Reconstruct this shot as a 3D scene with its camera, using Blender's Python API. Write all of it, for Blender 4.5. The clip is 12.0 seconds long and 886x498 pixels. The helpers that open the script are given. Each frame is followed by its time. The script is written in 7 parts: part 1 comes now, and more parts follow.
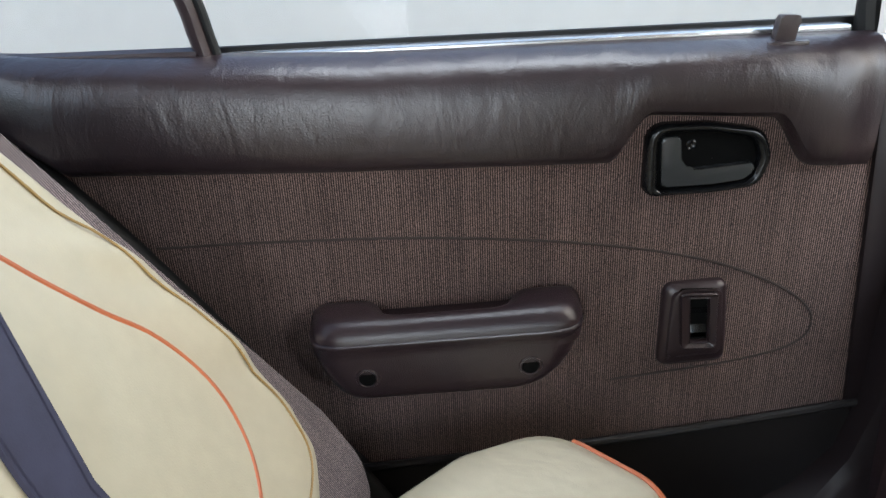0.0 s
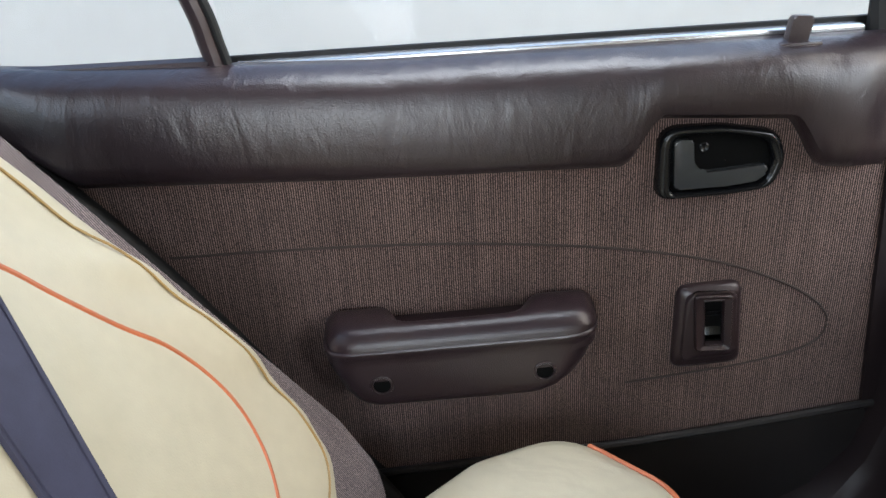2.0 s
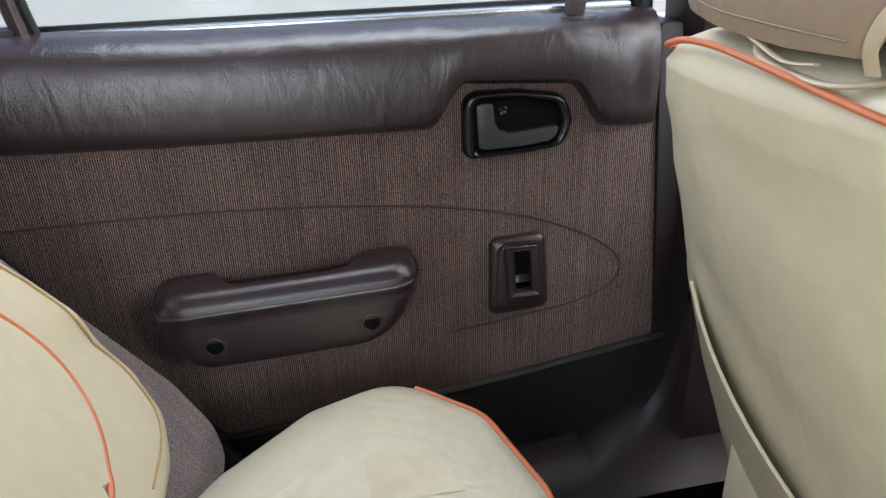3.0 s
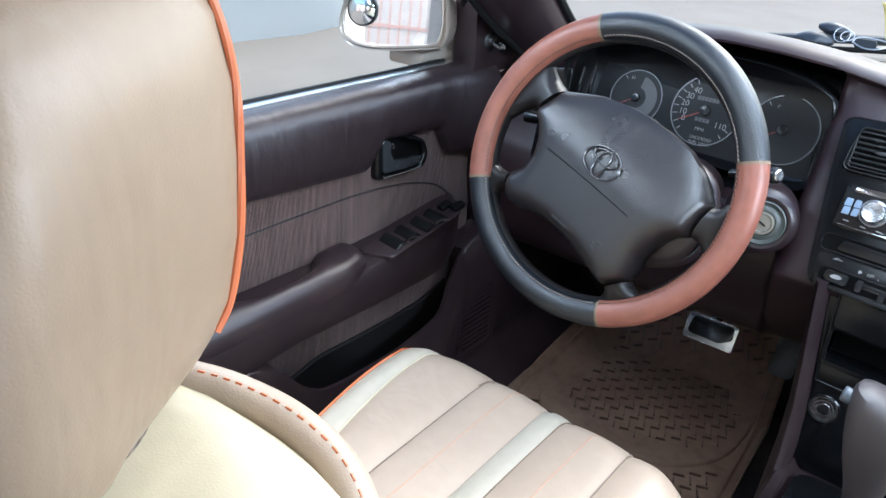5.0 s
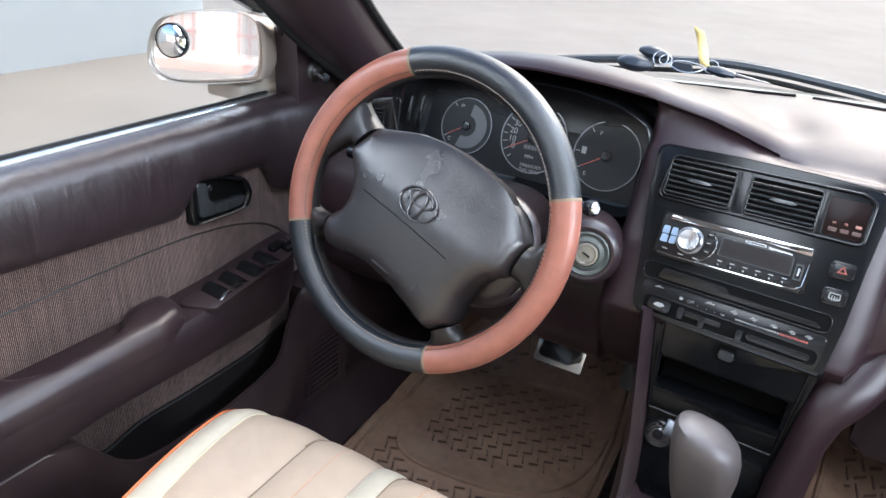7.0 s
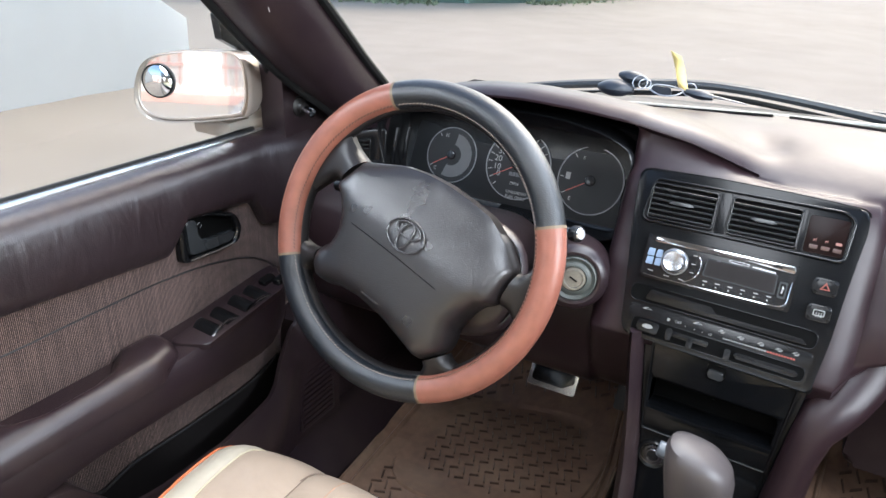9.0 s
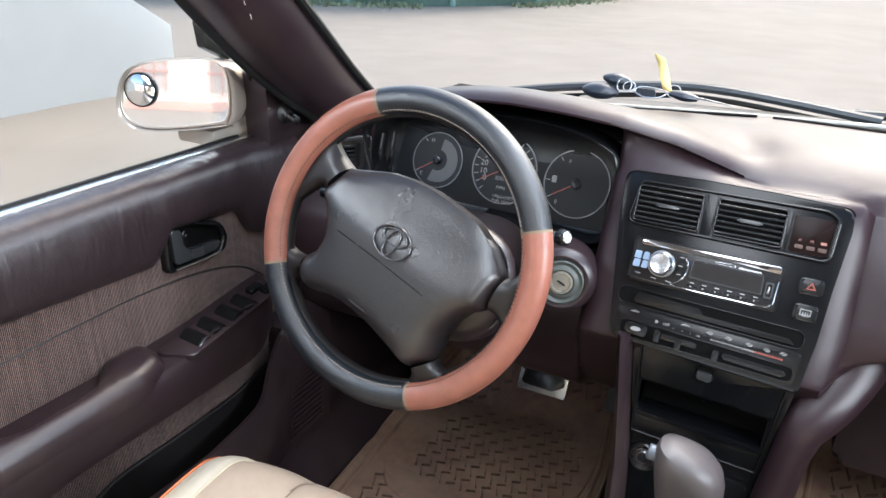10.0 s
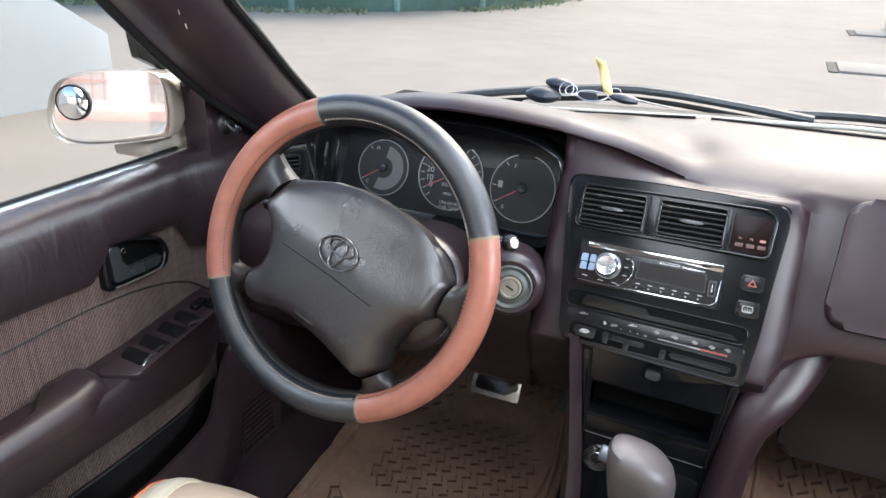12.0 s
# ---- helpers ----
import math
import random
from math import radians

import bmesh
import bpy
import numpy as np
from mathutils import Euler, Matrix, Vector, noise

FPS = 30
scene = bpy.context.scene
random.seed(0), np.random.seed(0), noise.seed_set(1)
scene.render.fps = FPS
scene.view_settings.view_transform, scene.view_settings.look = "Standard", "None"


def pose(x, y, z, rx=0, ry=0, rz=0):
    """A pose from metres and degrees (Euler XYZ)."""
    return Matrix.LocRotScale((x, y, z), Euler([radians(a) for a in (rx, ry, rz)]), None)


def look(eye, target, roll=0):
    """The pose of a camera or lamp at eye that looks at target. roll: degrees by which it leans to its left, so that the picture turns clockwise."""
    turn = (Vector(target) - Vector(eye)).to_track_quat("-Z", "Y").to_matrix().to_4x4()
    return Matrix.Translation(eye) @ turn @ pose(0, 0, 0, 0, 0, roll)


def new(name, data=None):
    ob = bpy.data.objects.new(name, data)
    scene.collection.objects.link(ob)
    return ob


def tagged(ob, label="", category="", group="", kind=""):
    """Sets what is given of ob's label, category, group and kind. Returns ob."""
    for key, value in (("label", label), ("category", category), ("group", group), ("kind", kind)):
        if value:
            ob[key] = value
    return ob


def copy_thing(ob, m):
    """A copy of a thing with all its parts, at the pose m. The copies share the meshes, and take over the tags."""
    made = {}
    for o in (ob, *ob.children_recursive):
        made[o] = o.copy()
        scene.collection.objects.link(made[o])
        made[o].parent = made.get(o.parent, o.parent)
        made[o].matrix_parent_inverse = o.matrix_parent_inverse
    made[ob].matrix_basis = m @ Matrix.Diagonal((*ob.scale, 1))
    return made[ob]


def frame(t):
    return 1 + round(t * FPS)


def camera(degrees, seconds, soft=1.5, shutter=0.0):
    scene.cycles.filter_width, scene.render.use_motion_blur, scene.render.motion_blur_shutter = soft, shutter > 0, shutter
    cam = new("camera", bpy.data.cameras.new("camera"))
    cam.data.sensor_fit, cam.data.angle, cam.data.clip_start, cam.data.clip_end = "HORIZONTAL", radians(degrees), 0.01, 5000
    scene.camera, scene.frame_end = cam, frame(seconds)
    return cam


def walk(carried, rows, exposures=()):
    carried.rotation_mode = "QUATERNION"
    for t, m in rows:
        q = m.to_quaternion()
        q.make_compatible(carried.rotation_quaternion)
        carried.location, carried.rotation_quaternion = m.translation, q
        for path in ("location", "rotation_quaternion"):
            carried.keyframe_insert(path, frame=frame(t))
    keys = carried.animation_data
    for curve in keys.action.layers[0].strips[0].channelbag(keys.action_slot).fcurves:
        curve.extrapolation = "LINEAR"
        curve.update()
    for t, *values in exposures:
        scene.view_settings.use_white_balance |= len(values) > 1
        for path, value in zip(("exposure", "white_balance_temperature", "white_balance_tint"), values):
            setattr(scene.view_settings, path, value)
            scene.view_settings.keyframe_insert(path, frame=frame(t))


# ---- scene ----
cam = camera(62.0, 12.0)
PATH = [
    (0, (-0.057, -0.54, 0.726), (-1.873, -0.532, -0.112), -2.8),
    (0.5, (-0.059, -0.539, 0.726), (-1.871, -0.526, -0.12), -2.8),
    (1, (-0.059, -0.534, 0.728), (-1.87, -0.537, -0.12), -3.1),
    (1.5, (-0.059, -0.539, 0.729), (-1.871, -0.553, -0.119), -3.4),
    (2, (-0.061, -0.545, 0.733), (-1.875, -0.556, -0.11), -3.8),
    (2.5, (-0.04, -0.534, 0.74), (-1.847, -0.459, -0.114), -3.6),
    (3, (0.003, -0.516, 0.716), (-1.768, -0.157, -0.142), -1.7),
    (3.5, (-0.008, -0.464, 0.73), (-1.66, 0.28, -0.116), 1.1),
    (3.7, (-0.007, -0.462, 0.74), (-1.589, 0.449, -0.077), 1.8),
    (5.3, (0.027, -0.25, 0.904), (-0.99, 1.212, -0.006), 4.0),
    (5.5, (0.035, -0.23, 0.907), (-0.942, 1.259, -0.002), 4.0),
    (6, (0.052, -0.19, 0.912), (-0.859, 1.349, 0.016), 4.0),
    (6.5, (0.05, -0.186, 0.916), (-0.819, 1.384, 0.032), 4.2),
    (7, (0.049, -0.188, 0.911), (-0.811, 1.398, 0.049), 4.4),
    (9, (0.055, -0.191, 0.923), (-0.802, 1.427, 0.118), 2.7),
    (9.5, (0.056, -0.187, 0.925), (-0.791, 1.437, 0.12), 2.3),
    (10, (0.056, -0.186, 0.925), (-0.778, 1.448, 0.129), 2.1),
    (10.5, (0.058, -0.186, 0.926), (-0.759, 1.461, 0.138), 2.0),
    (11, (0.059, -0.182, 0.927), (-0.732, 1.479, 0.142), 2.0),
    (11.5, (0.059, -0.179, 0.928), (-0.698, 1.499, 0.144), 2.0),
    (12, (0.058, -0.177, 0.927), (-0.662, 1.517, 0.146), 1.9),
]
walk(cam, [(t, look(eye, target, roll)) for t, eye, target, roll in PATH],
     exposures=[(0, 1.64, 6150, 8), (1.0, 1.70, 6150, 8), (2.5, 1.80, 6200, 9), (3.7, 1.5, 6150, 9), (5.3, 1.43, 5450, 6), (7.0, 1.62, 5900, 10), (9.0, 1.60, 6150, 10), (12, 1.60, 6150, 10)])

# ==== build ====
# ---- world and light ----
world = bpy.data.worlds.new("sky")
scene.world = world
world.use_nodes = True
wn = world.node_tree
sky = wn.nodes.new("ShaderNodeTexSky")
sky.sky_type = "NISHITA"
sky.sun_disc = False
sky.sun_elevation, sky.sun_rotation = radians(45), radians(7)
sky.air_density, sky.dust_density, sky.ozone_density = 1.4, 4.0, 1.0
wn.links.new(sky.outputs["Color"], wn.nodes["Background"].inputs["Color"])
wn.nodes["Background"].inputs["Strength"].default_value = 0.15
sun = new("sun", bpy.data.lights.new("sun", "SUN"))
sun.data.energy, sun.data.angle, sun.data.color = 0.33, radians(14), (1.0, 0.975, 0.94)
sun.matrix_world = look((0.6, 5.2, 5.2), (0, 0, 0))


def window_fill(name, eye, target, w, h, watts):
    """An added area lamp that stands in for sky light at an opening and lifts the cabin."""
    la = new(name, bpy.data.lights.new(name, "AREA"))
    la.data.shape, la.data.size, la.data.size_y, la.data.energy, la.data.color = "RECTANGLE", w, h, watts, (0.94, 0.975, 1.0)
    la.matrix_world = look(eye, target)
    return la


# fill lamps, added on top of the sky that already shines in
window_fill("rear_right_fill", (0.70, -0.80, 0.68), (-0.6, -0.90, 0.38), 0.40, 0.60, 2.9)
window_fill("rear_left_fill", (-0.672, -0.46, 0.905), (-0.20, -0.42, 0.25), 0.50, 0.17, 0.85)
window_fill("front_right_fill", (0.70, 0.36, 0.86), (-0.7, 0.80, 0.48), 0.50, 0.32, 5.0)
window_fill("rear_screen_fill", (0.0, -1.20, 0.98), (-0.1, -0.45, 0.28), 1.1, 0.36, 1.0)
window_fill("windscreen_fill", (0.0, 0.44, 1.04), (-0.10, 0.44, 0.30), 1.10, 0.26, 3.0)
window_fill("front_left_fill", (-0.655, 0.22, 0.995), (-0.20, 0.75, 0.05), 0.60, 0.08, 1.4)


# ---- materials ----
def rgb(c):
    return (*c, 1.0)


def surf(name, base, rough=0.5, metal=0.0, vary=0.12, big=3.0, small=60.0, bump=0.0, grain=400.0, kind="noise", sheen=0.0, coat=0.0, dust=0.0, spec=0.5, fold=0.0, fold_scale=(14.0, 14.0, 5.0), coat_rough=0.03):
    """A surface with colour variation at two scales, uneven gloss and fine relief."""
    m = bpy.data.materials.new(name)
    m.use_nodes = True
    t, b = m.node_tree, m.node_tree.nodes["Principled BSDF"]
    n, li = t.nodes.new, t.links.new
    co = n("ShaderNodeTexCoord").outputs["Object"]

    def tex(scale, detail=4.0):
        x = n("ShaderNodeTexNoise")
        x.inputs["Scale"].default_value, x.inputs["Detail"].default_value = scale, detail
        li(co, x.inputs["Vector"])
        return x.outputs["Fac"]

    mix = n("ShaderNodeMix")
    mix.data_type = "RGBA"
    mix.inputs["A"].default_value = rgb([c * (1 - vary) for c in base])
    mix.inputs["B"].default_value = rgb([min(1, c * (1 + vary)) for c in base])
    ad = n("ShaderNodeMath")
    ad.operation = "MULTIPLY_ADD"
    li(tex(small), ad.inputs[0])
    ad.inputs[1].default_value = 0.5
    bg = n("ShaderNodeMath")
    bg.operation = "MULTIPLY"
    li(tex(big), bg.inputs[0])
    bg.inputs[1].default_value = 0.5
    li(bg.outputs[0], ad.inputs[2])
    rampn = n("ShaderNodeMapRange")
    rampn.inputs["From Min"].default_value, rampn.inputs["From Max"].default_value = 0.32, 0.68
    li(ad.outputs[0], rampn.inputs["Value"])
    li(rampn.outputs["Result"], mix.inputs["Factor"])
    col = mix.outputs["Result"]
    if dust:
        d = n("ShaderNodeMix")
        d.data_type = "RGBA"
        dm = n("ShaderNodeMapRange")
        dm.inputs["From Min"].default_value, dm.inputs["From Max"].default_value, dm.inputs["To Max"].default_value = 0.45, 0.75, dust
        li(tex(9.0, 8.0), dm.inputs["Value"])
        li(dm.outputs["Result"], d.inputs["Factor"])
        li(col, d.inputs["A"])
        d.inputs["B"].default_value = (0.36, 0.27, 0.19, 1)
        col = d.outputs["Result"]
    li(col, b.inputs["Base Color"])
    rr = n("ShaderNodeMapRange")
    rr.inputs["To Min"].default_value, rr.inputs["To Max"].default_value = max(0.02, rough * 0.82), min(1, rough * 1.18)
    li(tex(big * 4), rr.inputs["Value"])
    li(rr.outputs["Result"], b.inputs["Roughness"])
    b.inputs["Metallic"].default_value = metal
    b.inputs["Specular IOR Level"].default_value = spec
    b.inputs["Sheen Weight"].default_value = sheen
    b.inputs["Coat Weight"].default_value = coat
    b.inputs["Coat Roughness"].default_value = coat_rough
    if bump:
        bp = n("ShaderNodeBump")
        bp.inputs["Strength"].default_value, bp.inputs["Distance"].default_value = bump, 0.0008
        if kind == "leather":
            v = n("ShaderNodeTexVoronoi")
            v.feature = "DISTANCE_TO_EDGE"
            v.inputs["Scale"].default_value = grain
            li(co, v.inputs["Vector"])
            li(v.outputs["Distance"], bp.inputs["Height"])
        else:
            li(tex(grain, 6.0), bp.inputs["Height"])
        li(bp.outputs["Normal"], b.inputs["Normal"])
        if fold:
            # soft creases at the scale of a hand
            mp, nf, bf = n("ShaderNodeMapping"), n("ShaderNodeTexNoise"), n("ShaderNodeBump")
            mp.inputs["Scale"].default_value = fold_scale
            mp.inputs["Rotation"].default_value = (0.4, 0.3, 0.5)
            li(co, mp.inputs["Vector"])
            nf.inputs["Scale"].default_value, nf.inputs["Detail"].default_value, nf.inputs["Distortion"].default_value = 1.0, 3.0, 0.6
            li(mp.outputs["Vector"], nf.inputs["Vector"])
            bf.inputs["Strength"].default_value, bf.inputs["Distance"].default_value = fold, 0.012
            li(nf.outputs["Fac"], bf.inputs["Height"])
            li(bf.outputs["Normal"], bp.inputs["Normal"])
    return m


def ribbed(name, dark, light, axis="Y", period=0.00215, skew=0.0):
    """Upholstery woven in fine ribs that run across the axis; each rib has its own shade and is flecked along its length."""
    m = surf(name, light, rough=0.95, vary=0.26, big=20, small=640, sheen=0.15, spec=0.12)
    t, b = m.node_tree, m.node_tree.nodes["Principled BSDF"]
    n, li = t.nodes.new, t.links.new

    def math_(op, a, c, d=None):
        x = n("ShaderNodeMath")
        x.operation = op
        for k, v in enumerate((a, c) if d is None else (a, c, d)):
            if isinstance(v, (int, float)):
                x.inputs[k].default_value = v
            else:
                li(v, x.inputs[k])
        return x.outputs[0]

    co = n("ShaderNodeTexCoord").outputs["Object"]
    sp = n("ShaderNodeSeparateXYZ")
    li(co, sp.inputs[0])
    wob = n("ShaderNodeTexNoise")
    wob.inputs["Scale"].default_value = 260
    li(co, wob.inputs["Vector"])
    across = math_("MULTIPLY_ADD", sp.outputs["Z"], skew, sp.outputs[axis])
    u = math_("MULTIPLY_ADD", wob.outputs["Fac"], 0.42, math_("MULTIPLY", across, 1.0 / period))
    wave = math_("MULTIPLY_ADD", math_("SINE", math_("MULTIPLY", u, 2 * math.pi), 0.0), 0.62, 0.45)
    shade = n("ShaderNodeTexWhiteNoise")
    shade.noise_dimensions = "1D"
    li(math_("FLOOR", math_("ADD", u, 0.25), 0.0), shade.inputs["W"])
    fl = n("ShaderNodeTexNoise")
    fl.inputs["Scale"].default_value = 720
    fl.inputs["Detail"].default_value = 2.0
    li(co, fl.inputs["Vector"])
    fac = math_("MULTIPLY", wave, math_("MULTIPLY_ADD", shade.outputs["Value"], 0.35, 0.65))
    fac = math_("MULTIPLY", fac, math_("MULTIPLY_ADD", fl.outputs["Fac"], 3.4, -0.72))
    cl_ = n("ShaderNodeClamp")
    li(fac, cl_.inputs["Value"])
    mx = n("ShaderNodeMix")
    mx.data_type = "RGBA"
    old = b.inputs["Base Color"].links[0].from_socket
    mx.inputs["A"].default_value = rgb(dark)
    li(old, mx.inputs["B"])
    li(cl_.outputs[0], mx.inputs["Factor"])
    li(mx.outputs["Result"], b.inputs["Base Color"])
    bp = n("ShaderNodeBump")
    bp.inputs["Strength"].default_value, bp.inputs["Distance"].default_value = 0.35, 0.0006
    li(wave, bp.inputs["Height"])
    li(bp.outputs["Normal"], b.inputs["Normal"])
    return m


def clear(name, tint=(0.95, 0.97, 0.97), gloss=0.35):
    m = bpy.data.materials.new(name)
    m.use_nodes = True
    t = m.node_tree
    n, li = t.nodes.new, t.links.new
    t.nodes.remove(t.nodes["Principled BSDF"])
    tr, gl, mx, fr, sc = n("ShaderNodeBsdfTransparent"), n("ShaderNodeBsdfGlossy"), n("ShaderNodeMixShader"), n("ShaderNodeLayerWeight"), n("ShaderNodeMath")
    pw = n("ShaderNodeMath")
    pw.operation = "POWER"
    pw.inputs[1].default_value = 4.0
    li(fr.outputs["Facing"], pw.inputs[0])
    tr.inputs["Color"].default_value = rgb(tint)
    gl.inputs["Roughness"].default_value = 0.02
    sc.operation = "MULTIPLY_ADD"
    sc.inputs[1].default_value, sc.inputs[2].default_value = gloss, 0.006
    li(pw.outputs[0], sc.inputs[0])
    li(sc.outputs[0], mx.inputs[0])
    li(tr.outputs[0], mx.inputs[1])
    li(gl.outputs[0], mx.inputs[2])
    li(mx.outputs[0], t.nodes["Material Output"].inputs["Surface"])
    return m


VINYL = surf("plum_vinyl", (0.0185, 0.0118, 0.0135), 0.33, vary=0.24, bump=0.30, grain=420, kind="leather", fold=0.16, fold_scale=(40.0, 40.0, 16.0), spec=0.6)
VINYL2 = surf("plum_plastic", (0.0200, 0.0122, 0.0145), 0.30, vary=0.16, bump=0.32, grain=520, kind="leather", dust=0.04, spec=0.50)
PILLAR = surf("pillar_plastic", (0.0120, 0.0085, 0.0095), 0.42, vary=0.12, bump=0.25, grain=520, kind="leather", spec=0.22)
DASH = surf("dash_plastic", (0.0185, 0.0095, 0.0118), 0.40, vary=0.14, bump=0.12, grain=460, kind="leather", fold=0.03, fold_scale=(30.0, 30.0, 30.0), spec=0.33)
KICK = surf("black_vinyl", (0.012, 0.0105, 0.0105), 0.40, bump=0.3, grain=420, kind="leather", spec=0.4)
BLACK = surf("black_plastic", (0.0042, 0.0044, 0.0050), 0.24, bump=0.05, grain=900, spec=0.35)
GLOSSBLK = surf("gloss_black", (0.008, 0.008, 0.009), 0.24, spec=0.4)
SEAL = surf("rubber_seal", (0.008, 0.008, 0.008), 0.55, bump=0.1, spec=0.2)
PANEL = surf("graphite_panel", (0.0034, 0.0038, 0.0046), 0.19, vary=0.1, bump=0.04, grain=700, spec=0.30)
SILVER = surf("silver_trim", (0.55, 0.56, 0.58), 0.25, metal=0.9, vary=0.05)
CHROME = surf("chrome", (0.75, 0.76, 0.78), 0.1, metal=1.0, vary=0.03)
FABRIC = ribbed("ribbed_fabric", (0.0085, 0.0060, 0.0058), (0.205, 0.140, 0.125))
CREAM = surf("cream_leatherette", (0.465, 0.405, 0.282), 0.40, vary=0.07, big=5, bump=0.2, fold=0.7, grain=450, kind="leather", fold_scale=(8.0, 8.0, 4.0))
BEIGE = surf("beige_leatherette", (0.335, 0.255, 0.188), 0.42, vary=0.06, big=5, bump=0.2, fold=0.3, grain=450, kind="leather")
STRIPE = surf("pale_stripe_leatherette", (0.350, 0.305, 0.236), 0.42, vary=0.06, bump=0.2, fold=0.3, grain=450, kind="leather")
MINT = surf("pale_leatherette", (0.47, 0.425, 0.315), 0.40, vary=0.06, bump=0.2, fold=0.5, grain=450, kind="leather")
TAN = surf("tan_leatherette", (0.235, 0.170, 0.116), 0.44, vary=0.07, big=5, bump=0.2, fold=0.45, grain=450, kind="leather")
# near-black without gloss: puts the shade of holes, slots and recesses into colour
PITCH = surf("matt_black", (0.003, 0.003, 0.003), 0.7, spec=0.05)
ORANGE = surf("orange_piping", (0.44, 0.115, 0.04), 0.45, bump=0.3, grain=900)
GOLD = surf("golden_thread", (0.30, 0.185, 0.06), 0.6)
THREAD = surf("tan_thread", (0.17, 0.125, 0.08), 0.7)
WBLACK = surf("wheel_black_leather", (0.010, 0.012, 0.015), 0.30, bump=0.6, grain=520, kind="leather", spec=0.7)
WBROWN = surf("wheel_brown_leather", (0.225, 0.083, 0.056), 0.36, vary=0.2, bump=0.35, grain=450, kind="leather")
WPAD = surf("wheel_pad", (0.0140, 0.0118, 0.0122), 0.29, bump=0.42, grain=520, kind="leather", fold=0.05, fold_scale=(40.0, 40.0, 40.0), spec=0.75)
MAT = surf("brown_rubber", (0.190, 0.116, 0.080), 0.36, vary=0.28, big=6, bump=0.2, grain=200, dust=0.35, spec=0.4)
# darker than MAT: shade round the raised bars is put into their colour
TREAD = surf("shaded_rubber", (0.085, 0.052, 0.037), 0.34, vary=0.2, spec=0.5)
CARPET = surf("dark_carpet", (0.022, 0.018, 0.018), 0.95, vary=0.3, bump=0.8, grain=700, dust=0.12, spec=0.1)
BELT = surf("navy_belt", (0.035, 0.033, 0.060), 0.8, vary=0.2, bump=0.4, grain=900)
PAINT = surf("champagne_paint", (0.42, 0.355, 0.305), 0.25, metal=0.15, vary=0.04, coat=0.5)
HEAD = surf("headliner_cloth", (0.11, 0.096, 0.088), 0.95, bump=0.3)
SAND = surf("sand", (0.292, 0.250, 0.206), 0.95, vary=0.11, big=0.30, small=2.2, bump=0.08, grain=30)
PLASTER = surf("grey_render", (0.54, 0.552, 0.545), 0.9, vary=0.06, big=0.6, small=12, bump=0.3, grain=60)
FENCE = surf("green_sheet", (0.30, 0.45, 0.39), 0.6, vary=0.2, big=0.8, small=9)
LEVER = surf("lever_plastic", (0.026, 0.028, 0.030), 0.26, bump=0.08, grain=600, spec=0.55)
GLASS = clear("window_glass")
MIRROR = surf("mirror", (0.93, 0.94, 0.95), 0.02, metal=1.0, vary=0.01)
# not fully metallic: a pale haze in the colour lifts the reflection
HAZED = surf("hazed_mirror", (0.91, 0.895, 0.88), 0.025, metal=0.82, vary=0.03)


# ---- mesh helpers ----
def part(name, bm, material, parent=None, label="", sharp=40):
    """Links a bmesh in world coordinates as one mesh object, under a thing or a part."""
    bmesh.ops.recalc_face_normals(bm, faces=bm.faces)
    lim = radians(sharp)
    for f in bm.faces:
        f.smooth = True
    for e in bm.edges:
        e.smooth = len(e.link_faces) != 2 or e.calc_face_angle(0) < lim
    me = bpy.data.meshes.new(name)
    bm.to_mesh(me)
    bm.free()
    me.materials.append(material)
    ob = new(name, me)
    if parent:
        ob.parent = parent
        if parent.type == "EMPTY":
            ob.matrix_parent_inverse = Matrix.Translation(-parent.location)
    if label:
        ob["label"] = label
    return ob


def thing(name, base, label, category, group="", kind=""):
    ob = new(name)
    ob.location = base
    ob.empty_display_size = 0.05
    return tagged(ob, label, category, group, kind)


def box(x0, x1, y0, y1, z0, z1, bev=0.0, seg=2):
    bm = bmesh.new()
    bmesh.ops.create_cube(bm, size=1)
    for v in bm.verts:
        v.co = ((x0 + x1) / 2 + v.co.x * (x1 - x0), (y0 + y1) / 2 + v.co.y * (y1 - y0), (z0 + z1) / 2 + v.co.z * (z1 - z0))
    if bev:
        bmesh.ops.bevel(bm, geom=bm.edges[:], offset=bev, segments=seg, profile=0.5, affect="EDGES")
    return bm


def fillet(pts, r, seg=5):
    """A closed outline with its corners rounded; r is one radius or one for each corner."""
    out, n = [], len(pts)
    for i, p in enumerate(pts):
        rad = r[i] if isinstance(r, (list, tuple)) else r
        p = Vector(p)
        a, c = Vector(pts[i - 1]) - p, Vector(pts[(i + 1) % n]) - p
        ang = a.angle(c)
        d = min(rad / max(math.tan(ang / 2), 1e-4), a.length * 0.48, c.length * 0.48)
        if d < 1e-5:
            out.append(tuple(p))
            continue
        p0, p1 = p + a.normalized() * d, p + c.normalized() * d
        for k in range(seg + 1):
            t = k / seg
            q = p0 * (1 - t) ** 2 + p * 2 * t * (1 - t) + p1 * t * t
            out.append(tuple(q))
    return out


AX = {"x": ((0, 0, 0), (0, 1, 0), (0, 0, 1), (1, 0, 0)), "y": ((0, 0, 0), (1, 0, 0), (0, 0, 1), (0, 1, 0)), "z": ((0, 0, 0), (1, 0, 0), (0, 1, 0), (0, 0, 1))}


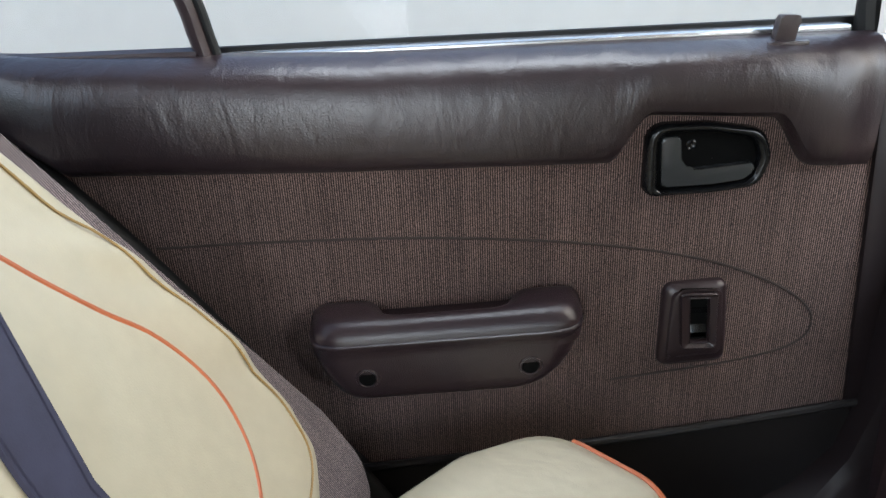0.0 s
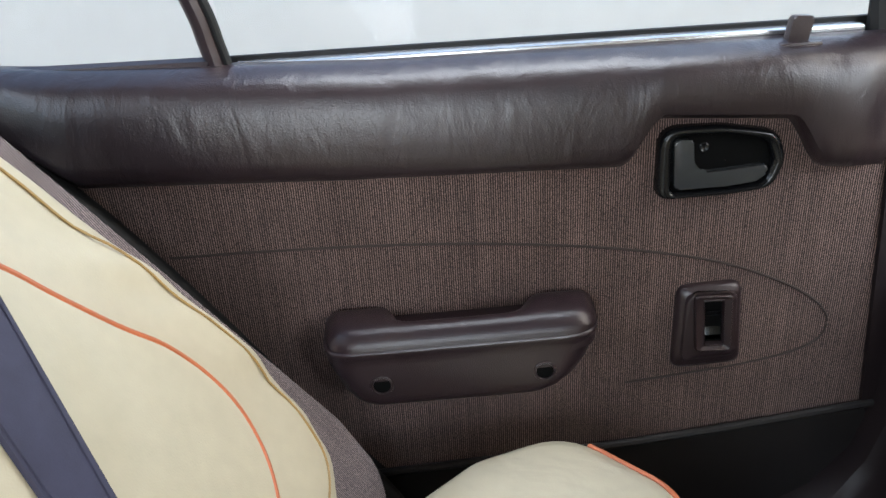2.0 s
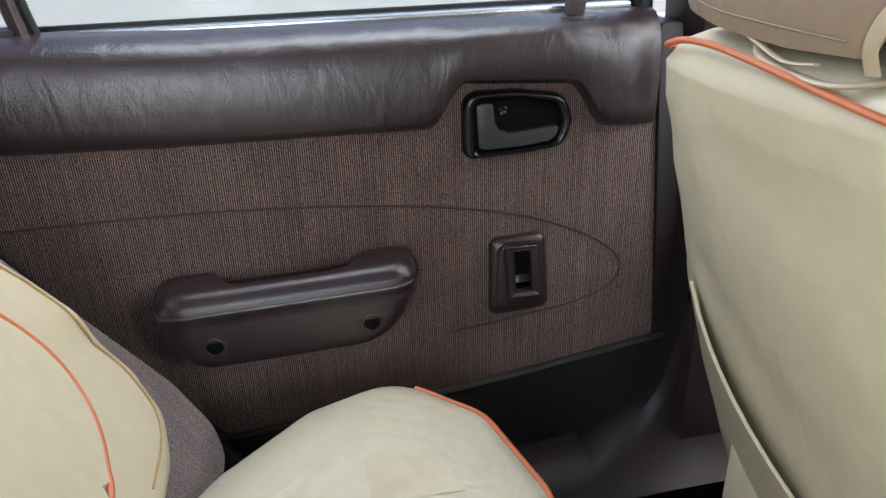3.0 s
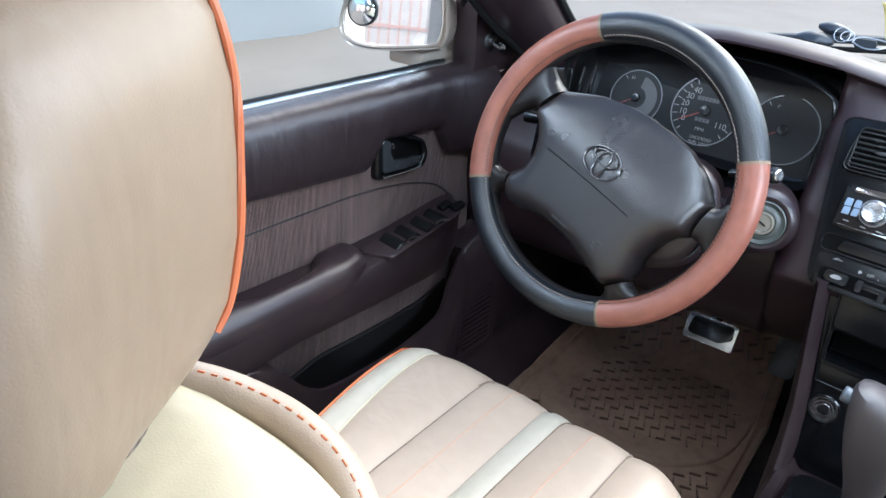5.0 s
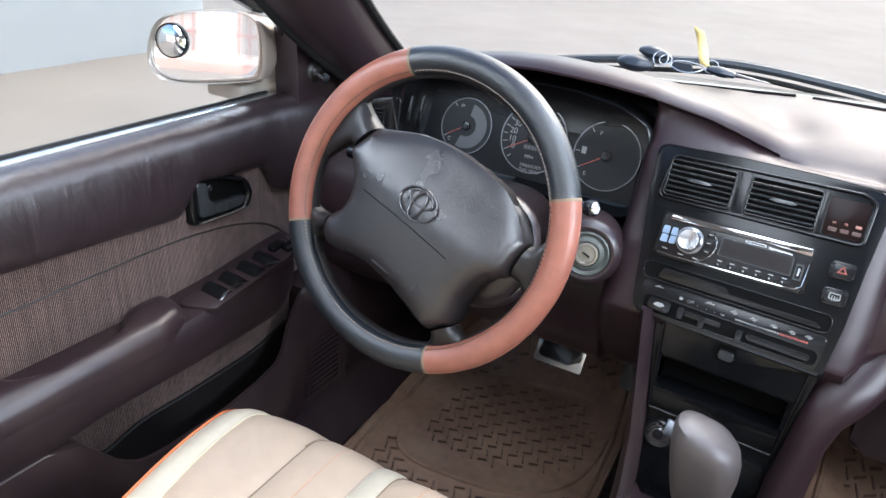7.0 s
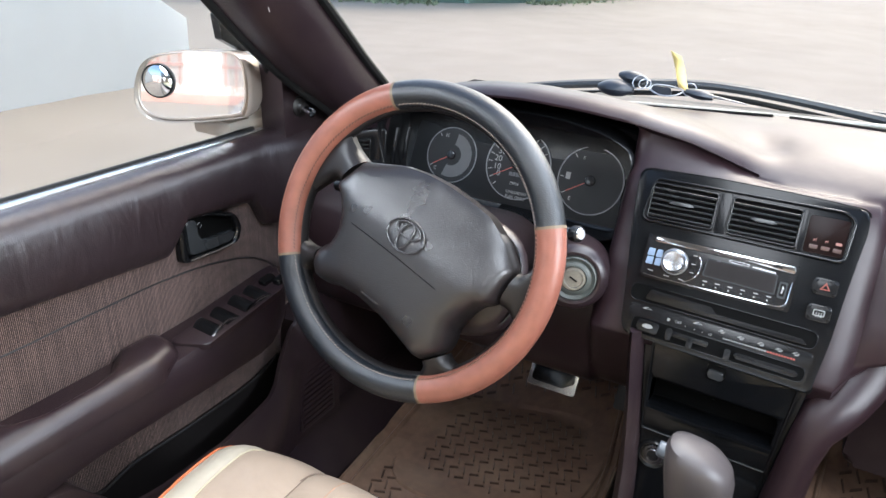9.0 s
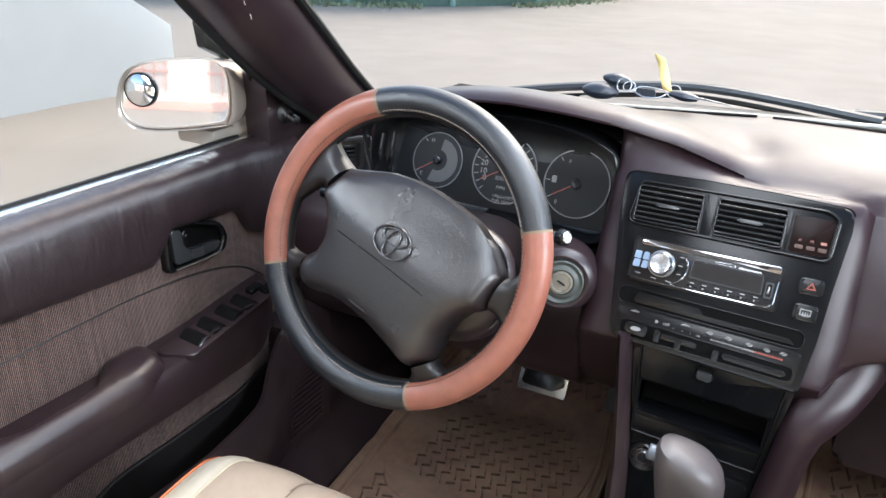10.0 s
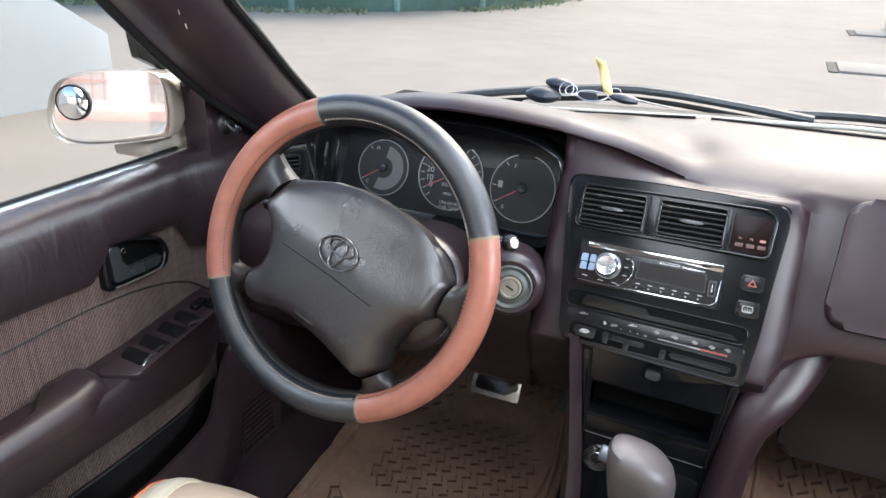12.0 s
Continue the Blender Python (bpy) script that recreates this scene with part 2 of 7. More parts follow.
def prism(pts, frame_, a, b, bev=0.0, seg=3, both=False):
    """An outline pushed from a to b along a frame's third axis; the edges at b are rounded (at a too, with both)."""
    o, u, v, w = (Vector(k) for k in (AX[frame_] if isinstance(frame_, str) else frame_))
    bm = bmesh.new()
    lo = [bm.verts.new(o + u * p[0] + v * p[1] + w * a) for p in pts]
    hi = [bm.verts.new(o + u * p[0] + v * p[1] + w * b) for p in pts]
    n = len(pts)
    fb, ft = bm.faces.new(lo[::-1]), bm.faces.new(hi)
    for i in range(n):
        bm.faces.new((lo[i], lo[(i + 1) % n], hi[(i + 1) % n], hi[i]))
    if bev:
        ed = list(ft.edges) + (list(fb.edges) if both else [])
        bmesh.ops.bevel(bm, geom=ed, offset=bev, segments=seg, profile=0.5, affect="EDGES", clamp_overlap=True)
    return bm


def ring(outer, inner, frame_, a, b, bev=0.0):
    """A flat frame between two outlines of equal point count, pushed from a to b."""
    o, u, v, w = (Vector(k) for k in (AX[frame_] if isinstance(frame_, str) else frame_))
    bm = bmesh.new()
    rows = []
    for pts, h in ((outer, a), (outer, b), (inner, b), (inner, a)):
        rows.append([bm.verts.new(o + u * p[0] + v * p[1] + w * h) for p in pts])
    n = len(outer)
    top = []
    for r in range(4):
        for i in range(n):
            bm.faces.new((rows[r][i], rows[r][(i + 1) % n], rows[(r + 1) % 4][(i + 1) % n], rows[(r + 1) % 4][i]))
    if bev:
        ed = [e for e in bm.edges if (e.verts[0] in rows[1] and e.verts[1] in rows[1]) or (e.verts[0] in rows[2] and e.verts[1] in rows[2])]
        bmesh.ops.bevel(bm, geom=ed, offset=bev, segments=3, profile=0.5, affect="EDGES")
    return bm


def loft(rows, closed=True, cap=True):
    """A skin through rows of points; closed: each row is a loop."""
    bm = bmesh.new()
    vs = [[bm.verts.new(p) for p in r] for r in rows]
    n = len(rows[0])
    for a, b in zip(vs, vs[1:]):
        for i in range(n if closed else n - 1):
            j = (i + 1) % n
            bm.faces.new((a[i], a[j], b[j], b[i]))
    if closed and cap:
        bm.faces.new(vs[0][::-1])
        bm.faces.new(vs[-1])
    return bm


def smooth_path(pts, n=8):
    """Catmull-Rom points through the given ones."""
    P = [Vector(p) for p in pts]
    P = [P[0] * 2 - P[1]] + P + [P[-1] * 2 - P[-2]]
    out = []
    for i in range(1, len(P) - 2):
        a, b, c, d = P[i - 1 : i + 3]
        for k in range(n):
            t = k / n
            out.append(0.5 * (2 * b + (c - a) * t + (2 * a - 5 * b + 4 * c - d) * t * t + (3 * b - a - 3 * c + d) * t**3))
    out.append(P[-2])
    return out


def tube(pts, r, n=8, smooth=0, flat=1.0, up=(0, 0, 1)):
    """A round (or flattened) cord along points; r is one radius or one for each point."""
    P = smooth_path(pts, smooth) if smooth else [Vector(p) for p in pts]
    rows = []
    for i, p in enumerate(P):
        d = (P[min(i + 1, len(P) - 1)] - P[max(i - 1, 0)]).normalized()
        s = d.cross(Vector(up))
        s = s.normalized() if s.length > 1e-4 else d.orthogonal().normalized()
        q = s.cross(d)
        rad = r[min(i * len(r) // len(P), len(r) - 1)] if isinstance(r, (list, tuple)) else r
        rows.append([p + s * math.cos(a) * rad + q * math.sin(a) * rad * flat for a in (2 * math.pi * k / n for k in range(n))])
    return loft(rows)


def disc(c, axis, r, h, n=24, bev=0.0, r2=None):
    """A round disc or post of height h along an axis, from c."""
    w = Vector(axis).normalized()
    u = w.orthogonal().normalized()
    v = w.cross(u)
    pts = [(math.cos(2 * math.pi * k / n), math.sin(2 * math.pi * k / n)) for k in range(n)]
    r2 = r if r2 is None else r2
    bm = loft([[Vector(c) + (u * a + v * b) * r for a, b in pts], [Vector(c) + (u * a + v * b) * r2 + w * h for a, b in pts]])
    if bev:
        bm.faces.ensure_lookup_table()
        bmesh.ops.bevel(bm, geom=list(bm.faces[-1].edges), offset=bev, segments=3, profile=0.5, affect="EDGES")
    return bm


def lathe(profile, c, axis, n=32):
    """A turned form: (radius, height) rows round an axis through c."""
    w = Vector(axis).normalized()
    u = w.orthogonal().normalized()
    v = w.cross(u)
    return loft([[Vector(c) + (u * math.cos(2 * math.pi * k / n) + v * math.sin(2 * math.pi * k / n)) * max(r, 1e-5) + w * h for k in range(n)] for r, h in profile])


def join(*bms):
    out = bmesh.new()
    for b in bms:
        me = bpy.data.meshes.new("tmp")
        b.to_mesh(me)
        b.free()
        out.from_mesh(me)
        bpy.data.meshes.remove(me)
    return out


def lerp(table, x):
    """Straight-line reading of rows (x, value)."""
    return float(np.interp(x, [r[0] for r in table], [r[1] for r in table]))


def step(a, b, x):
    t = min(1, max(0, (x - a) / (b - a)))
    return t * t * (3 - 2 * t)


def at_frame(fr, a, b, h=0.0):
    o, u, v, w = (Vector(k) for k in fr)
    return o + u * a + v * b + w * h


def inside(poly, x, y):
    c = False
    for (x0, y0), (x1, y1) in zip(poly, poly[1:] + poly[:1]):
        if (y0 > y) != (y1 > y) and x < (x1 - x0) * (y - y0) / (y1 - y0) + x0:
            c = not c
    return c


def edge_near(poly, x, y):
    """The nearest point of an outline, and how far it is."""
    best = (9, 0, 0)
    for (x0, y0), (x1, y1) in zip(poly, poly[1:] + poly[:1]):
        dx, dy = x1 - x0, y1 - y0
        t = max(0, min(1, ((x - x0) * dx + (y - y0) * dy) / max(dx * dx + dy * dy, 1e-12)))
        qx, qy = x0 + dx * t, y0 + dy * t
        d = math.hypot(x - qx, y - qy)
        if d < best[0]:
            best = (d, qx, qy)
    return best


def cushioned(poly, frm, cell, h0, rise, soft, slope=lambda x, y: 1.0):
    """A padded face over any outline: it rises from its edge and flattens inwards."""
    xs_, ys_ = [p[0] for p in poly], [p[1] for p in poly]
    nx, ny = int((max(xs_) - min(xs_)) / cell) + 2, int((max(ys_) - min(ys_)) / cell) + 2
    bm = bmesh.new()
    ins, vt = {}, {}
    for i in range(nx + 1):
        for j in range(ny + 1):
            ins[i, j] = inside(poly, min(xs_) + (i - 0.5) * cell, min(ys_) + (j - 0.5) * cell)

    def vert(i, j):
        if (i, j) not in vt:
            x, y = min(xs_) + (i - 0.5) * cell, min(ys_) + (j - 0.5) * cell
            d, qx, qy = edge_near(poly, x, y)
            if not ins[i, j] or d < cell * 0.3:
                x, y, d = qx, qy, 0
            vt[i, j] = bm.verts.new(at_frame(frm, x, y, h0 + rise * slope(x, y) * (1 - math.exp(-d / soft))))
        return vt[i, j]

    for i in range(nx):
        for j in range(ny):
            k = [(i, j), (i + 1, j), (i + 1, j + 1), (i, j + 1)]
            if any(ins[q] for q in k):
                try:
                    bm.faces.new([vert(*q) for q in k])
                except ValueError:
                    pass
    bmesh.ops.remove_doubles(bm, verts=bm.verts, dist=0.0002)
    for _ in range(5):
        bmesh.ops.smooth_vert(bm, verts=[v for v in bm.verts if not v.is_boundary], factor=0.5, use_axis_x=True, use_axis_y=True, use_axis_z=True)
    wall = [e for e in bm.edges if e.is_boundary]
    ext = bmesh.ops.extrude_edge_only(bm, edges=wall)
    w = Vector(frm[3])
    for v in ext["geom"]:
        if isinstance(v, bmesh.types.BMVert):
            v.co -= w * (h0 + 0.018)
    return bm


# ---- ground and surroundings ----
GZ = -0.30
gm = bmesh.new()
gn = 60
gv = [[None] * (gn + 1) for _ in range(gn + 1)]
for i in range(gn + 1):
    for j in range(gn + 1):
        a, b = (i / gn - 0.5) * 2, (j / gn - 0.5) * 2
        x, y = a * abs(a) ** 2.2 * 400, b * abs(b) ** 2.2 * 400
        z = GZ + 0.03 * noise.noise((x * 0.4, y * 0.4, 0)) * min(1, max(0, (math.hypot(x, y) - 1.5) / 4))
        gv[i][j] = gm.verts.new((x, y, z))
for i in range(gn):
    for j in range(gn):
        gm.faces.new((gv[i][j], gv[i + 1][j], gv[i + 1][j + 1], gv[i][j + 1]))
tagged(part("ground", gm, SAND), "pale dry sandy ground round the car", "ground", kind="structure")

# boundary wall beside the car, with a bank of sand along its foot
tagged(part("wall_west", prism([(-14, GZ - 0.1), (3.99, GZ - 0.1), (3.99, 0.19), (3.64, 0.40), (1.2, 1.95), (0.9, 2.6), (-14, 2.6)], "x", -4.75, -4.45, 0.02, 2), PLASTER), "tall grey rendered boundary wall", "wall", kind="structure")
rows = []
for k in range(70):
    y = -14 + k * 0.27
    w = 0.75 + 0.16 * noise.noise((y * 0.9, 3, 0))
    h = 0.10 + 0.03 * noise.noise((y * 1.3, 9, 0))
    rows.append([(-4.47 + w * s, y, GZ - 0.04 + h * (1 - s) ** 0.7 + (0.012 * noise.noise((y * 3, s * 7, 1)) if s < 0.95 else 0)) for s in (0, 0.2, 0.4, 0.6, 0.8, 1.0)])
tagged(part("sand_bank", loft(rows, closed=False), SAND), "low bank of loose sand along the foot of the wall", "sand", kind="stuff")


# ---- car shell ----
# floor pan, tunnel, sills, headliner, pillars
fl = bmesh.new()
bmesh.ops.create_cube(fl, size=1)
for v in fl.verts:
    v.co = (v.co.x * 1.34, -0.15 + v.co.y * 3.0, -0.03 + v.co.z * 0.05)
tagged(part("floor", fl, CARPET), "dark brown carpeted car floor", "floor", kind="structure")
bulk = [(1.35, -0.005), (1.20, -0.005), (1.02, -0.002), (1.19, 0.117), (1.25, 0.30), (1.25, 0.60), (1.35, 0.60)]
tagged(part("wall_bulkhead", prism(bulk, "x", -0.70, 0.70), CARPET), "dark carpeted front bulkhead under the dashboard", "bulkhead", kind="structure")
roofp = [[(x, y, 1.10 - 0.10 * (abs(x) / 0.6) ** 4 - 0.02 * ((y + 0.4) / 0.8) ** 2) for x in np.linspace(-0.60, 0.60, 13)] for y in np.linspace(-1.25, 0.30, 12)]
rt = [[(x, y, z + 0.05) for x, y, z in r] for r in roofp]
tagged(part("ceiling", join(loft(roofp, closed=False), loft(rt, closed=False)), HEAD), "brown-grey cloth headliner of the car roof", "ceiling", kind="structure")


# A pillar trim, wide moulded cover between side window and windscreen
AD = [(-0.640, 0.765, 0.628), (-0.648, 0.720, 0.662), (-0.658, 0.660, 0.705), (-0.662, 0.590, 0.762), (-0.655, 0.490, 0.848), (-0.640, 0.400, 0.930), (-0.61, 0.240, 1.085)]
AW = [(-0.612, 0.870, 0.640), (-0.604, 0.810, 0.680), (-0.600, 0.745, 0.730), (-0.592, 0.670, 0.790), (-0.583, 0.580, 0.862), (-0.575, 0.490, 0.940), (-0.560, 0.320, 1.080)]
ad, aw = smooth_path(AD, 6), smooth_path(AW, 6)
rows = []
for a, b in zip(ad, aw):
    out = Vector((-0.05, 0.035, 0.02))
    mid = (a + b) / 2 + Vector((0.030, -0.030, 0.004))
    q = [a + out, a + Vector((-0.006, -0.002, 0)), a * 0.86 + b * 0.14 + Vector((0.014, -0.013, 0)), a * 0.7 + b * 0.3 + Vector((0.022, -0.021, 0)), mid - Vector((0.006, -0.006, 0)),
         a * 0.3 + b * 0.7 + Vector((0.02, -0.017, 0)), a * 0.12 + b * 0.88 + Vector((0.012, -0.008, 0)), b + Vector((0.002, 0.004, 0)), b + Vector((-0.012, 0.03, 0.01))]
    rows.append(q)
apil = thing("pillar_front", (-0.64, 0.7, 0.6), "plum plastic windscreen pillar trim with small scuffs", "pillar trim", kind="structure")
part("pillar_cover", loft(rows), VINYL2, apil)
for k, (f, dz) in enumerate(((0.44, 0.0), (0.47, 0.004), (0.40, 0.010))):
    i_ = 21 + k
    c_ = ad[i_] * (1 - f) + aw[i_] * f + Vector((0.0245, -0.0235, dz))
    part("scuff", tube([c_, c_ + Vector((0.002, -0.004, 0.006))], 0.0006, 5), surf("scuff_white", (0.5, 0.48, 0.46), 0.6) if k == 0 else bpy.data.materials["scuff_white"], apil)
part("windscreen_seal", tube([p + Vector((0.004, 0.012, 0)) for p in aw], 0.007, 8), SEAL, apil)
part("door_seal", tube([p + Vector((-0.010, -0.003, 0)) for p in ad], 0.007, 8), SEAL, apil)


# ---- rear door ----
XD = -0.69


def trim_skin(y0, y1, n, top, low, bulge, xs, sill=0.012):
    """The padded vinyl top of a door: a rolled profile between the sill and a lower edge that follows low(y)."""
    rows = []
    for k in range(n + 1):
        y = y0 + (y1 - y0) * k / n
        zt, zl, d = top(y), low(y), bulge(y)
        h = zt - zl
        prof = [(-0.028, 0.0), (-0.016, 0.004), (0.0, 0.0015), (0.34 * d, -0.03 * h - 0.001), (0.62 * d, -0.10 * h), (0.82 * d, -0.21 * h), (0.94 * d, -0.36 * h), (1.0 * d, -0.55 * h), (1.0 * d, -0.74 * h), (0.92 * d, -0.88 * h), (0.66 * d, -0.965 * h), (0.0, -1.0 * h), (-0.02, -0.985 * h)]
        rows.append([(xs + a, y, zt + b) for a, b in prof])
    return loft(rows)


rdoor = thing("rear_door", (-0.70, -0.45, 0.08), "closed rear car door with plum vinyl top and ribbed brown fabric", "car door")
outl = [(-0.93, 0.58), (-0.13, 0.58), (-0.098, 0.22), (-0.40, 0.185), (-0.615, 0.168)]
part("fabric_panel", prism(outl, "x", -0.735, XD), FABRIC, rdoor, "ribbed brown fabric insert")


def r_low(y):
    base = lerp([(-1.0, 0.60), (-0.93, 0.575), (-0.862, 0.524), (-0.63, 0.516), (-0.38, 0.512), (-0.15, 0.496)], y)
    notch = step(-0.388, -0.352, y) * (1 - step(-0.244, -0.205, y))
    return base + 0.045 * notch


part("upper_trim", trim_skin(-0.97, -0.152, 150, lambda y: lerp([(-1.0, 0.632), (-0.85, 0.622), (-0.6, 0.612), (-0.15, 0.609)], y), r_low, lambda y: 0.026 * step(-0.99, -0.86, y) * (1 - 0.35 * step(-0.19, -0.152, y)) + 0.004, -0.697), VINYL, rdoor, "padded plum vinyl top with fine creases")
part("front_edge", prism(fillet([(-0.152, 0.60), (-0.128, 0.60), (-0.094, 0.235), (-0.104, 0.20), (-0.122, 0.235)], 0.004), "x", -0.74, -0.684, 0.004), PILLAR, rdoor)
# lower kick panel with a rolled lip
part("kick_panel", prism([(-0.66, 0.175), (-0.40, 0.197), (-0.10, 0.232), (-0.10, 0.02), (-0.66, 0.02)], "x", -0.735, -0.684, 0.006), KICK, rdoor, "black vinyl kick panel")
part("kick_lip", tube([(-0.684, -0.64, 0.181), (-0.684, -0.40, 0.199), (-0.684, -0.25, 0.216), (-0.684, -0.108, 0.236)], 0.0045, 8, smooth=6), KICK, rdoor)
# pressed seam in the fabric
seam = [(-0.805, 0.449), (-0.72, 0.450), (-0.59, 0.448), (-0.48, 0.441), (-0.38, 0.429), (-0.29, 0.410), (-0.225, 0.384), (-0.185, 0.358), (-0.171, 0.332), (-0.188, 0.308), (-0.25, 0.291), (-0.37, 0.276)]
part("seam", tube([(XD + 0.0002, y, z) for y, z in seam], 0.0014, 6, smooth=8), surf("seam_thread", (0.030, 0.021, 0.018), 0.9), rdoor)
# chrome sill strip and rubber
part("sill_strip", box(-0.735, -0.714, -0.722, -0.17, 0.612, 0.6185, 0.002), SILVER, rdoor, "bright metal sill strip")
part("sill_rubber", box(-0.7415, -0.7352, -0.74, -0.15, 0.60, 0.6225, 0.002), SEAL, rdoor)
part("window_glass", box(-0.746, -0.742, -0.735, -0.14, 0.60, 1.02), GLASS, rdoor).visible_shadow = False
part("quarter_glass", box(-0.746, -0.742, -1.15, -0.75, 0.60, 1.0), GLASS, rdoor).visible_shadow = False
# divider between the door glass and the fixed rear light
div = [(-0.716, -0.731, 0.600), (-0.715, -0.738, 0.635), (-0.713, -0.748, 0.680), (-0.705, -0.79, 0.80), (-0.68, -0.87, 0.98)]
part("divider", tube(div, 0.0115, 10, smooth=6, flat=0.8), VINYL2, rdoor)
part("divider_seal", tube([(x + 0.004, y + 0.011, z) for x, y, z in div], 0.004, 8, smooth=6), SEAL, rdoor)
part("quarter_sill", tube([(-0.708, -1.1, 0.626), (-0.708, -0.95, 0.621), (-0.712, -0.74, 0.618)], 0.009, 8, smooth=6), VINYL2, rdoor)
# lock pin
pin = part("lock_pin", prism(fillet([(-0.246, 0.605), (-0.229, 0.605), (-0.224, 0.631), (-0.242, 0.632)], 0.003), "x", -0.706, -0.696, 0.003, both=True), VINYL2, rdoor, "brown plastic lock pin")
part("pin_base", prism(fillet([(-0.252, -0.713), (-0.218, -0.713), (-0.216, -0.690), (-0.254, -0.690)], 0.005), ((0, 0, 0), (0, 1, 0), (1, 0, 0), (0, 0, 1)), 0.602, 0.6105, 0.002), VINYL2, pin)


HANDLE_OUT = [(-0.354, 0.479), (-0.354, 0.547), (-0.300, 0.5465), (-0.248, 0.538), (-0.2395, 0.512), (-0.247, 0.485), (-0.29, 0.4805)]
HANDLE_IN = [(-0.3395, 0.4855), (-0.3425, 0.5385), (-0.296, 0.5375), (-0.2585, 0.530), (-0.2515, 0.511), (-0.2575, 0.4905), (-0.29, 0.4870)]
HANDLE_LEVER = [(-0.3375, 0.4885), (-0.3405, 0.535), (-0.3235, 0.5345), (-0.3215, 0.514), (-0.3135, 0.5035), (-0.302, 0.5035), (-0.256, 0.5075), (-0.2545, 0.500), (-0.264, 0.4925), (-0.29, 0.4895)]


def inside_handle(parent, x, fit=lambda y, z: (y, z)):
    """A pull handle in a rounded bezel: rolled rim, bowl blackened for its shade, an angled lever hinged at its rear
    end.
    """
    q = lambda pts: [fit(*p) for p in pts]
    out = fillet(q(HANDLE_OUT), [0.013, 0.019, 0.06, 0.026, 0.02, 0.02, 0.06], 6)
    mid = fillet(q(HANDLE_IN), [0.006, 0.011, 0.05, 0.017, 0.014, 0.014, 0.05], 6)
    cy, cz = sum(p[0] for p in mid) / len(mid), sum(p[1] for p in mid) / len(mid)
    rows = []
    for s, h in ((0.0, -0.006), (0.0, 0.004), (0.07, 0.0085), (0.25, 0.0115), (0.5, 0.0125), (0.75, 0.0110), (0.93, 0.0075), (1.0, 0.003), (1.0, -0.004)):
        rows.append([(x + h, a[0] + (b[0] - a[0]) * s, a[1] + (b[1] - a[1]) * s) for a, b in zip(out, mid)])
    bez = part("handle_bezel", loft(rows, cap=False), BLACK, parent, "rounded black plastic handle bezel", sharp=60)
    rows = [[(x + h, cy + (a - cy) * k, cz + (b - cz) * k) for a, b in mid] for k, h in ((1.0, 0.004), (0.97, 0.0022), (0.9, 0.0012), (0.5, 0.0008), (0.01, 0.0008))]
    part("handle_recess", loft(rows, cap=False), PITCH, bez, "hand bowl with its shade in the colour", sharp=70)
    part("handle_lever", prism(fillet(q(HANDLE_LEVER), [0.005, 0.005, 0.003, 0.006, 0.008, 0.02, 0.003, 0.004, 0.01, 0.02], 5), "x", x + 0.0005, x + 0.0095, 0.004, 4), LEVER, bez, "black plastic lever")
    sy, sz = fit(-0.311, 0.5245)
    part("screw", lathe([(0.0048, 0.0), (0.0048, 0.001), (0.0036, 0.0018), (0.0026, 0.0010), (0.0001, 0.0008)], (x + 0.0004, sy, sz), (1, 0, 0), 18), BLACK, bez)
    return bez


inside_handle(rdoor, XD)

# armrest and pull: a padded cap with a finger recess, over a moulded body with two screw wells
def arm_plan(y0, y1, xf, r):
    return fillet([(-0.692, y0), (xf, y0 + 0.004), (xf, y1 - 0.004), (-0.692, y1)], [0.001, r, r, 0.001], 9)


rows = []
for z, ins, ya, yb, r in ((0.3985, 0.006, 0.001, 0.001, 0.030), (0.3985, 0.0022, 0.0, 0.0, 0.034), (0.3972, 0.0, 0.0, 0.0, 0.036), (0.3940, 0.0, 0.0, 0.0, 0.036), (0.3922, 0.0018, 0.0005, 0.0005, 0.036), (0.382, 0.0018, 0.002, 0.004, 0.036), (0.368, 0.0022, 0.007, 0.009, 0.036), (0.352, 0.0030, 0.014, 0.019, 0.035), (0.341, 0.0055, 0.021, 0.030, 0.033), (0.334, 0.0105, 0.027, 0.040, 0.030), (0.329, 0.019, 0.034, 0.049, 0.026), (0.326, 0.032, 0.042, 0.056, 0.018), (0.324, 0.050, 0.050, 0.064, 0.006)):
    rows.append([(x, y, z - 0.0250 + 0.030 * (y + 0.54)) for x, y in arm_plan(-0.669 + ya, -0.407 - yb, -0.6255 - ins, r)])
arm = part("armrest", loft(rows), VINYL2, rdoor, "moulded plum armrest with two screw wells", sharp=55)
cap_out = [(-0.692, -0.667), (-0.6275, -0.662), (-0.6275, -0.412), (-0.692, -0.409), (-0.692, -0.470), (-0.660, -0.486), (-0.660, -0.592), (-0.692, -0.604)]
part("armrest_cap", cushioned(fillet(cap_out, [0.002, 0.034, 0.034, 0.002, 0.012, 0.016, 0.016, 0.012], 8), ((0, 0, 0.0162 + 0.3755), (1, 0, 0), (0, 1, 0.030), (0, 0, 1)), 0.0030, 0.002, 0.0150, 0.0060), VINYL2, arm, "padded vinyl cap with a finger recess", sharp=70)
for hy, hz in ((-0.613, 0.3345), (-0.462, 0.3395)):
    part("screw_well", lathe([(0.0080, -0.010), (0.0080, 0.0012), (0.0088, 0.0022), (0.0104, 0.0018), (0.0112, 0.0002), (0.0114, -0.004)], (-0.6285, hy, hz), (1, 0, 0), 24), VINYL2, arm)
    # flat black disc paints the shade inside the well
    part("well_shadow", disc((-0.6290, hy, hz), (1, 0, 0), 0.0081, 0.0012, 24), PITCH, arm, "black disc for the shade in the screw hole")

